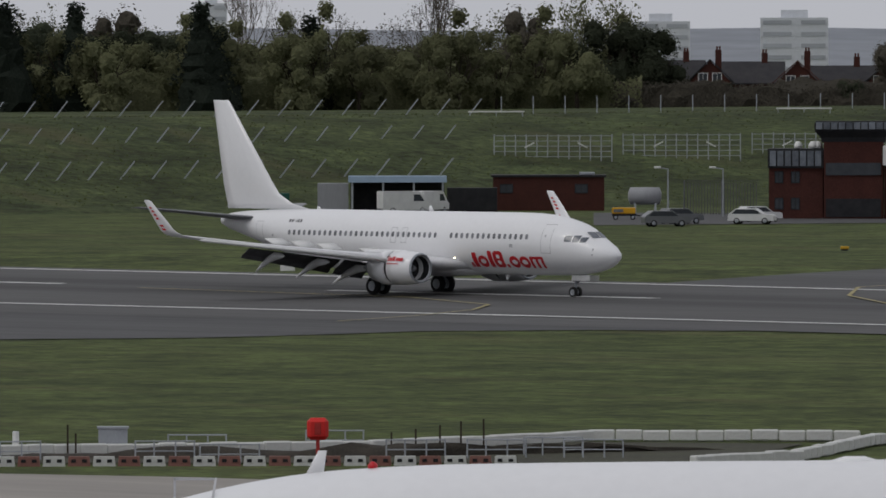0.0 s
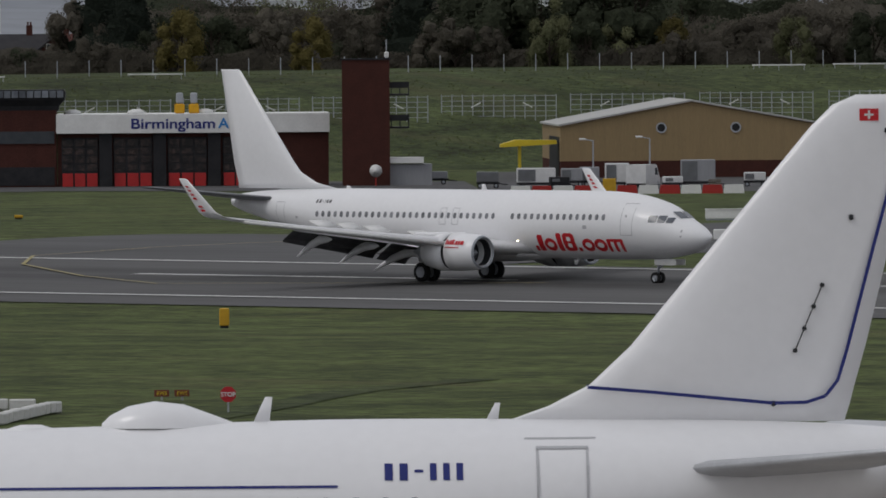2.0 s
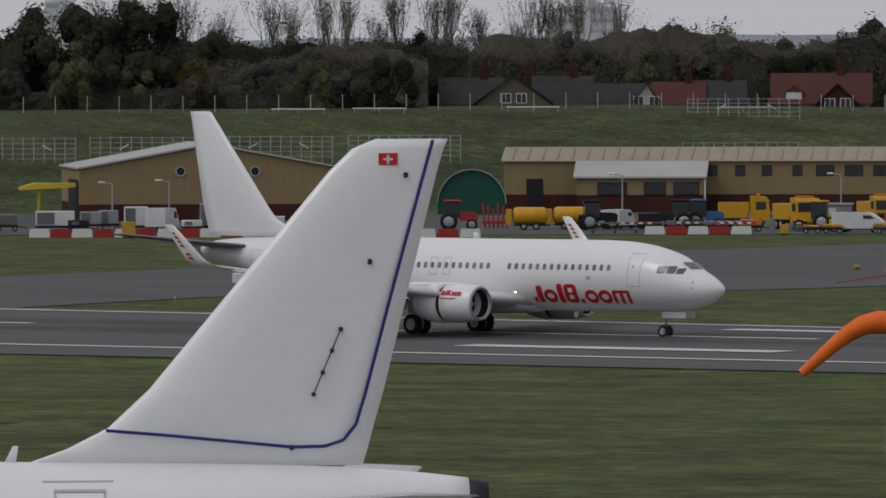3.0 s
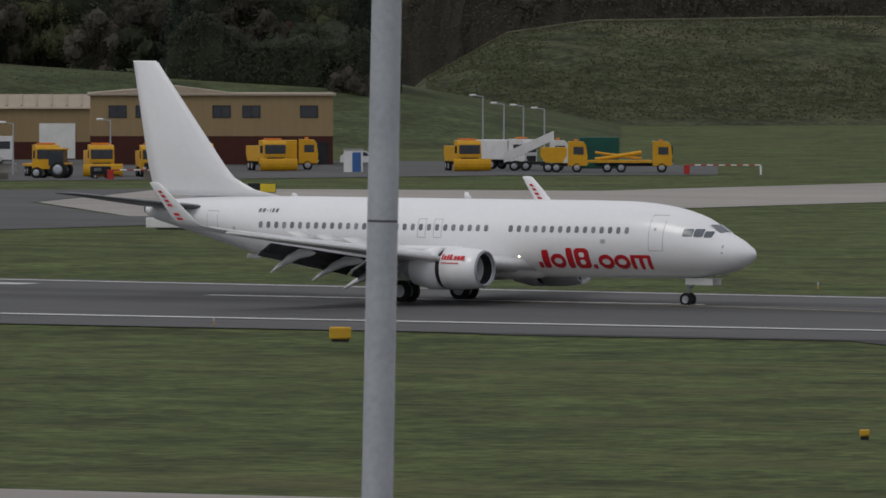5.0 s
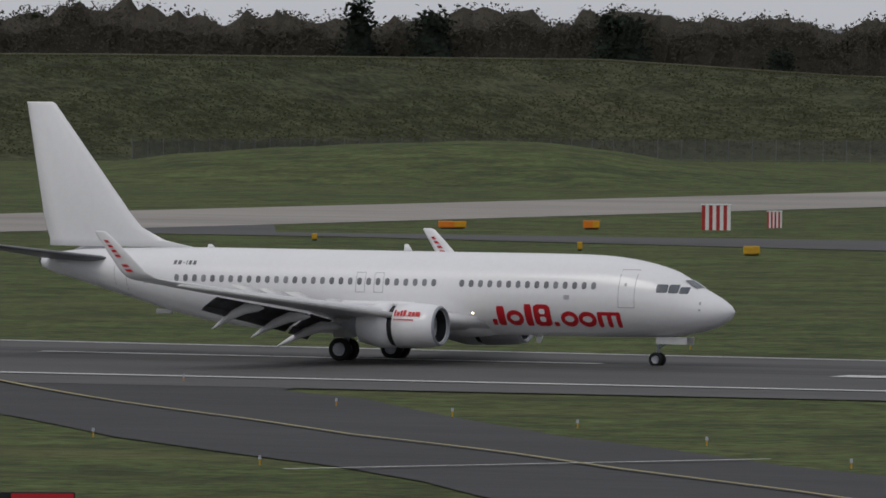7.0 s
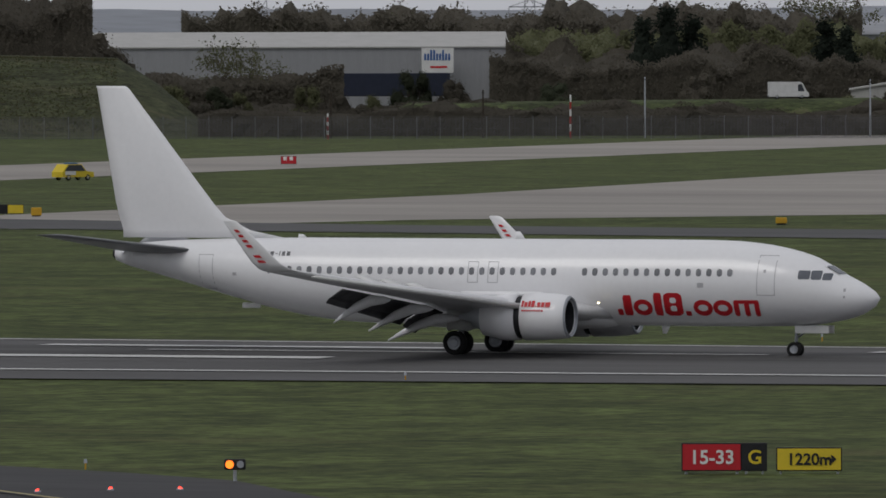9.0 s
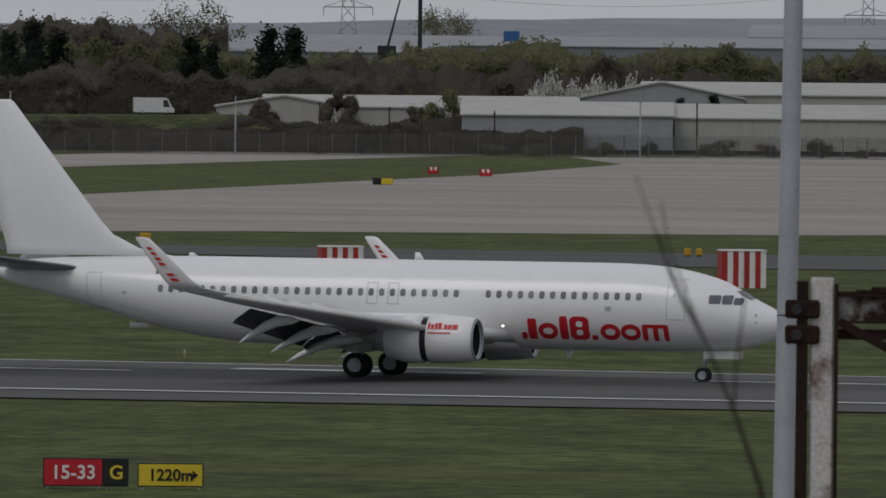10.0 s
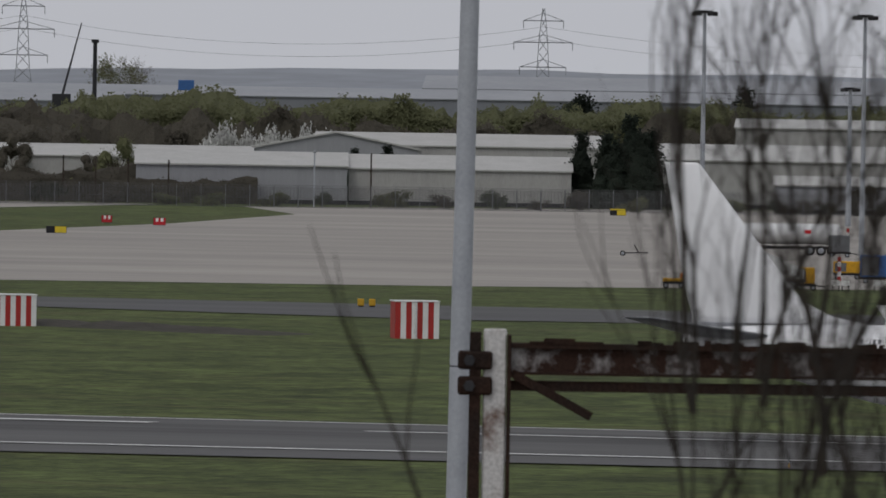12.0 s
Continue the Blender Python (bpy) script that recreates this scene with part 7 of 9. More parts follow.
KINDS = {
    "olive": [leafy_tree(1, 11, 9.5, LEAF_OLIVE, 2300, "broad tree in fresh olive-green leaf"), leafy_tree(2, 10, 8.5, LEAF_OLIVE, 2100, "rounded tree in fresh olive-green leaf"), leafy_tree(3, 12, 8, LEAF_OLIVE, 2200, "tall tree in fresh olive-green leaf")],
    "dark": [leafy_tree(4, 11, 9, LEAF_DARK, 2300, "dense dark green leafy tree"), leafy_tree(5, 9, 9, LEAF_DARK, 2000, "dense dark green leafy tree"), leafy_tree(14, 12, 10, LEAF_DARK, 2400, "broad dark evergreen leafy tree")],
    "brown": [leafy_tree(6, 11, 9, LEAF_BROWN, 1500, "brown tree just coming into bud", 0.24), leafy_tree(7, 12, 8.5, LEAF_BROWN, 1500, "brown tree just coming into bud", 0.24), leafy_tree(15, 10, 9, LEAF_BROWN, 1400, "brown tree just coming into bud", 0.24)],
    "gold": [leafy_tree(8, 9, 7, LEAF_GOLD, 1500, "tree with golden spring leaves")],
    "bare": [bare_tree(9, 13, "bare brown spreading tree"), bare_tree(10, 12, "bare tree with fine twigs"), bare_tree(11, 14, "bare tree in early bud", False, LEAF_OLIVE)],
    "poplar": [bare_tree(12, 15, "slim upright poplar, nearly bare", True), bare_tree(13, 14, "slim upright poplar, nearly bare", True)],
    "conifer": [conifer(20, 14, 10, "tall dark conifer with dense needles"), conifer(21, 13, 12, "broad dark conifer with dense needles"), conifer(22, 12, 7.5, "slim dark conifer with dense needles")],
    "bush": [bush(30, 3.6, 6, LEAF_BROWN, "brown leafless scrubby bush"), bush(31, 3.2, 5.5, LEAF_OLIVE, "green bush coming into leaf"), bush(32, 4, 6, LEAF_DARK, "dark green scrubby bush")],
    "blossom": [bush(33, 2.6, 4.5, BLOSSOM, "bush white with blossom", 1500, "blossom_bush")],
}
plant_rng = random.Random(7)
USED = set()


def plant(kind, bearing, distance, z=0.0, size=1.0, stretch=1.0):
    """Sets a tree of some kind; the first of each kind is itself moved into place."""
    pick = plant_rng.randrange(len(KINDS[kind]))
    ob = KINDS[kind][pick]
    m = site(bearing, distance, z - 0.1, plant_rng.uniform(0, 360))
    if (kind, pick) not in USED:
        USED.add((kind, pick))
        ob.matrix_basis = m
    else:
        ob = copy_thing(ob, m)
    ob.scale = (size, size, size * stretch)
    return ob


def belt(b0, b1, d0, d1, z, step, mix, lo, hi, jitter=0.5):
    """A belt of trees between two bearings, every step degrees."""
    names = [k for k, w in mix for _ in range(w)]
    b = b0
    while b < b1:
        plant(plant_rng.choice(names), b + plant_rng.uniform(-jitter, jitter) * step, plant_rng.uniform(d0, d1), z, plant_rng.uniform(lo, hi), plant_rng.uniform(0.9, 1.12))
        b += step


# along the top of the embankment, west to east
belt(-51.5, -46.1, 1142, 1155, 9.2, 0.27, (("olive", 9), ("brown", 1)), 0.85, 1.1)
belt(-51.5, -46.1, 1165, 1185, 9.2, 0.36, (("olive", 5), ("brown", 2), ("bare", 3)), 0.95, 1.2)
belt(-51.0, -46.8, 1195, 1230, 9.2, 0.5, (("bare", 4), ("poplar", 1)), 0.95, 1.15)
for b, d, s in ((-49.5, 1146, 0.95), (-48.72, 1138, 0.95), (-48.62, 1150, 0.8), (-48.05, 1150, 0.85), (-49.95, 1142, 1.05)):
    plant("conifer", b, d, 9.2, s)
for b, s in ((-46.2, 1.0), (-46.05, 1.05), (-46.4, 0.85), (-45.95, 0.9), (-49.8, 1.1), (-49.25, 1.0), (-48.95, 1.0), (-50.2, 1.1), (-41.8, 1.3), (-41.55, 1.25), (-41.25, 1.35), (-41.0, 1.3), (-42.05, 1.1)):
    plant("dark", b, 1160, 9.2, s)
belt(-46.0, -44.3, 1150, 1165, 8.6, 0.3, (("dark", 2), ("brown", 3), ("bush", 3)), 0.32, 0.5)
for b, s in ((-44.2, 1.2), (-44.05, 1.1), (-42.3, 1.15), (-41.4, 0.9)):
    plant("conifer", b, 1165 + plant_rng.uniform(-8, 8), 9.3, s, 0.95)
belt(-44.3, -39.3, 1146, 1158, 9.6, 0.25, (("brown", 5), ("dark", 3), ("olive", 1), ("gold", 1)), 0.55, 0.78)
belt(-44.3, -39.3, 1170, 1190, 9.6, 0.3, (("brown", 5), ("dark", 3), ("bare", 2)), 0.7, 0.95)
for b in (-43.6, -43.45, -43.0, -42.75):
    plant("bare", b, 1200, 9.6, 1.05)
plant("gold", -43.75, 1140, 9.6, 0.9)
plant("gold", -42.95, 1140, 9.6, 0.8)
belt(-41.3, -38.0, 1320, 1380, 9, 0.17, (("poplar", 1),), 0.8, 1.12, 0.4)
plant("dark", -39.25, 1210, 9.6, 0.85)
plant("conifer", -39.3, 1205, 9.6, 0.9)
belt(-39.2, -33.4, 1222, 1250, 9.0, 0.24, (("brown", 5), ("olive", 2), ("dark", 2), ("bare", 2)), 0.75, 1.0)
belt(-39.2, -33.4, 1270, 1330, 9.0, 0.3, (("bare", 3), ("brown", 4)), 1.0, 1.25)
plant("dark", -37.0, 1215, 9.3, 0.82)
plant("dark", -36.85, 1218, 9.3, 0.75)
plant("gold", -36.0, 1222, 9.3, 1.0)
belt(-35.0, -33.3, 1185, 1215, 6.5, 0.2, (("dark", 4), ("brown", 5), ("conifer", 1)), 0.75, 1.0)
belt(-34.4, -33.3, 1150, 1175, 3.0, 0.2, (("brown", 5), ("dark", 3), ("bush", 3)), 0.6, 0.9)
belt(-34.2, -33.25, 1245, 1300, 1.0, 0.2, (("brown", 3), ("bare", 3), ("dark", 2)), 1.1, 1.5)
# behind the berm
belt(-33.0, -21.0, 1640, 1690, 0, 0.5, (("brown", 6), ("bare", 3), ("dark", 1)), 1.35, 1.75)
belt(-33.0, -27.5, 1600, 1640, 2.0, 0.6, (("brown", 6), ("dark", 3)), 1.6, 1.95)
belt(-33.0, -22.0, 1720, 1760, 0, 0.8, (("bare", 3), ("brown", 3)), 1.5, 1.9)
for b, s in ((-26.5, 1.7), (-26.05, 1.75), (-24.95, 1.85), (-24.85, 1.7), (-23.9, 1.3)):
    plant("conifer", b, 1600, 0, s * 1.05)
# right of the berm, behind the perimeter fence
belt(-22.2, -19.9, 1560, 1600, 0, 0.25, (("brown", 4), ("olive", 3), ("dark", 2)), 0.5, 0.85)
belt(-21.4, -14.8, 1480, 1520, 0, 0.2, (("bush", 1),), 0.7, 1.3)
belt(-19.9, -16.0, 1575, 1640, 0, 0.35, (("brown", 4), ("olive", 2), ("dark", 2), ("bush", 3)), 0.55, 0.85)
belt(-19.6, -10.0, 1850, 1960, 0, 0.45, (("dark", 2), ("brown", 5), ("olive", 4)), 0.9, 1.25)
belt(-19.6, -10.0, 1740, 1800, 0, 0.5, (("dark", 2), ("brown", 3), ("olive", 4)), 0.8, 1.1)
belt(-21.5, -17.5, 2020, 2120, 0, 0.5, (("bare", 3), ("brown", 4), ("dark", 2)), 1.6, 2.0)
for b, d, s in ((-18.6, 1760, 1.5), (-18.45, 1765, 1.6), (-18.75, 1770, 1.35), (-17.62, 1765, 1.55), (-17.5, 1760, 1.45), (-17.15, 1760, 1.7), (-17.0, 1755, 1.7), (-13.05, 1500, 1.0), (-12.9, 1505, 1.05), (-12.77, 1500, 1.05), (-13.2, 1508, 0.85), (-12.98, 1495, 0.9), (-12.83, 1495, 0.95),
                (-12.2, 2000, 1.5), (-12.35, 2000, 1.4), (-13.2, 2000, 1.5), (-14.6, 1545, 0.62), (-14.4, 1545, 0.66), (-15.2, 1990, 1.2)):
    plant("conifer", b, d, 0, s)
for b, s in ((-13.25, 1.5), (-13.4, 1.4), (-13.05, 1.5), (-13.6, 1.2), (-15.15, 1.3)):
    plant("dark", b, 1960, 0, s)
for k in range(9):
    plant("blossom", -15.55 + k * 0.095, 1722 + (k * 7) % 11, 0, 1.25 + 0.12 * (k % 3), 3.1 + 0.2 * (k % 4))
belt(-16.8, -10.0, 1452, 1468, 0, 0.34, (("bush", 1),), 0.5, 1.0)
belt(-11.8, -10.0, 1440, 1470, 0, 0.16, (("bush", 2), ("olive", 2), ("brown", 2)), 0.4, 0.7)
plant("bare", -16.0, 2500, 12, 1.6)
plant("bare", -16.1, 2400, 12, 1.4)
plant("bare", -17.6, 2300, 8, 1.8)


def wood(name, b0, b1, d0, d1, z, low, high, count, material, label, seed, size=0.55):
    """Far woodland as one mass: a dense uneven canopy whose top and front are covered with leaf clumps."""
    rng = np.random.default_rng(seed)
    count, size = int(count * 1.9), size * 0.45

    def top(b, d):
        m = d / 57.3
        wave = noise.noise((b * m / 16 + seed, d / 22, 0)) * 0.75 + noise.noise((b * m / 5.0, d / 6, seed)) * 0.42 + noise.noise((b * m / 1.8, d / 3, seed + 5)) * 0.16
        return low + (high - low) * min(1.25, max(-0.1, 0.5 + wave))
    lines_deep = [d0, d0 + 0.6, d0 + 1.6] + [d0 + 1.6 + (d1 - d0 - 1.6) * k / 5 for k in range(1, 6)]
    b = rng.uniform(b0, b1, count)
    d = np.array(lines_deep)[2 + (6 * rng.uniform(0, 1, count) ** 1.5).astype(int)]
    tops = np.array([top(x, y) for x, y in zip(b, d)])
    front = rng.uniform(0, 1, count) < 0.45
    d = np.where(front, d0 + rng.uniform(-1.5, 2.5, count), d)
    up = np.where(front, rng.uniform(0.02, 0.95, count), 0.74 + 0.19 * rng.uniform(0, 1, count))
    d = d + rng.uniform(-1, 1, count)
    pts = np.stack([d * np.sin(np.radians(b)), d * np.cos(np.radians(b)), z + tops * up], 1)
    cols = max(8, int((b1 - b0) * d0 / 57.3 / 1.7))
    verts, faces = [], []
    for r, dist in enumerate(lines_deep):
        for k in range(cols + 1):
            q = b0 + (b1 - b0) * k / cols
            h = top(q, dist) * (0.02, 0.55, 0.86, 0.9, 0.9, 0.9, 0.9, 0.9)[r] * (1 + 0.1 * noise.noise((q * 40, dist, seed)))
            dd = dist + noise.noise((q * dist / 57.3 / 3, r, seed)) * (1.6 if r < 3 else 0.4)
            verts.append((dd * math.sin(radians(q)), dd * math.cos(radians(q)), z + h))
    w = cols + 1
    for r in range(len(lines_deep) - 1):
        faces += [[r * w + k, r * w + k + 1, (r + 1) * w + k + 1, (r + 1) * w + k] for k in range(cols)]
    toward = np.stack([-np.sin(np.radians(b)), -np.cos(np.radians(b)), np.full(count, 0.45)], 1)
    ways = np.where(front[:, None], toward, toward * (0.6, 0.6, 2.0))
    ob = new(name, mesh_cards(name, pts, rng, size, material, core=(verts, faces), out=ways))
    return tagged(ob, label, "woodland", kind="stuff")


wood("far_wood", -52, -46.0, 1168, 1200, 8.8, 6, 11.5, 26000, LEAF_OLIVE, "hazy mass of olive-green woodland above the bank", 1, 0.5)
wood("far_wood", -52, -46.0, 1150, 1166, 8.6, 3, 7.5, 12000, LEAF_OLIVE, "olive undergrowth along the top of the bank", 22, 0.42)
wood("far_wood", -46.2, -39.25, 1150, 1166, 8.6, 2.5, 6, 13000, LEAF_BROWN, "brown undergrowth along the top of the bank", 2, 0.42)
wood("far_wood", -44.4, -39.25, 1178, 1200, 8.8, 6, 11, 26000, LEAF_BROWN, "mass of brown budding woodland above the bank", 3, 0.48)
wood("far_wood", -44.4, -39.0, 1202, 1217, 8.8, 8, 13, 12000, LEAF_DARK, "mass of dark evergreen woodland above the bank", 4, 0.5)
wood("far_wood", -36.5, -33.3, 1228, 1268, 8.6, 8, 16, 14000, LEAF_DARK, "dark woodland behind the houses", 25, 0.5)
wood("far_wood", -39.3, -36.3, 1225, 1265, 8.6, 7, 14, 13000, LEAF_BROWN, "mass of brown budding woodland behind houses", 5, 0.5)
wood("far_wood", -34.6, -33.15, 1160, 1230, 2.5, 7, 14, 9000, LEAF_DARK, "dark woodland at the end of the bank", 6, 0.5)
wood("far_wood", -33.4, -22.15, 1605, 1675, 0, 20, 27.5, 60000, LEAF_BROWN, "long brown leafless woodland behind the berm", 27, 0.65)
wood("far_wood", -22.3, -20.6, 1640, 1680, 0, 7, 11, 9000, LEAF_BROWN, "brown leafless trees before the distribution warehouse", 18, 0.7)
wood("far_wood", -33.4, -22.15, 1690, 1720, 0, 15, 21, 40000, LEAF_OLIVE, "dense olive woodland behind the berm", 17, 1.3)
wood("far_wood", -22.3, -19.6, 1565, 1620, 0, 2, 6, 11000, LEAF_BROWN, "brown thicket beyond the fence", 8, 0.5)
wood("far_wood", -21.5, -15.2, 1478, 1500, 0, 2, 5, 16000, LEAF_BROWN, "brown scrub along the fence", 9, 0.4)
wood("far_wood", -19.6, -9.8, 1830, 1990, 0, 12, 20, 90000, LEAF_OLIVE, "broad olive-green woodland beyond the warehouses", 10, 0.75)
wood("far_wood", -19.6, -9.8, 1790, 1815, 0, 4, 17, 30000, LEAF_BROWN, "brown budding thicket before the olive woodland", 19, 0.7)
wood("far_wood", -21.6, -17.4, 2020, 2140, 0, 17, 27, 20000, LEAF_BROWN, "brown woodland far beyond the fence", 11, 0.85)
wood("far_wood", -19.7, -16.3, 1700, 1780, 0, 7, 16, 18000, LEAF_BROWN, "brown mixed woodland beyond the fence", 12, 0.6)
wood("far_wood", -20.5, -15.0, 1505, 1527, 0, 1.5, 6.5, 16000, LEAF_BROWN, "brown leafless scrub before the car park", 28, 0.4)
wood("far_wood", -19.2, -15.2, 1500, 1506, 0, 0.5, 4.5, 6000, LEAF_OLIVE, "green scrub coming into leaf along the fence", 29, 0.4)
for kind, obs in KINDS.items():
    for i, ob in enumerate(obs):
        if (kind, i) not in USED:
            for o in (*ob.children_recursive, ob):
                bpy.data.objects.remove(o)


def tufts(name, rows, count, v0, v1, material, size, label, seed):
    """Rough grass standing on an earth bank, as one mass."""
    rng = np.random.default_rng(seed)
    pts = []
    marks = np.array(rows)
    for b, v in zip(rng.uniform(rows[0][0], rows[-1][0], count), rng.uniform(v0, v1, count)):
        d, h, w = (np.interp(b, marks[:, 0], marks[:, q]) for q in (1, 2, 3))
        d = d + v * w
        pts.append((d * math.sin(radians(b)), d * math.cos(radians(b)), h * min(1.0, v * 1.09) + 0.1))
    ways = np.array([(-p[0] / 1400, -p[1] / 1400, 1.2) for p in pts])
    ob = new(name, mesh_cards(name, pts, rng, size, material, out=ways))
    return tagged(ob, label, "grass", kind="stuff")


BERM_ROWS = [(-33.0, 1338, 6.5, 55), (-32.5, 1342, 13.2, 60), (-32.0, 1345, 15.0, 62), (-30.5, 1352, 15.6, 64), (-28.0, 1400, 15.8, 66), (-25.0, 1480, 15.6, 66), (-23.5, 1490, 13.2, 66), (-22.0, 1490, 12.2, 60)]
TUFT_DRY = leaf_mat("dry_rough_grass", (0.115, 0.105, 0.062), (0.070, 0.068, 0.040))
TUFT_GREEN = leaf_mat("green_rough_grass", (0.066, 0.072, 0.036), (0.050, 0.056, 0.028))
tufts("rough_grass", BERM_ROWS, 30000, 0.05, 1.0, TUFT_GREEN, 0.24, "rough dark green grass on the berm", 41)
tufts("rough_grass", BERM_ROWS, 9000, 0.1, 1.0, TUFT_DRY, 0.24, "dry pale grass tufts on the berm", 42)
tufts("rough_grass", BERM_ROWS, 7000, 0.93, 1.02, TUFT_DRY, 0.28, "pale dry grass along the berm crest", 43)

BANK_ROWS = [(-52, 915, 9.3, 75), (-47, 985, 9.6, 75), (-42, 1012, 10.4, 78), (-38, 1050, 10.8, 75), (-36.4, 1062, 10.4, 70), (-35.4, 1070, 8.9, 70), (-34.4, 1080, 7.6, 70)]
TUFT_BANK = leaf_mat("bank_rough_grass", (0.082, 0.094, 0.040), (0.066, 0.078, 0.033))
tufts("rough_grass", BANK_ROWS, 22000, 0.04, 1.0, TUFT_BANK, 0.14, "rough green grass on the embankment", 44)
tufts("rough_grass", BANK_ROWS, 3500, 0.1, 1.0, TUFT_DRY, 0.14, "dry grass tufts on the embankment", 45)

# ---- posts, fences, signs and other small things ----
def bank_point(bearing, v):
    """A point on the embankment's face: v 0 at its foot, 1 at its crest."""
    rows = [(-58, 880, 8.5, 70), (-52, 915, 9.3, 75), (-47, 985, 9.6, 75), (-42, 1012, 10.4, 78), (-38, 1050, 10.8, 75), (-36.4, 1062, 10.4, 70), (-35.4, 1070, 8.9, 70)]
    for a, b in zip(rows, rows[1:]):
        if a[0] <= bearing <= b[0]:
            u = (bearing - a[0]) / (b[0] - a[0])
            d, h, w = (a[q] + (b[q] - a[q]) * u for q in (1, 2, 3))
            return d + v * w, h * min(1.0, max(0, v * 1.08))
    return rows[-1][1], 0


post_up = mesh_of("bank_post", one_box(-0.06, 0.06, -0.06, 0.06, -0.4, 2.0), STEEL)
post_lean = mesh_of("bank_post", one_box(-0.07, 0.07, -0.07, 0.07, -0.4, 2.3, pose(0, 0, 0, 0, 38, 0)), STEEL)
b = -51.4
while b < -36.2:
    leaning = b < -47.0
    d, z = bank_point(b, 1.02)
    tagged(part("bank_post", post_lean if leaning else post_up, None, m=site(b, d, z)), "leaning steel bank post" if leaning else "upright steel bank post", "post", "posts along the embankment")
    if b < -47.25:
        for v in (0.33, 0.66):
            d, z = bank_point(b, v)
            tagged(part("bank_post", post_lean, None, m=site(b + 0.05 * v, d, z - 0.1)), "leaning steel bank post", "post", "posts along the embankment")
    b += 0.197


def light_frame(m, l, h, label):
    f = thing("lattice_frame", m, label, "frame", "steel frames on the embankment")
    for k in range(5):
        part("rail", one_box(-l / 2, l / 2, -0.03, 0.03, k * h / 4 - 0.03, k * h / 4 + 0.03), STEEL, f)
    for k in range(12):
        x = -l / 2 + k * l / 11
        part("upright", one_box(x - 0.05, x + 0.05, -0.05, 0.05, -0.8, h + 0.15), STEEL, f)
    for x in (-l * 0.2, l * 0.25):
        part("loose_slat", one_box(-0.6, 0.6, -0.08, -0.04, -0.06, 0.06, pose(x, 0, h * 0.55, 0, -28 if x < 0 else 28, 0)), WHITE_DULL, f)
    return f


b = -46.55
k = 0
while b < -38.9:
    d, z = bank_point(b, 0.47)
    light_frame(site(b, d, z + 0.2, -3), 13.0, 2.3, "galvanised lattice frame standing on the grass bank")
    b += 0.795
for b, v in ((-37.30, 0.86), (-37.32, 0.42)):
    d, z = bank_point(b, v)
    light_frame(site(b, d, z), 13.5, 2.1, "galvanised lattice frame standing on the grass bank")
for b in (-46.9, -45.0, -43.9, -40.05, -39.55, -38.6, -37.3):
    d, z = bank_point(b, 0.93)
    r = thing("white_rail", site(b, d, z), "short white rail lying along the bank", "rail", "white rails on the bank")
    part("rail", one_box(-3.2, 3.2, -0.08, 0.08, 0.25, 0.4), WHITE_DULL, r)
    for x in (-3, 0, 3):
        part("leg", one_box(x - 0.05, x + 0.05, -0.05, 0.05, -0.3, 0.25), STEEL, r)


def street_lamp(m, h, label, arm=0.9):
    s = thing("street_lamp", m, label, "lamp", "yard street lamps")
    part("pole", one_rod((0, 0, 0), (0, 0, h), 0.10, 0.06, 8), STEEL, s)
    part("arm", one_rod((0, 0, h - 0.05), (-arm, -0.2, h + 0.1), 0.05), STEEL, s)
    part("head", one_box(-arm - 0.5, -arm + 0.2, -0.4, 0.05, h + 0.02, h + 0.22, None, 0.06), WHITE_DULL, s, "pale lamp head")
    return s


for b, d, h in ((-45.84, 925, 4.8), (-45.5, 925, 4.8), (-32.65, 960, 7.2), (-32.52, 960, 6.4), (-32.40, 960, 6.2), (-32.27, 960, 5.9), (-35.55, 900, 5.0), (-36.7, 930, 4.8), (-38.05, 930, 4.8), (-34.95, 930, 5.0), (-34.55, 930, 5.0), (-41.2, 915, 4.2), (-40.85, 915, 4.4)):
    street_lamp(site(b, d), h, "grey street lamp with a pale head")


FENCE_WIRE = mat("dull_fence_wire", (0.13, 0.13, 0.135), 0.6, 0.3, (0.09, 0.09, 0.092), 1.0, 0.1)


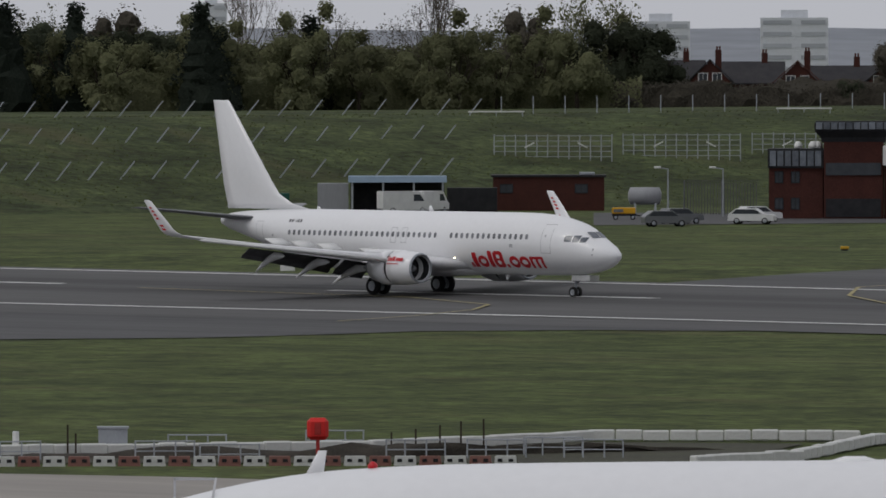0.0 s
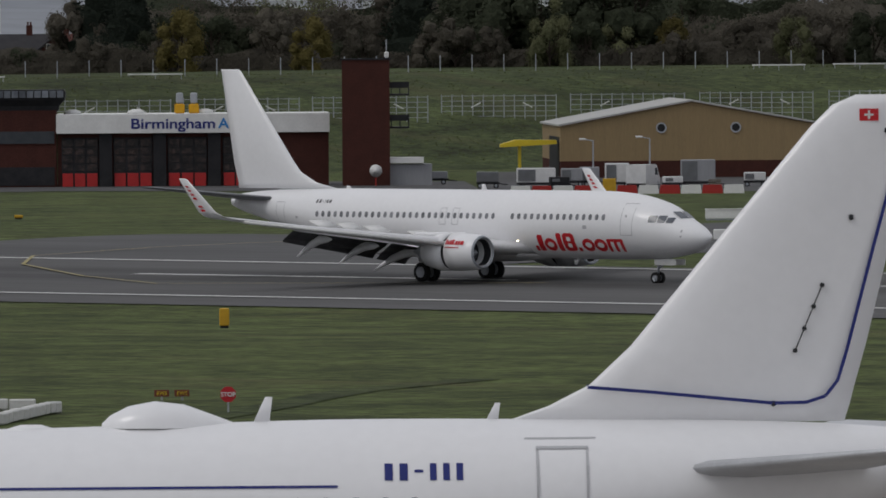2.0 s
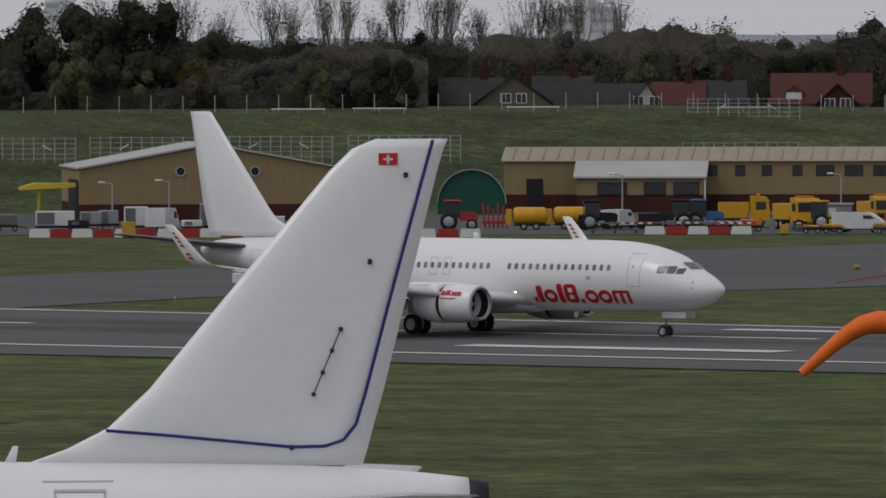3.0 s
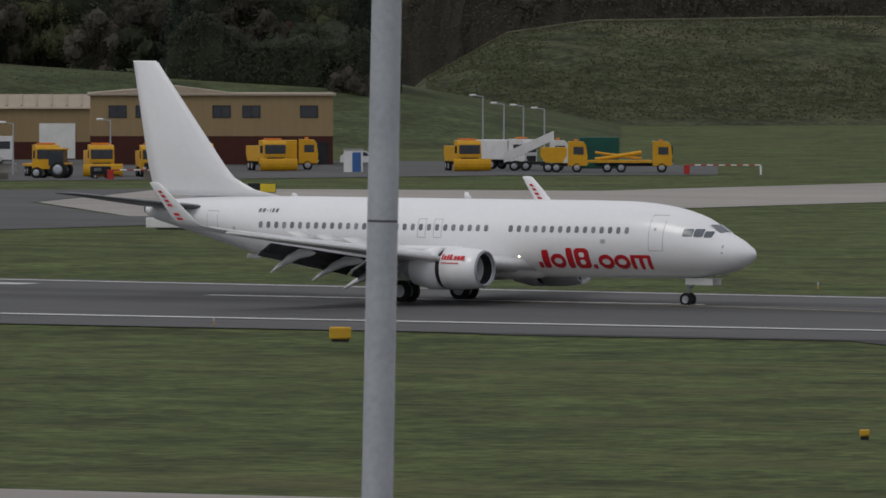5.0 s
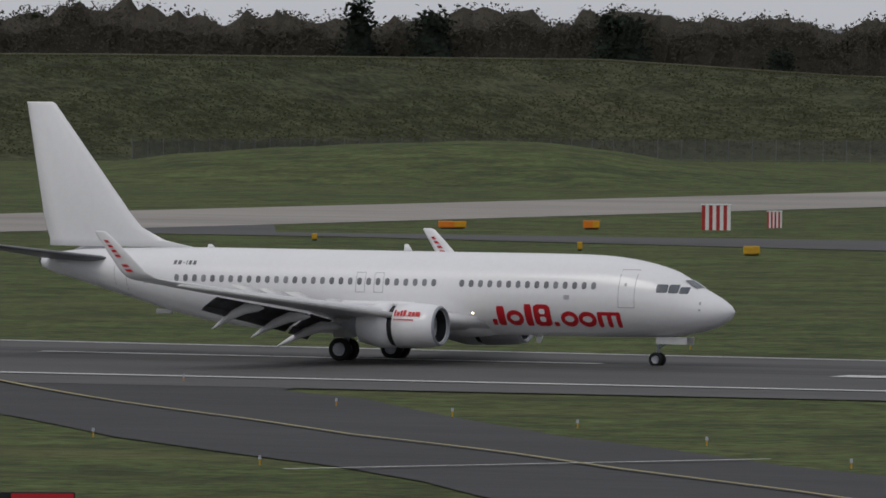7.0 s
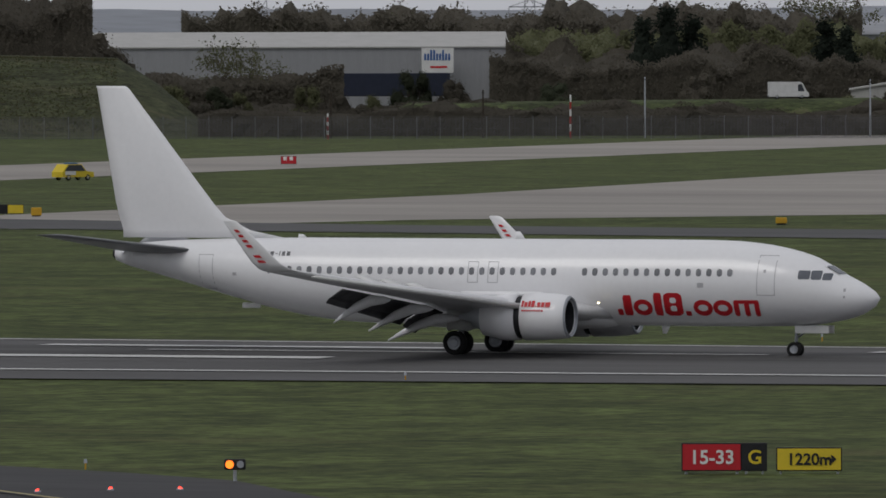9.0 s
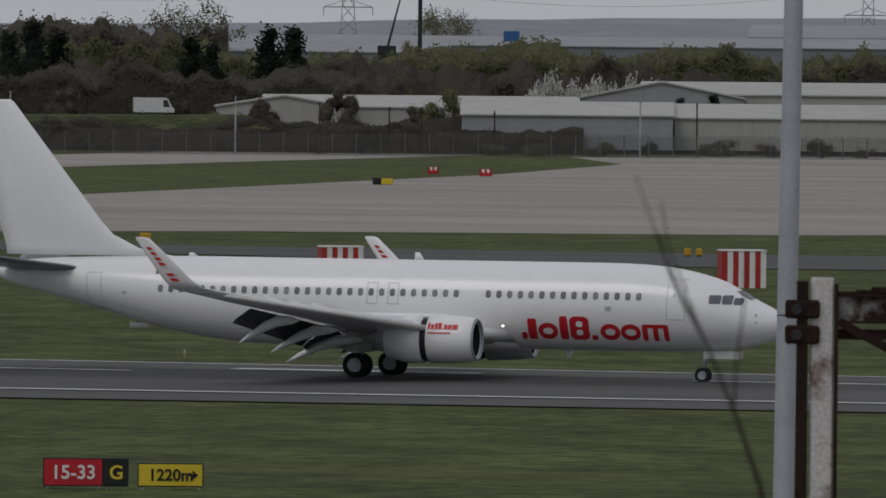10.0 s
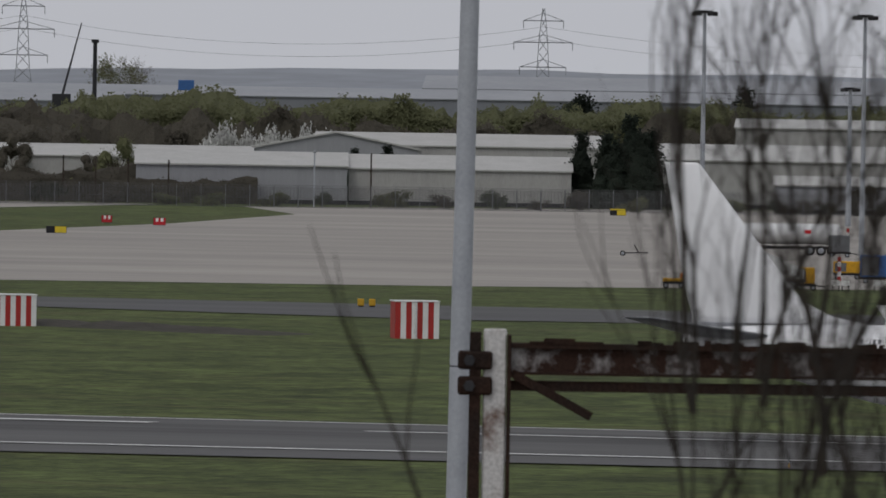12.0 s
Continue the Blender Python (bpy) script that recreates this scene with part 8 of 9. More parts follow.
def mesh_fence(name, path, h, label, step=3.0, pales=0.28):
    """A security fence along points: posts as parts, its pales and wires one woven panel."""
    f = thing(name, pose(0, 0, 0), label, "fence")
    post = mesh_of("post", one_box(-0.05, 0.05, -0.05, 0.05, 0, h + 0.35), PAINT_GREY)
    bm_v, bm_f = [], []

    def slab(a, b, z0, z1, w):
        d = Vector((b[0] - a[0], b[1] - a[1], 0)).normalized()
        n = Vector((-d.y, d.x, 0)) * w
        i = len(bm_v)
        for p in (a, b):
            for z in (z0, z1):
                for s in (-1, 1):
                    bm_v.append((p[0] + s * n.x, p[1] + s * n.y, z))
        bm_f.extend([(i, i + 2, i + 6, i + 4), (i + 1, i + 5, i + 7, i + 3), (i + 2, i + 3, i + 7, i + 6), (i, i + 4, i + 5, i + 1)])
    for a, b in zip(path, path[1:]):
        ln = math.hypot(b[0] - a[0], b[1] - a[1])
        n = max(1, int(ln / step))
        for k in range(n):
            part("post", post, None, f, m=pose(a[0] + (b[0] - a[0]) * k / n, a[1] + (b[1] - a[1]) * k / n, 0))
        for z in (0.15, h * 0.5, h - 0.05, h + 0.15, h + 0.3):
            slab(a, b, z, z + 0.035, 0.015)
        n = int(ln / pales)
        for k in range(n):
            u = k / n
            p = (a[0] + (b[0] - a[0]) * u, a[1] + (b[1] - a[1]) * u)
            w = 0.08 / ln
            q = (p[0] + (b[0] - a[0]) * w, p[1] + (b[1] - a[1]) * w)
            slab(p, q, 0.05, h, 0.012)
    me = bpy.data.meshes.new("mesh_panel")
    me.from_pydata(bm_v, [], bm_f)
    me.materials.append(FENCE_WIRE)
    tagged(part("mesh_panel", me, None, f, "dark woven fence mesh"), kind="stuff")
    return f


def ground_at(bearing, distance):
    return (distance * math.sin(radians(bearing)), distance * math.cos(radians(bearing)))


mesh_fence("perimeter_fence", [ground_at(b, d) for b, d in ((-27.9, 1372), (-26.5, 1415), (-24.8, 1440), (-23.2, 1448), (-22.0, 1445), (-19.0, 1432), (-16.0, 1430), (-13.0, 1436), (-9.5, 1450))], 3.2, "tall dark security fence with grey posts along the perimeter", 3.6, 0.22)
mesh_fence("mesh_fence", [ground_at(b, d) for b, d in ((-45.74, 935), (-45.28, 935))], 3.2, "dark green mesh fence beside the fire station")


def mound():
    """A long low mound, its crest highest towards its eastern end."""
    crest = [(-28.6, 0.0), (-28.2, 1.2), (-27.6, 2.8), (-26.97, 3.9), (-26.27, 4.5), (-25.75, 4.9), (-25.23, 4.6), (-24.88, 3.4), (-24.53, 2.2), (-23.8, 0.9), (-23.0, 0.0)]
    rings = []
    for i in range(57):
        b = -28.6 + 0.1 * i
        h = np.interp(b, [q[0] for q in crest], [q[1] for q in crest])
        ring = []
        for j in range(13):
            v = j / 12
            z = h * math.sin(math.pi * v) ** 1.4 + 0.25 * noise.noise((b * 3, v * 4, 0)) * math.sin(math.pi * v) - 0.15
            ring.append((*ground_at(b, 1110 + 240 * v), z))
        rings.append(ring)
    bm = loft(bmesh.new(), rings, close=False)
    for f in bm.faces:
        if f.normal.z < 0:
            f.normal_flip()
    return tagged(part("grass_mound", bm, GRASS, smooth=True), "long low grass mound before the berm", "mound", kind="structure")


mound()


def sign_panel(m, panels, label, h=0.9, gap=0.04):
    """An airfield sign box on legs: panels of (width, face material, words, lettering material)."""
    s = thing("taxiway_sign", m, label, "sign", "airfield signs")
    x = 0
    for w, face, words, ink in panels:
        f = part("panel", one_box(x, x + w, 0, 0.25, 0.1, 0.1 + h, None, 0.015), BLACK, s)
        part("face", one_box(x + 0.04, x + w - 0.04, -0.015, 0.01, 0.14, 0.06 + h), face, f)
        if words:
            me = text_mesh(words, h * 0.48, ink, bold=0.012)
            wide = max(v.co.x for v in me.vertices)
            part("lettering", me, None, f, m=pose(x + (w - min(wide, w * 0.9)) / 2, -0.03, 0.1 + h * 0.27) @ Matrix.Diagonal((min(1, w * 0.9 / wide), 1, 1, 1)))
        for q in (x + 0.15, x + w - 0.15):
            part("leg", one_box(q - 0.04, q + 0.04, 0.08, 0.16, -0.1, 0.1), STEEL, s)
        x += w + gap
    return s


def arrow(parent, x, z, l, material):
    bm = prism(bmesh.new(), [(x, z - 0.03), (x + l * 0.6, z - 0.03), (x + l * 0.5, z - 0.12), (x + l * 0.62, z - 0.14), (x + l, z), (x + l * 0.62, z + 0.14), (x + l * 0.5, z + 0.12), (x + l * 0.6, z + 0.03), (x, z + 0.03)], 0.015, pose(0, -0.035, 0))
    return part("arrow", bm, material, parent)


INK_WHITE = mat("white_sign_ink", (0.75, 0.75, 0.73), 0.5)
INK_BLACK = mat("black_sign_ink", (0.018, 0.018, 0.018), 0.5)
SIGN_RED = mat("red_sign_face", (0.48, 0.018, 0.028), 0.5, 0, (0.42, 0.016, 0.024), 1.0, 0.04)
sign_panel(site(-18.52, 313), [(2.03, SIGN_RED, "15-33", INK_WHITE), (0.86, BLACK, "G", YELLOW_SIGN)], "red and black taxiway sign on short legs in the grass", 0.95, 0.0)
s = sign_panel(site(-17.935, 313), [(2.22, YELLOW_SIGN, "1220m     ", INK_BLACK)], "yellow runway distance sign in the grass", 0.8)
arrow(s, 1.62, 0.5, 0.42, INK_BLACK)
s = sign_panel(site(-29.29, 292), [(2.25, YELLOW_SIGN, "  768m", INK_BLACK)], "yellow runway distance sign in the grass", 0.82)
sign_panel(site(-28.81, 291.5), [(0.86, BLACK, "G", YELLOW_SIGN), (2.05, SIGN_RED, "15-33", INK_WHITE)], "red and black taxiway sign on short legs in the grass", 0.95, 0.0)
s = sign_panel(site(-35.81, 572), [(1.6, YELLOW_SIGN, "T   ", INK_BLACK)], "yellow taxiway sign in the grass", 0.85)
arrow(s, 0.85, 0.7, 0.5, INK_BLACK)
for b, d, w in ((-15.84, 1180, 1.6), (-16.16, 1200, 1.4), (-20.99, 1130, 1.9), (-22.0, 1130, 1.4)):
    c = sign_panel(site(b, d), [(w, SIGN_RED, "", INK_WHITE)], "red taxiway sign with white bars", 0.95)
    for k in range(2):
        part("plain_bar", one_box(0.3 + k * w * 0.4, 0.3 + k * w * 0.4 + w * 0.22, -0.04, -0.015, 0.55, 1.0), INK_WHITE, c)
for b, d in ((-16.5, 1090), (-13.02, 1390), (-34.1, 800), (-22.9, 800), (-22.75, 800)):
    sign_panel(site(b, d), [(1.0, BLACK, "", INK_BLACK), (1.4, YELLOW_SIGN, "", INK_BLACK)], "black and yellow taxiway sign", 0.8, 0)


def marker(m, w, h, material, label, name="runway_marker"):
    c = thing(name, m, label, "marker", "airfield markers")
    part("casing", one_box(-w / 2, w / 2, 0, min(w, 0.6), 0.12, h, None, min(0.05, h * 0.12)), material, c)
    part("foot", one_box(-w * 0.4, w * 0.4, 0.05, min(w, 0.6) - 0.05, 0, 0.12), BLACK, c)
    part("side_panel", one_box(w * 0.08, w / 2 - 0.03, -0.02, 0.01, 0.2, h - 0.08), YELLOW if material is ORANGE else material, c)
    return c


MARK_YELLOW = mat("yellow_marker_paint", (0.55, 0.33, 0.02), 0.55, 0, (0.42, 0.24, 0.02), 2.0, 0.1)
for b, d, w, h, m_ in ((-43.485, 464, 0.5, 1.0, MARK_YELLOW), (-33.53, 425, 1.0, 0.68, MARK_YELLOW), (-30.29, 325, 0.36, 0.36, MARK_YELLOW), (-29.36, 291, 1.1, 0.8, MARK_YELLOW), (-29.38, 760, 2.6, 0.65, ORANGE), (-25.92, 830, 2.5, 0.7, ORANGE),
                       (-25.06, 832, 1.5, 0.8, ORANGE), (-26.77, 770, 0.45, 0.6, MARK_YELLOW), (-25.13, 735, 0.4, 0.7, MARK_YELLOW), (-24.07, 720, 1.3, 0.75, MARK_YELLOW), (-17.9, 745, 0.9, 0.6, MARK_YELLOW), (-14.55, 700, 0.5, 0.65, MARK_YELLOW), (-14.48, 700, 0.5, 0.65, MARK_YELLOW), (-41.1, 845, 1.2, 1.5, MARK_YELLOW), (-37.05, 855, 0.8, 1.0, MARK_YELLOW), (-22.5, 790, 0.9, 0.8, MARK_YELLOW),
                       (-48.0, 905, 0.5, 0.7, MARK_YELLOW), (-36.6, 700, 0.5, 0.4, MARK_YELLOW), (-39.6, 700, 0.6, 0.5, MARK_YELLOW), (-44.75, 750, 0.7, 0.35, MARK_YELLOW)):
    marker(site(b, d), w, h, m_, "orange-yellow airfield marker box on the grass")
for b, d, w, h in ((-48.18, 684, 0.95, 0.85), (-39.9, 640, 6.0, 0.85), (-34.4, 659, 7.6, 0.85), (-40.35, 652, 2.5, 0.85)):
    marker(site(b, d), w, h, WHITE_DULL, "plain white marker board on the grass", "marker_board")

# edge lights and inset lights along the runway and the exit
amber = glow_mat("amber_guard_light", (1.0, 0.22, 0.02), 2.2)
red_glow = glow_mat("red_inset_light", (1.0, 0.05, 0.03), 5)
for b, d in ((-21.28, 308), (-25.05, 271)):
    g = thing("guard_light", site(b, d), "runway guard light on a post, one amber lamp lit", "light", "runway guard lights")
    part("housing", one_box(-0.36, 0.36, 0, 0.25, 0.42, 0.78, None, 0.04), BLACK, g)
    part("lit_lens", one_rod((-0.18, -0.04, 0.6), (-0.18, 0.02, 0.6), 0.14, None, 12), amber, g, "glowing amber lens")
    part("dark_lens", one_rod((0.18, -0.04, 0.6), (0.18, 0.02, 0.6), 0.12, None, 12), STEEL, g)
    part("post", one_rod((0, 0.1, 0), (0, 0.1, 0.45), 0.06), STEEL, g)
for b, d in ((-22.5, 301), (-22.05, 302), (-21.62, 302)):
    g = thing("inset_light", site(b, d, 0.05), "small red light set in the taxiway", "light", "inset lights")
    part("rim", one_rod((0, 0, 0), (0, 0, 0.05), 0.12, 0.10, 10), STEEL, g)
    part("lens", one_rod((0, -0.02, 0.05), (0, -0.02, 0.10), 0.06, 0.05, 8), red_glow, g)
for x, y in ((-181, 361), (-171, 352), (-160, 341), (-147, 325), (-134, 309), (-120, 294), (-205, 353), (-190, 339), (-170, 318), (-153, 299), (-200, 383), (-260, 381), (-320, 380.5), (-140, 380), (-80, 380), (-380, 440), (-320, 440), (-260, 440), (-200, 440), (-140, 440), (-80, 440), (-20, 440)):
    g = thing("edge_light", pose(x, y, ground_z(x, y) + 0.02), "small pale edge light on a thin stalk", "light", "edge lights")
    part("stalk", one_rod((0, 0, 0), (0, 0, 0.22), 0.03, None, 6), YELLOW, g)
    part("head", one_rod((0, 0, 0.22), (0, 0, 0.36), 0.07, 0.05, 8), STEEL, g)

# stop sign and two small red-brown signs
st = thing("stop_sign", site(-43.465, 359), "red octagonal stop sign on a post", "sign")
part("face", loft(bmesh.new(), [[(0.32 * math.cos(math.pi / 8 + k * math.pi / 4), y, 0.72 + 0.32 * math.sin(math.pi / 8 + k * math.pi / 4)) for k in range(8)] for y in (0, 0.03)]), SIGN_RED, st)
me = text_mesh("STOP", 0.17, INK_WHITE, bold=0.004)
wide = max(v.co.x for v in me.vertices)
part("lettering", me, None, st, m=pose(-wide / 2, -0.02, 0.64))
part("post", one_rod((0, 0.06, -0.1), (0, 0.06, 0.95), 0.035), STEEL, st)
for b in (-43.875, -43.75):
    e = thing("small_sign", site(b, 372), "small red-brown ground sign with pale letters", "sign", "small ground signs")
    part("face", one_box(-0.3, 0.3, 0, 0.04, 0.15, 0.42), mat("red_brown_sign", (0.16, 0.045, 0.03), 0.6), e)
    me = text_mesh("EWS", 0.15, YELLOW_SIGN)
    wide = max(v.co.x for v in me.vertices)
    part("lettering", me, None, e, m=pose(-wide / 2, -0.02, 0.21))
    part("leg", one_box(-0.04, 0.04, 0.05, 0.1, -0.05, 0.2), STEEL, e)
stripe("worn_track", [(-244, 256), (-249, 265), (-254, 273), (-258, 280), (-262, 292)], 2.0, 0.03, BANK, "dark worn track in the grass")

def white_cabinet(m, w, h, label):
    c = thing("equipment_cabinet", m, label, "cabinet", "white airfield cabinets")
    part("shell", one_box(-w / 2, w / 2, 0, 0.9, 0.12, h, None, 0.03), WHITE_DULL, c)
    part("plinth", one_box(-w / 2 + 0.08, w / 2 - 0.08, 0.06, 0.84, -0.15, 0.12), STEEL, c)
    part("lid", one_box(-w / 2 - 0.04, w / 2 + 0.04, -0.04, 0.94, h, h + 0.06), WHITE_DULL, c)
    return c


white_cabinet(site(-40.36, 726), 3.8, 0.85, "long low white equipment cabinet in the grass")
white_cabinet(site(-34.10, 661), 6.2, 0.85, "long low white equipment cabinet in the grass")
white_cabinet(site(-48.19, 648, 0.3), 1.0, 0.95, "small white equipment cabinet in the grass")
SOIL = mat("turned_dark_soil", (0.050, 0.043, 0.034), 0.95, 0, (0.030, 0.027, 0.022), 1.2, 0.3, 0.4)


def soil_ridge(path, w, h, label):
    """A low uneven ridge of turned earth along points on the grass."""
    rings = []
    n = 40
    for i in range(n + 1):
        u = i / n * (len(path) - 1)
        j = min(len(path) - 2, int(u))
        x, y = (path[j][q] + (path[j + 1][q] - path[j][q]) * (u - j) for q in (0, 1))
        tall = h * math.sin(math.pi * i / n) ** 0.5 * (0.75 + 0.6 * noise.noise((i * 0.7, h, 0))) + 0.02
        rings.append([(x + 0.3 * v * w, y + v * w, ground_z(x, y + v * w) - 0.03 + tall * z) for v, z in ((-0.5, 0), (-0.25, 0.7), (-0.05, 1), (0.2, 0.75), (0.5, 0))])
    bm = loft(bmesh.new(), rings, close=False)
    for f in bm.faces:
        if f.normal.z < 0:
            f.normal_flip()
    return tagged(part("soil_ridge", bm, SOIL, smooth=True), label, "soil", kind="structure")


# this first ridge is added to give the dark strip between the barriers
soil_ridge([ground_at(q, r) for q, r in ((-50.2, 347.5), (-48.6, 348), (-47.2, 349), (-46.2, 352), (-45.6, 354))], 5, 0.55, "low dark ridge added inside the works barriers")
soil_ridge([(-184, 607), (-177, 602), (-170, 597), (-163, 592), (-157, 588)], 9, 0.45, "low ridge of dark turned earth in the grass")
soil_ridge([(-545, 1120), (-528, 1098), (-505, 1062), (-490, 1030)], 9, 0.4, "dark line of turned earth across the mound")

# windsock
ws = thing("windsock", site(-36.41, 333), "orange windsock on a red and white banded mast", "windsock")
for k, (z0, z1) in enumerate(((0, 1.05), (1.05, 2.25), (2.25, 3.15), (3.15, 4.2), (4.2, 5.4), (5.4, 6.3))):
    part("mast_band", one_rod((0, 0, z0), (0, 0, z1), 0.085 - 0.008 * k, 0.077 - 0.008 * k, 10), PAINT_RED if k % 2 == 0 else WHITE_DULL, ws)
part("top_rod", one_rod((0, 0, 6.3), (0, 0, 7.55), 0.03), PAINT_RED, ws)
part("crossbar", rod(one_rod((-1.85, 0, 7.15), (0, 0, 7.42), 0.022), (0, 0, 7.4), (1.75, 0, 7.25), 0.022), PAINT_RED, ws)
part("top_light", one_rod((0, 0, 7.5), (0, 0, 7.66), 0.07), glow_mat("red_mast_light", (1.0, 0.08, 0.05), 3), ws)
rings = []
for x, z, r in ((0.05, 5.72, 0.40), (-0.35, 5.74, 0.41), (-0.9, 5.62, 0.36), (-1.4, 5.33, 0.31), (-1.9, 4.95, 0.26), (-2.5, 4.42, 0.22), (-3.1, 3.88, 0.18)):
    tilt = 0.05 if x > -0.5 else (0.38 if x > -1.2 else 0.72)
    rings.append([(x - r * math.sin(tilt) * math.sin(k * math.pi / 8), r * math.cos(k * math.pi / 8), z + r * math.cos(tilt) * math.sin(k * math.pi / 8)) for k in range(16)])
ORANGE_CLOTH = mat("orange_sock_cloth", (0.92, 0.19, 0.02), 0.6, 0, (0.72, 0.12, 0.015), 1.2, 0.06)
part("sock", loft(bmesh.new(), rings, caps=False), ORANGE_CLOTH, ws, "drooping orange cloth sock", True)

# works site beside the near apron
FADED_RED = mat("faded_red_plastic", (0.26, 0.11, 0.09), 0.7, 0, (0.18, 0.10, 0.085), 1.5, 0.15)
WHITE_BARRIER = mat("white_plastic_barrier", (0.60, 0.60, 0.58), 0.6, 0, (0.48, 0.48, 0.46), 0.8, 0.06)
seg = mesh_of("barrier_segment", one_box(-0.52, 0.52, 0, 0.4, 0, 0.43, None, 0.05), WHITE_BARRIER)
for (b0, d0), (b1, d1) in (((-50.2, 352), (-47.6, 356)), ((-47.6, 357), (-47.05, 360)), ((-47.05, 360), (-46.25, 366)), ((-46.25, 366), (-44.57, 366)), ((-44.57, 363), (-45.1, 347)), ((-45.1, 347), (-45.75, 342))):
    n = max(2, math.ceil(math.hypot((b1 - b0) * 6.3, d1 - d0) / 1.07))
    for k in range(n):
        u = k / n
        turn = -math.degrees(math.atan2(d1 - d0, (b1 - b0) * 6.2)) * (-1)
        o = part("white_barrier", seg, None, m=site(b0 + (b1 - b0) * u, d0 - 3 + (d1 - d0) * u, plant_rng.uniform(0, 0.05), turn + plant_rng.uniform(-4, 4)))
        tagged(o, "low white plastic barrier round the works", "barrier", "white barriers round the works")
for k in range(22):
    b = -50.1 + k * 0.155
    c = thing("works_barrier", site(b, 341), "small white works barrier with dark slots" if k % 2 else "small faded red works barrier", "barrier", "small works barriers")
    body = part("shell", prism(bmesh.new(), [(-0.42, 0), (0.42, 0), (0.38, 0.36), (-0.38, 0.36)], 0.35), WHITE_BARRIER if k % 2 else FADED_RED, c)
    for x in (-0.2, 0.2):
        part("slot", one_box(x - 0.09, x + 0.09, -0.02, 0.02, 0.14, 0.26), BLACK, body)
paved("dug_ground", [ground_at(b, d) for b, d in ((-50.2, 343), (-45.8, 343), (-45.3, 350), (-45.0, 360), (-46.4, 362), (-50.2, 350))], 0.05, mat("dug_earth", (0.045, 0.042, 0.034), 0.95, 0, (0.06, 0.062, 0.035), 0.3, 0.3, 0.3), "dark dug earth and trampled grass", "earth")
cab = thing("metal_cabinet", site(-49.27, 351), "grey metal cabinet on a plinth at the works", "cabinet")
part("body", one_box(-0.55, 0.55, 0, 0.6, 0.1, 1.0, None, 0.02), STEEL, cab)
part("lid", one_box(-0.6, 0.6, -0.05, 0.65, 1.0, 1.08), STEEL, cab)
part("plinth", one_box(-0.5, 0.5, 0.05, 0.55, 0, 0.1), BLACK, cab)
rb = thing("extinguisher_point", site(-48.005, 346), "red lidded fire point box on a red post", "fire point")
part("box_shell", one_box(-0.40, 0.40, 0, 0.45, 0.75, 1.58, None, 0.14), mat("bright_red_plastic", (0.62, 0.025, 0.02), 0.4, 0, (0.55, 0.02, 0.018), 1.0), rb)
part("front_mark", one_box(-0.12, 0.12, -0.03, 0.0, 0.95, 1.4, None, 0.02), PAINT_RED, rb)
part("post", one_box(-0.07, 0.07, 0.1, 0.25, 0, 0.8), PAINT_RED, rb)
for b, d in ((-48.95, 346), (-48.55, 343), (-47.4, 347), (-46.9, 347), (-46.3, 347), (-46.55, 349), (-49.9, 346), (-48.75, 352), (-47.9, 356)):
    f = thing("steel_trestle", site(b, d), "thin steel trestle at the works", "trestle", "steel trestles")
    part("top_rail", one_rod((-1.1, 0, 0.72), (1.1, 0, 0.72), 0.03, None, 6), STEEL, f)
    part("low_rail", one_rod((-1.1, 0, 0.35), (1.1, 0, 0.35), 0.025, None, 6), STEEL, f)
    for x in (-1.1, -0.4, 0.4, 1.1):
        part("leg", one_rod((x, 0, 0), (x, 0, 0.75), 0.03, None, 6), STEEL, f)
for b, d, h in ((-47.55, 352, 0.8), (-47.4, 353, 0.9), (-47.25, 354, 1.0), (-47.12, 354, 1.15), (-46.98, 355, 1.2), (-49.55, 350, 1.2), (-49.5, 349, 0.9)):
    f = thing("wooden_stake", site(b, d), "thin dark stake driven into the ground", "stake", "stakes at the works")
    part("stake", one_box(-0.035, 0.035, -0.035, 0.035, -0.2, h), BARK, f)
hy = thing("bollard", site(-49.87, 350), "short white bollard", "bollard")
part("post", one_rod((0, 0, 0), (0, 0, 0.95), 0.14, 0.12, 12), WHITE_DULL, hy)

# tall things near and far at the right of the berm
for b, d, lean, width in ((-33.272, 90, 1.05, 0.30), (-13.93, 130, 0.65, 0.285)):
    p = thing("lamp_column", site(b, d, 1.6), "tall tapering galvanised lamp column, leaning slightly", "lamp column", "near lamp columns")
    t = math.tan(radians(lean))
    z0 = 14.5 - 1.6 - d * 0.0235
    zj = z0 + (0.21 if d < 100 else -0.45)
    for k, (a, c) in enumerate(((0, zj), (zj + 0.02, 22))):
        part("column", rod(bmesh.new(), ((a - z0) * t, 0, a), ((c - z0) * t, 0, c), width / 2 * (1.06 if not k else 1.0), width / 2 * (1.0 if not k else 0.82), 20, False), STEEL, p, smooth=True)
    part("joint", rod(bmesh.new(), ((zj - 0.01 - z0) * t, 0, zj - 0.015), ((zj - z0) * t, 0, zj + 0.025), width / 2 * 0.985, None, 20), DARK_METAL, p)
    part("base_plate", one_box(-z0 * t - 0.35, -z0 * t + 0.35, -0.35, 0.35, -0.05, 0.03), STEEL, p)

RUST = mat("rusting_white_steel", (0.52, 0.51, 0.50), 0.7, 0.1, (0.10, 0.045, 0.025), 2.6, 0.2, 0.2, 0.22, bias=0.12)
RUST_DARK = mat("dark_rusted_steel", (0.016, 0.014, 0.013), 0.85, 0.1, (0.042, 0.022, 0.015), 3.0, 0.3, 0.3, 0.8, spec=0.08)
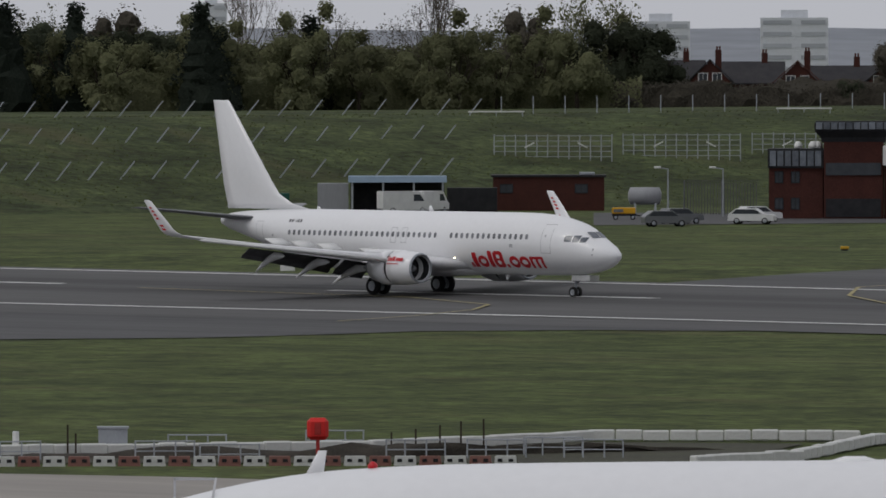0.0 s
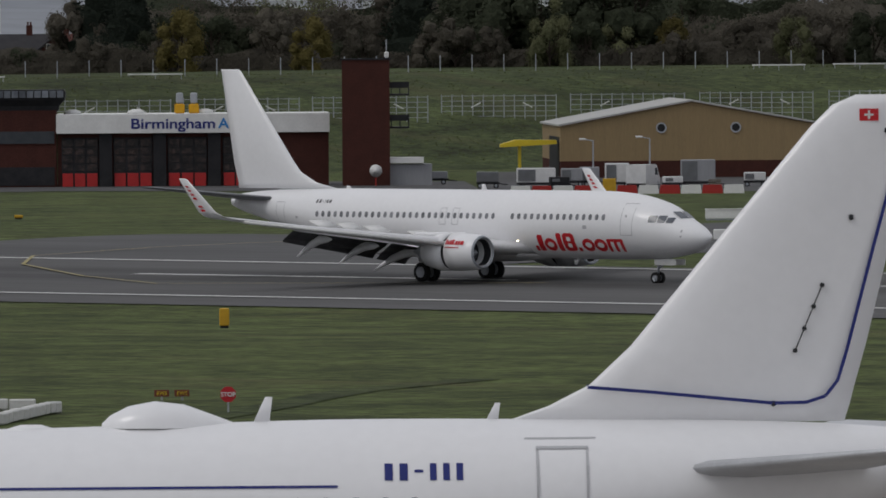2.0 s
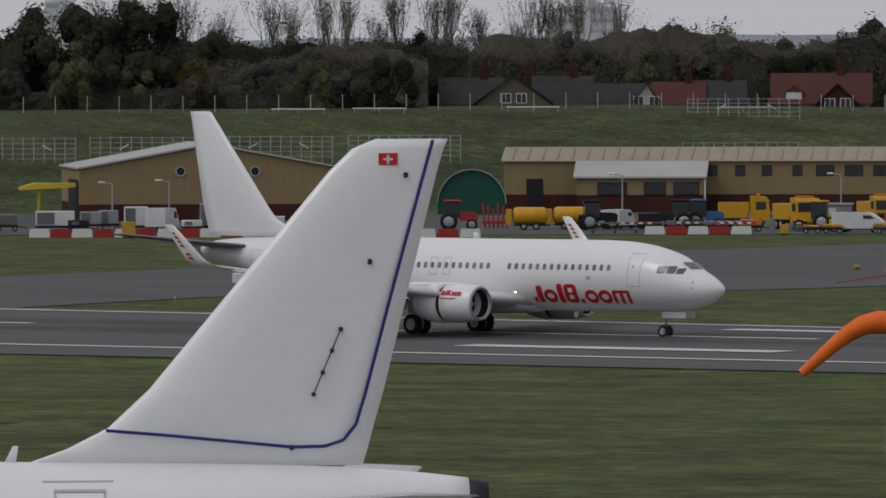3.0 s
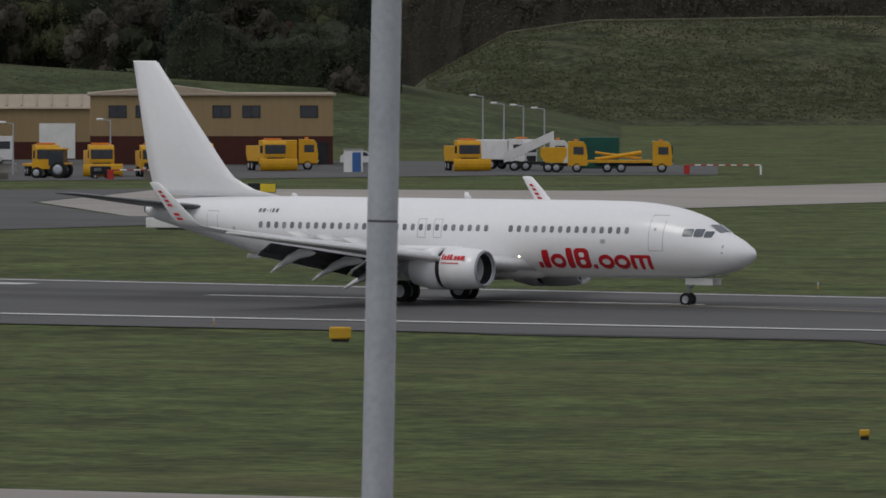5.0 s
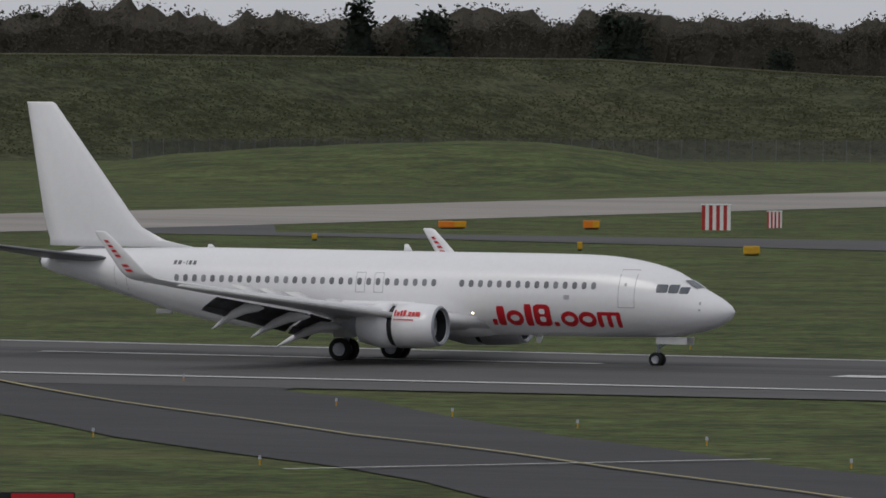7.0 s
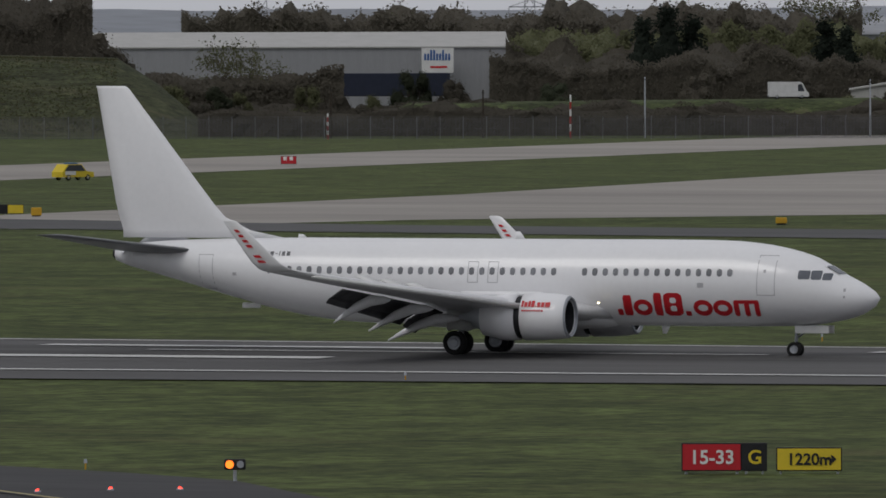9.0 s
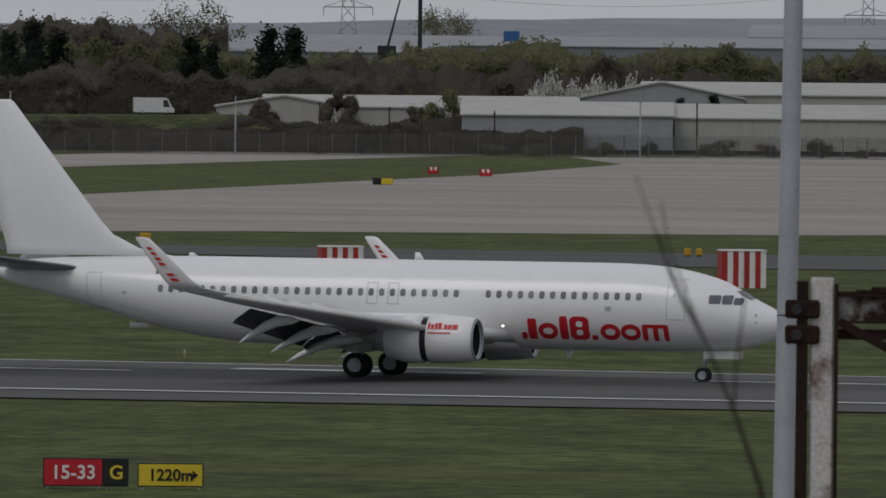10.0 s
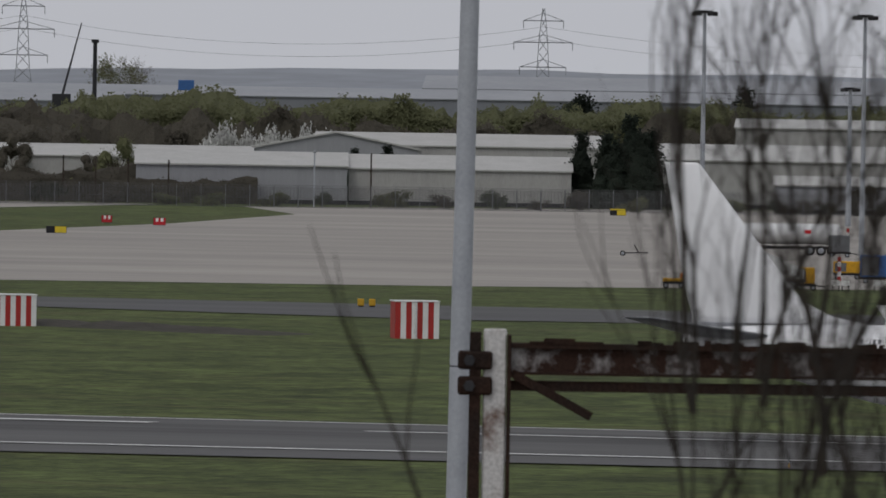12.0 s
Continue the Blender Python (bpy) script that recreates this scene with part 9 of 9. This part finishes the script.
# beam paint with more rust, its backlit shade also painted in as darker tones
RUST_BEAM = mat("flaking_shaded_beam_paint", (0.30, 0.29, 0.29), 0.75, 0.1, (0.034, 0.019, 0.014), 3.2, 0.25, 0.2, 0.22, bias=-0.05, spec=0.08)
ga = thing("steel_gantry", site(-13.73, 80, 1.6), "old rusting white steel frame with flaking paint", "frame")
zb = 14.5 - 1.6 - 80 * math.tan(radians(1.485))
part("post", one_box(-0.08, 0.12, -0.1, 0.1, 0, zb + 0.25, pose(0, 0, 0), 0.012), RUST, ga, "white post streaked with rust")
part("post_flange", one_box(-0.20, -0.10, -0.14, 0.14, 0, zb + 0.22), RUST_DARK, ga)
part("post_flange", one_box(0.125, 0.16, -0.14, 0.14, 0, zb + 0.20), RUST_DARK, ga)
part("top_beam", one_box(0.16, 6.0, -0.06, 0.06, zb - 0.115, zb + 0.09), RUST_BEAM, ga, "horizontal beam, white paint and rust, shade painted in")
part("beam_flange", one_box(0.16, 6.0, -0.12, 0.12, zb + 0.09, zb + 0.135), RUST_DARK, ga)
part("beam_flange", one_box(0.16, 6.0, -0.12, 0.12, zb - 0.14, zb - 0.115), RUST_DARK, ga)
part("lower_beam", one_box(0.16, 6.0, -0.06, 0.06, zb - 0.28, zb - 0.19), RUST_DARK, ga, "dark lower rail")
part("brace", one_box(0, 0.78, -0.04, 0.04, -0.045, 0.03, pose(0.17, -0.08, zb - 0.12, 0, 28, 0)), RUST_DARK, ga, "short hanging brace")
for z in (zb - 0.02, zb - 0.24):
    part("bracket", one_box(-0.30, 0.0, -0.16, 0.02, z - 0.08, z + 0.08, None, 0.02), RUST_DARK, ga)
    part("bolt", one_rod((-0.2, -0.2, z), (-0.2, -0.15, z), 0.05, None, 6), DARK_METAL, ga)
flake_rng = random.Random(3)
for k in range(46):
    x = flake_rng.uniform(0.2, 5.9)
    w = flake_rng.uniform(0.04, 0.3)
    part("rust_flake", one_box(x, x + w, -0.128, -0.05, zb + 0.12 + flake_rng.uniform(0, 0.02), zb + 0.15 + flake_rng.uniform(0, 0.03)), RUST_DARK, ga)


def high_mast(b, d, z_top, label):
    p = thing("high_mast", site(b, d), label, "lighting mast", "apron lighting masts")
    part("pole", one_rod((0, 0, 0), (0, 0, z_top), d * 0.00032, d * 0.00018, 10), STEEL, p)
    ring = part("head_frame", one_rod((0, 0, z_top - 0.3), (0, 0, z_top), 0.9, 0.9, 12), DARK_METAL, p)
    for k in range(6):
        a = k * math.pi / 3
        part("floodlight", one_box(-0.3, 0.3, -0.15, 0.15, -0.2, 0.2, pose(1.1 * math.cos(a), 1.1 * math.sin(a), z_top - 0.35, 20, 0, math.degrees(a))), DARK_METAL, ring)
    return p


high_mast(-12.455, 1000, 26.4, "tall apron lighting mast with a ring of floodlights")
high_mast(-11.465, 1000, 26.2, "tall apron lighting mast with a ring of floodlights")
high_mast(-11.55, 1300, 19.5, "slim apron lighting mast")
for b, d in ((-11.55, 1080), (-12.45, 815), (-11.6, 850)):
    c = thing("banded_post", site(b, d), "red and white banded post", "post", "banded posts")
    for k in range(5):
        part("band", one_rod((0, 0, k * 0.45), (0, 0, (k + 1) * 0.45), 0.16, None, 8), PAINT_RED if k % 2 == 0 else WHITE_DULL, c)
for b, d, h in ((-19.2, 1440, 3.4), (-20.7, 1440, 2.0)):
    c = thing("banded_post", site(b, d), "red and white banded mast", "post", "banded posts")
    for k in range(6):
        part("band", one_rod((0, 0, k * h / 3), (0, 0, (k + 1) * h / 3), 0.14, None, 8), PAINT_RED if k % 2 == 0 else WHITE_DULL, c)
for b, d, h in ((-18.74, 1440, 9.5), (-14.85, 1445, 9.0), (-14.5, 1445, 8.6), (-16.83, 1445, 8.2), (-17.35, 1450, 9), (-16.4, 1460, 7.5), (-16.2, 1460, 7.5), (-16.0, 1460, 7.2), (-15.75, 1460, 7.0), (-20.68, 1450, 8), (-19.74, 1450, 7.5)):
    c = thing("utility_pole", site(b, d), "weathered timber utility pole", "pole", "utility poles")
    part("pole", one_rod((0, 0, 0), (0, 0, h), 0.16, 0.11, 8), BARK if h < 9 else STEEL, c)
    part("cap", one_box(-0.2, 0.2, -0.1, 0.1, h - 0.5, h - 0.35), DARK_METAL, c)

# pylon and cable steel, paled in its base colour to imitate haze
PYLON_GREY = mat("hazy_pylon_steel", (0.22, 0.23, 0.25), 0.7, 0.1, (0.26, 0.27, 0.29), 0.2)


def pylon(b, d, h, label):
    p = thing("pylon", site(b, d), label, "pylon", "electricity pylons")
    bm = bmesh.new()
    levels = [(0, h * 0.12), (h * 0.3, h * 0.075), (h * 0.55, h * 0.04), (h * 0.8, h * 0.028), (h, h * 0.006)]
    for (z0, w0), (z1, w1) in zip(levels, levels[1:]):
        n = 3
        for k in range(n):
            a, c = k / n, (k + 1) / n
            za, zc, wa, wc = z0 + (z1 - z0) * a, z0 + (z1 - z0) * c, w0 + (w1 - w0) * a, w0 + (w1 - w0) * c
            for sx, sy in ((1, 1), (1, -1), (-1, 1), (-1, -1)):
                rod(bm, (sx * wa, sy * wa, za), (sx * wc, sy * wc, zc), 0.16, None, 4, False)
            for sy in (1, -1):
                rod(bm, (-wa, sy * wa, za), (wc, sy * wc, zc), 0.10, None, 4, False)
                rod(bm, (wa, sy * wa, za), (-wc, sy * wc, zc), 0.10, None, 4, False)
    part("lattice", bm, PYLON_GREY, p, "tapering steel lattice")
    for z, w in ((h * 0.62, h * 0.15), (h * 0.78, h * 0.19), (h * 0.92, h * 0.13)):
        arm = rod(rod(bmesh.new(), (-w, 0, z), (w, 0, z), 0.16, None, 4), (0, 0, z + h * 0.05), (w, 0, z), 0.1, None, 4)
        rod(arm, (0, 0, z + h * 0.05), (-w, 0, z), 0.1, None, 4)
        for x in (-w, w):
            rod(arm, (x, 0, z), (x, 0, z - h * 0.05), 0.12, None, 4)
        part("cross_arm", arm, PYLON_GREY, p)
    return p


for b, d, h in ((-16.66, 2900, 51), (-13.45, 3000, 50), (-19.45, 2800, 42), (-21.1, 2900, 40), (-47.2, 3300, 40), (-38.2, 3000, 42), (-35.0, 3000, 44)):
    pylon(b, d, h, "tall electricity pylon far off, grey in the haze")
for z in (40, 44):
    c = thing("power_line", pose(0, 0, 0), "sagging overhead power line", "cable", "power lines")
    bm = bmesh.new()
    for (b0, d0), (b1, d1) in (((-19.6, 2800), (-16.66, 2900)), ((-16.66, 2900), (-13.45, 3000)), ((-13.45, 3000), (-9.5, 3100))):
        last = None
        for k in range(13):
            u = k / 12
            p = Vector((*ground_at(b0 + (b1 - b0) * u, d0 + (d1 - d0) * u), z - 9 * 4 * u * (1 - u) * 0.8))
            if last is not None:
                rod(bm, last, p, 0.055, None, 3, False)
            last = p
    part("cable", bm, PYLON_GREY, c)
cr = thing("mobile_crane", site(-16.4, 2250), "slanting crane jib above the far roofs", "crane")
part("jib", one_rod((-0.6, 0, 18), (3.9, 0, 35.8), 0.35, 0.16, 6), DARK_METAL, cr)
part("base", one_box(-3, 1.5, -1.5, 1.5, 0, 18.5), DARK_METAL, cr)
ch = thing("chimney_stack", site(-16.215, 2250), "thin dark chimney stack above the far roofs", "chimney")
part("shaft", one_rod((0, 0, 0), (0, 0, 31.5), 0.55, 0.5, 10), DARK_METAL, ch)
part("crown", one_rod((0, 0, 31.0), (0, 0, 31.8), 0.9, 0.9, 10), DARK_METAL, ch)
wt = thing("blue_roof_unit", site(-15.65, 2330, 20), "small blue plant unit on the far roof", "roof unit")
part("unit", one_box(-2.0, 2.0, 0, 3, 0, 2.6, None, 0.1), BLUE, wt)
ysg = sign_panel(site(-13.02, 1405), [(2.4, YELLOW_SIGN, "", INK_BLACK)], "plain yellow sign before the fence", 0.9)

# bare tree close to the terrace
near_tree = thing("near_bare_tree", site(-11.15, 24, 1.6), "bare dark twigs of a tree close to the terrace", "tree")
rng = np.random.default_rng(77)
NEAR_BARK = mat("near_dark_bark", (0.030, 0.026, 0.024), 0.9, 0, (0.045, 0.037, 0.03), 8.0, 0.2, spec=0.08)
part("trunk", one_rod((0.5, 0, 0), (0.45, 0, 9.6), 0.11, 0.05, 8), NEAR_BARK, near_tree, "thin dark trunk", True)
for k in range(9):
    part("bough", one_rod((0.45, 0, 9.4), (rng.uniform(-0.6, 0.2), rng.uniform(-0.6, 0.6), 10.9), 0.03, 0.014, 5), NEAR_BARK, near_tree)
part("bough", one_rod((0.45, 0, 9.4), (-1.2, 0.1, 11.6), 0.03, 0.012, 5), NEAR_BARK, near_tree)
for k in range(40):
    bm = bmesh.new()
    x = rng.uniform(-0.62, 0.2)
    base = (x, rng.uniform(-0.6, 0.6), rng.uniform(10.6, 12.4)) if k else (-1.2, 0.1, 11.6)
    limbs(bm, rng, base, (rng.uniform(-0.25, 0.2), rng.uniform(-0.1, 0.1), 1), rng.uniform(0.5, 0.85), rng.uniform(0.007, 0.012), 2 if k else 1, 5, 0.30, 0.30)
    part("branch", bm, NEAR_BARK, near_tree, "", True)


# ---- what moves ----
def motions():
    walk(AIRLINER, [(t, pose(x, RUNWAY_Y, ground_z(x, RUNWAY_Y) + 0.03, bank_angle, 0.07, 0)) for t, x, bank_angle in ROLLOUT])


motions()
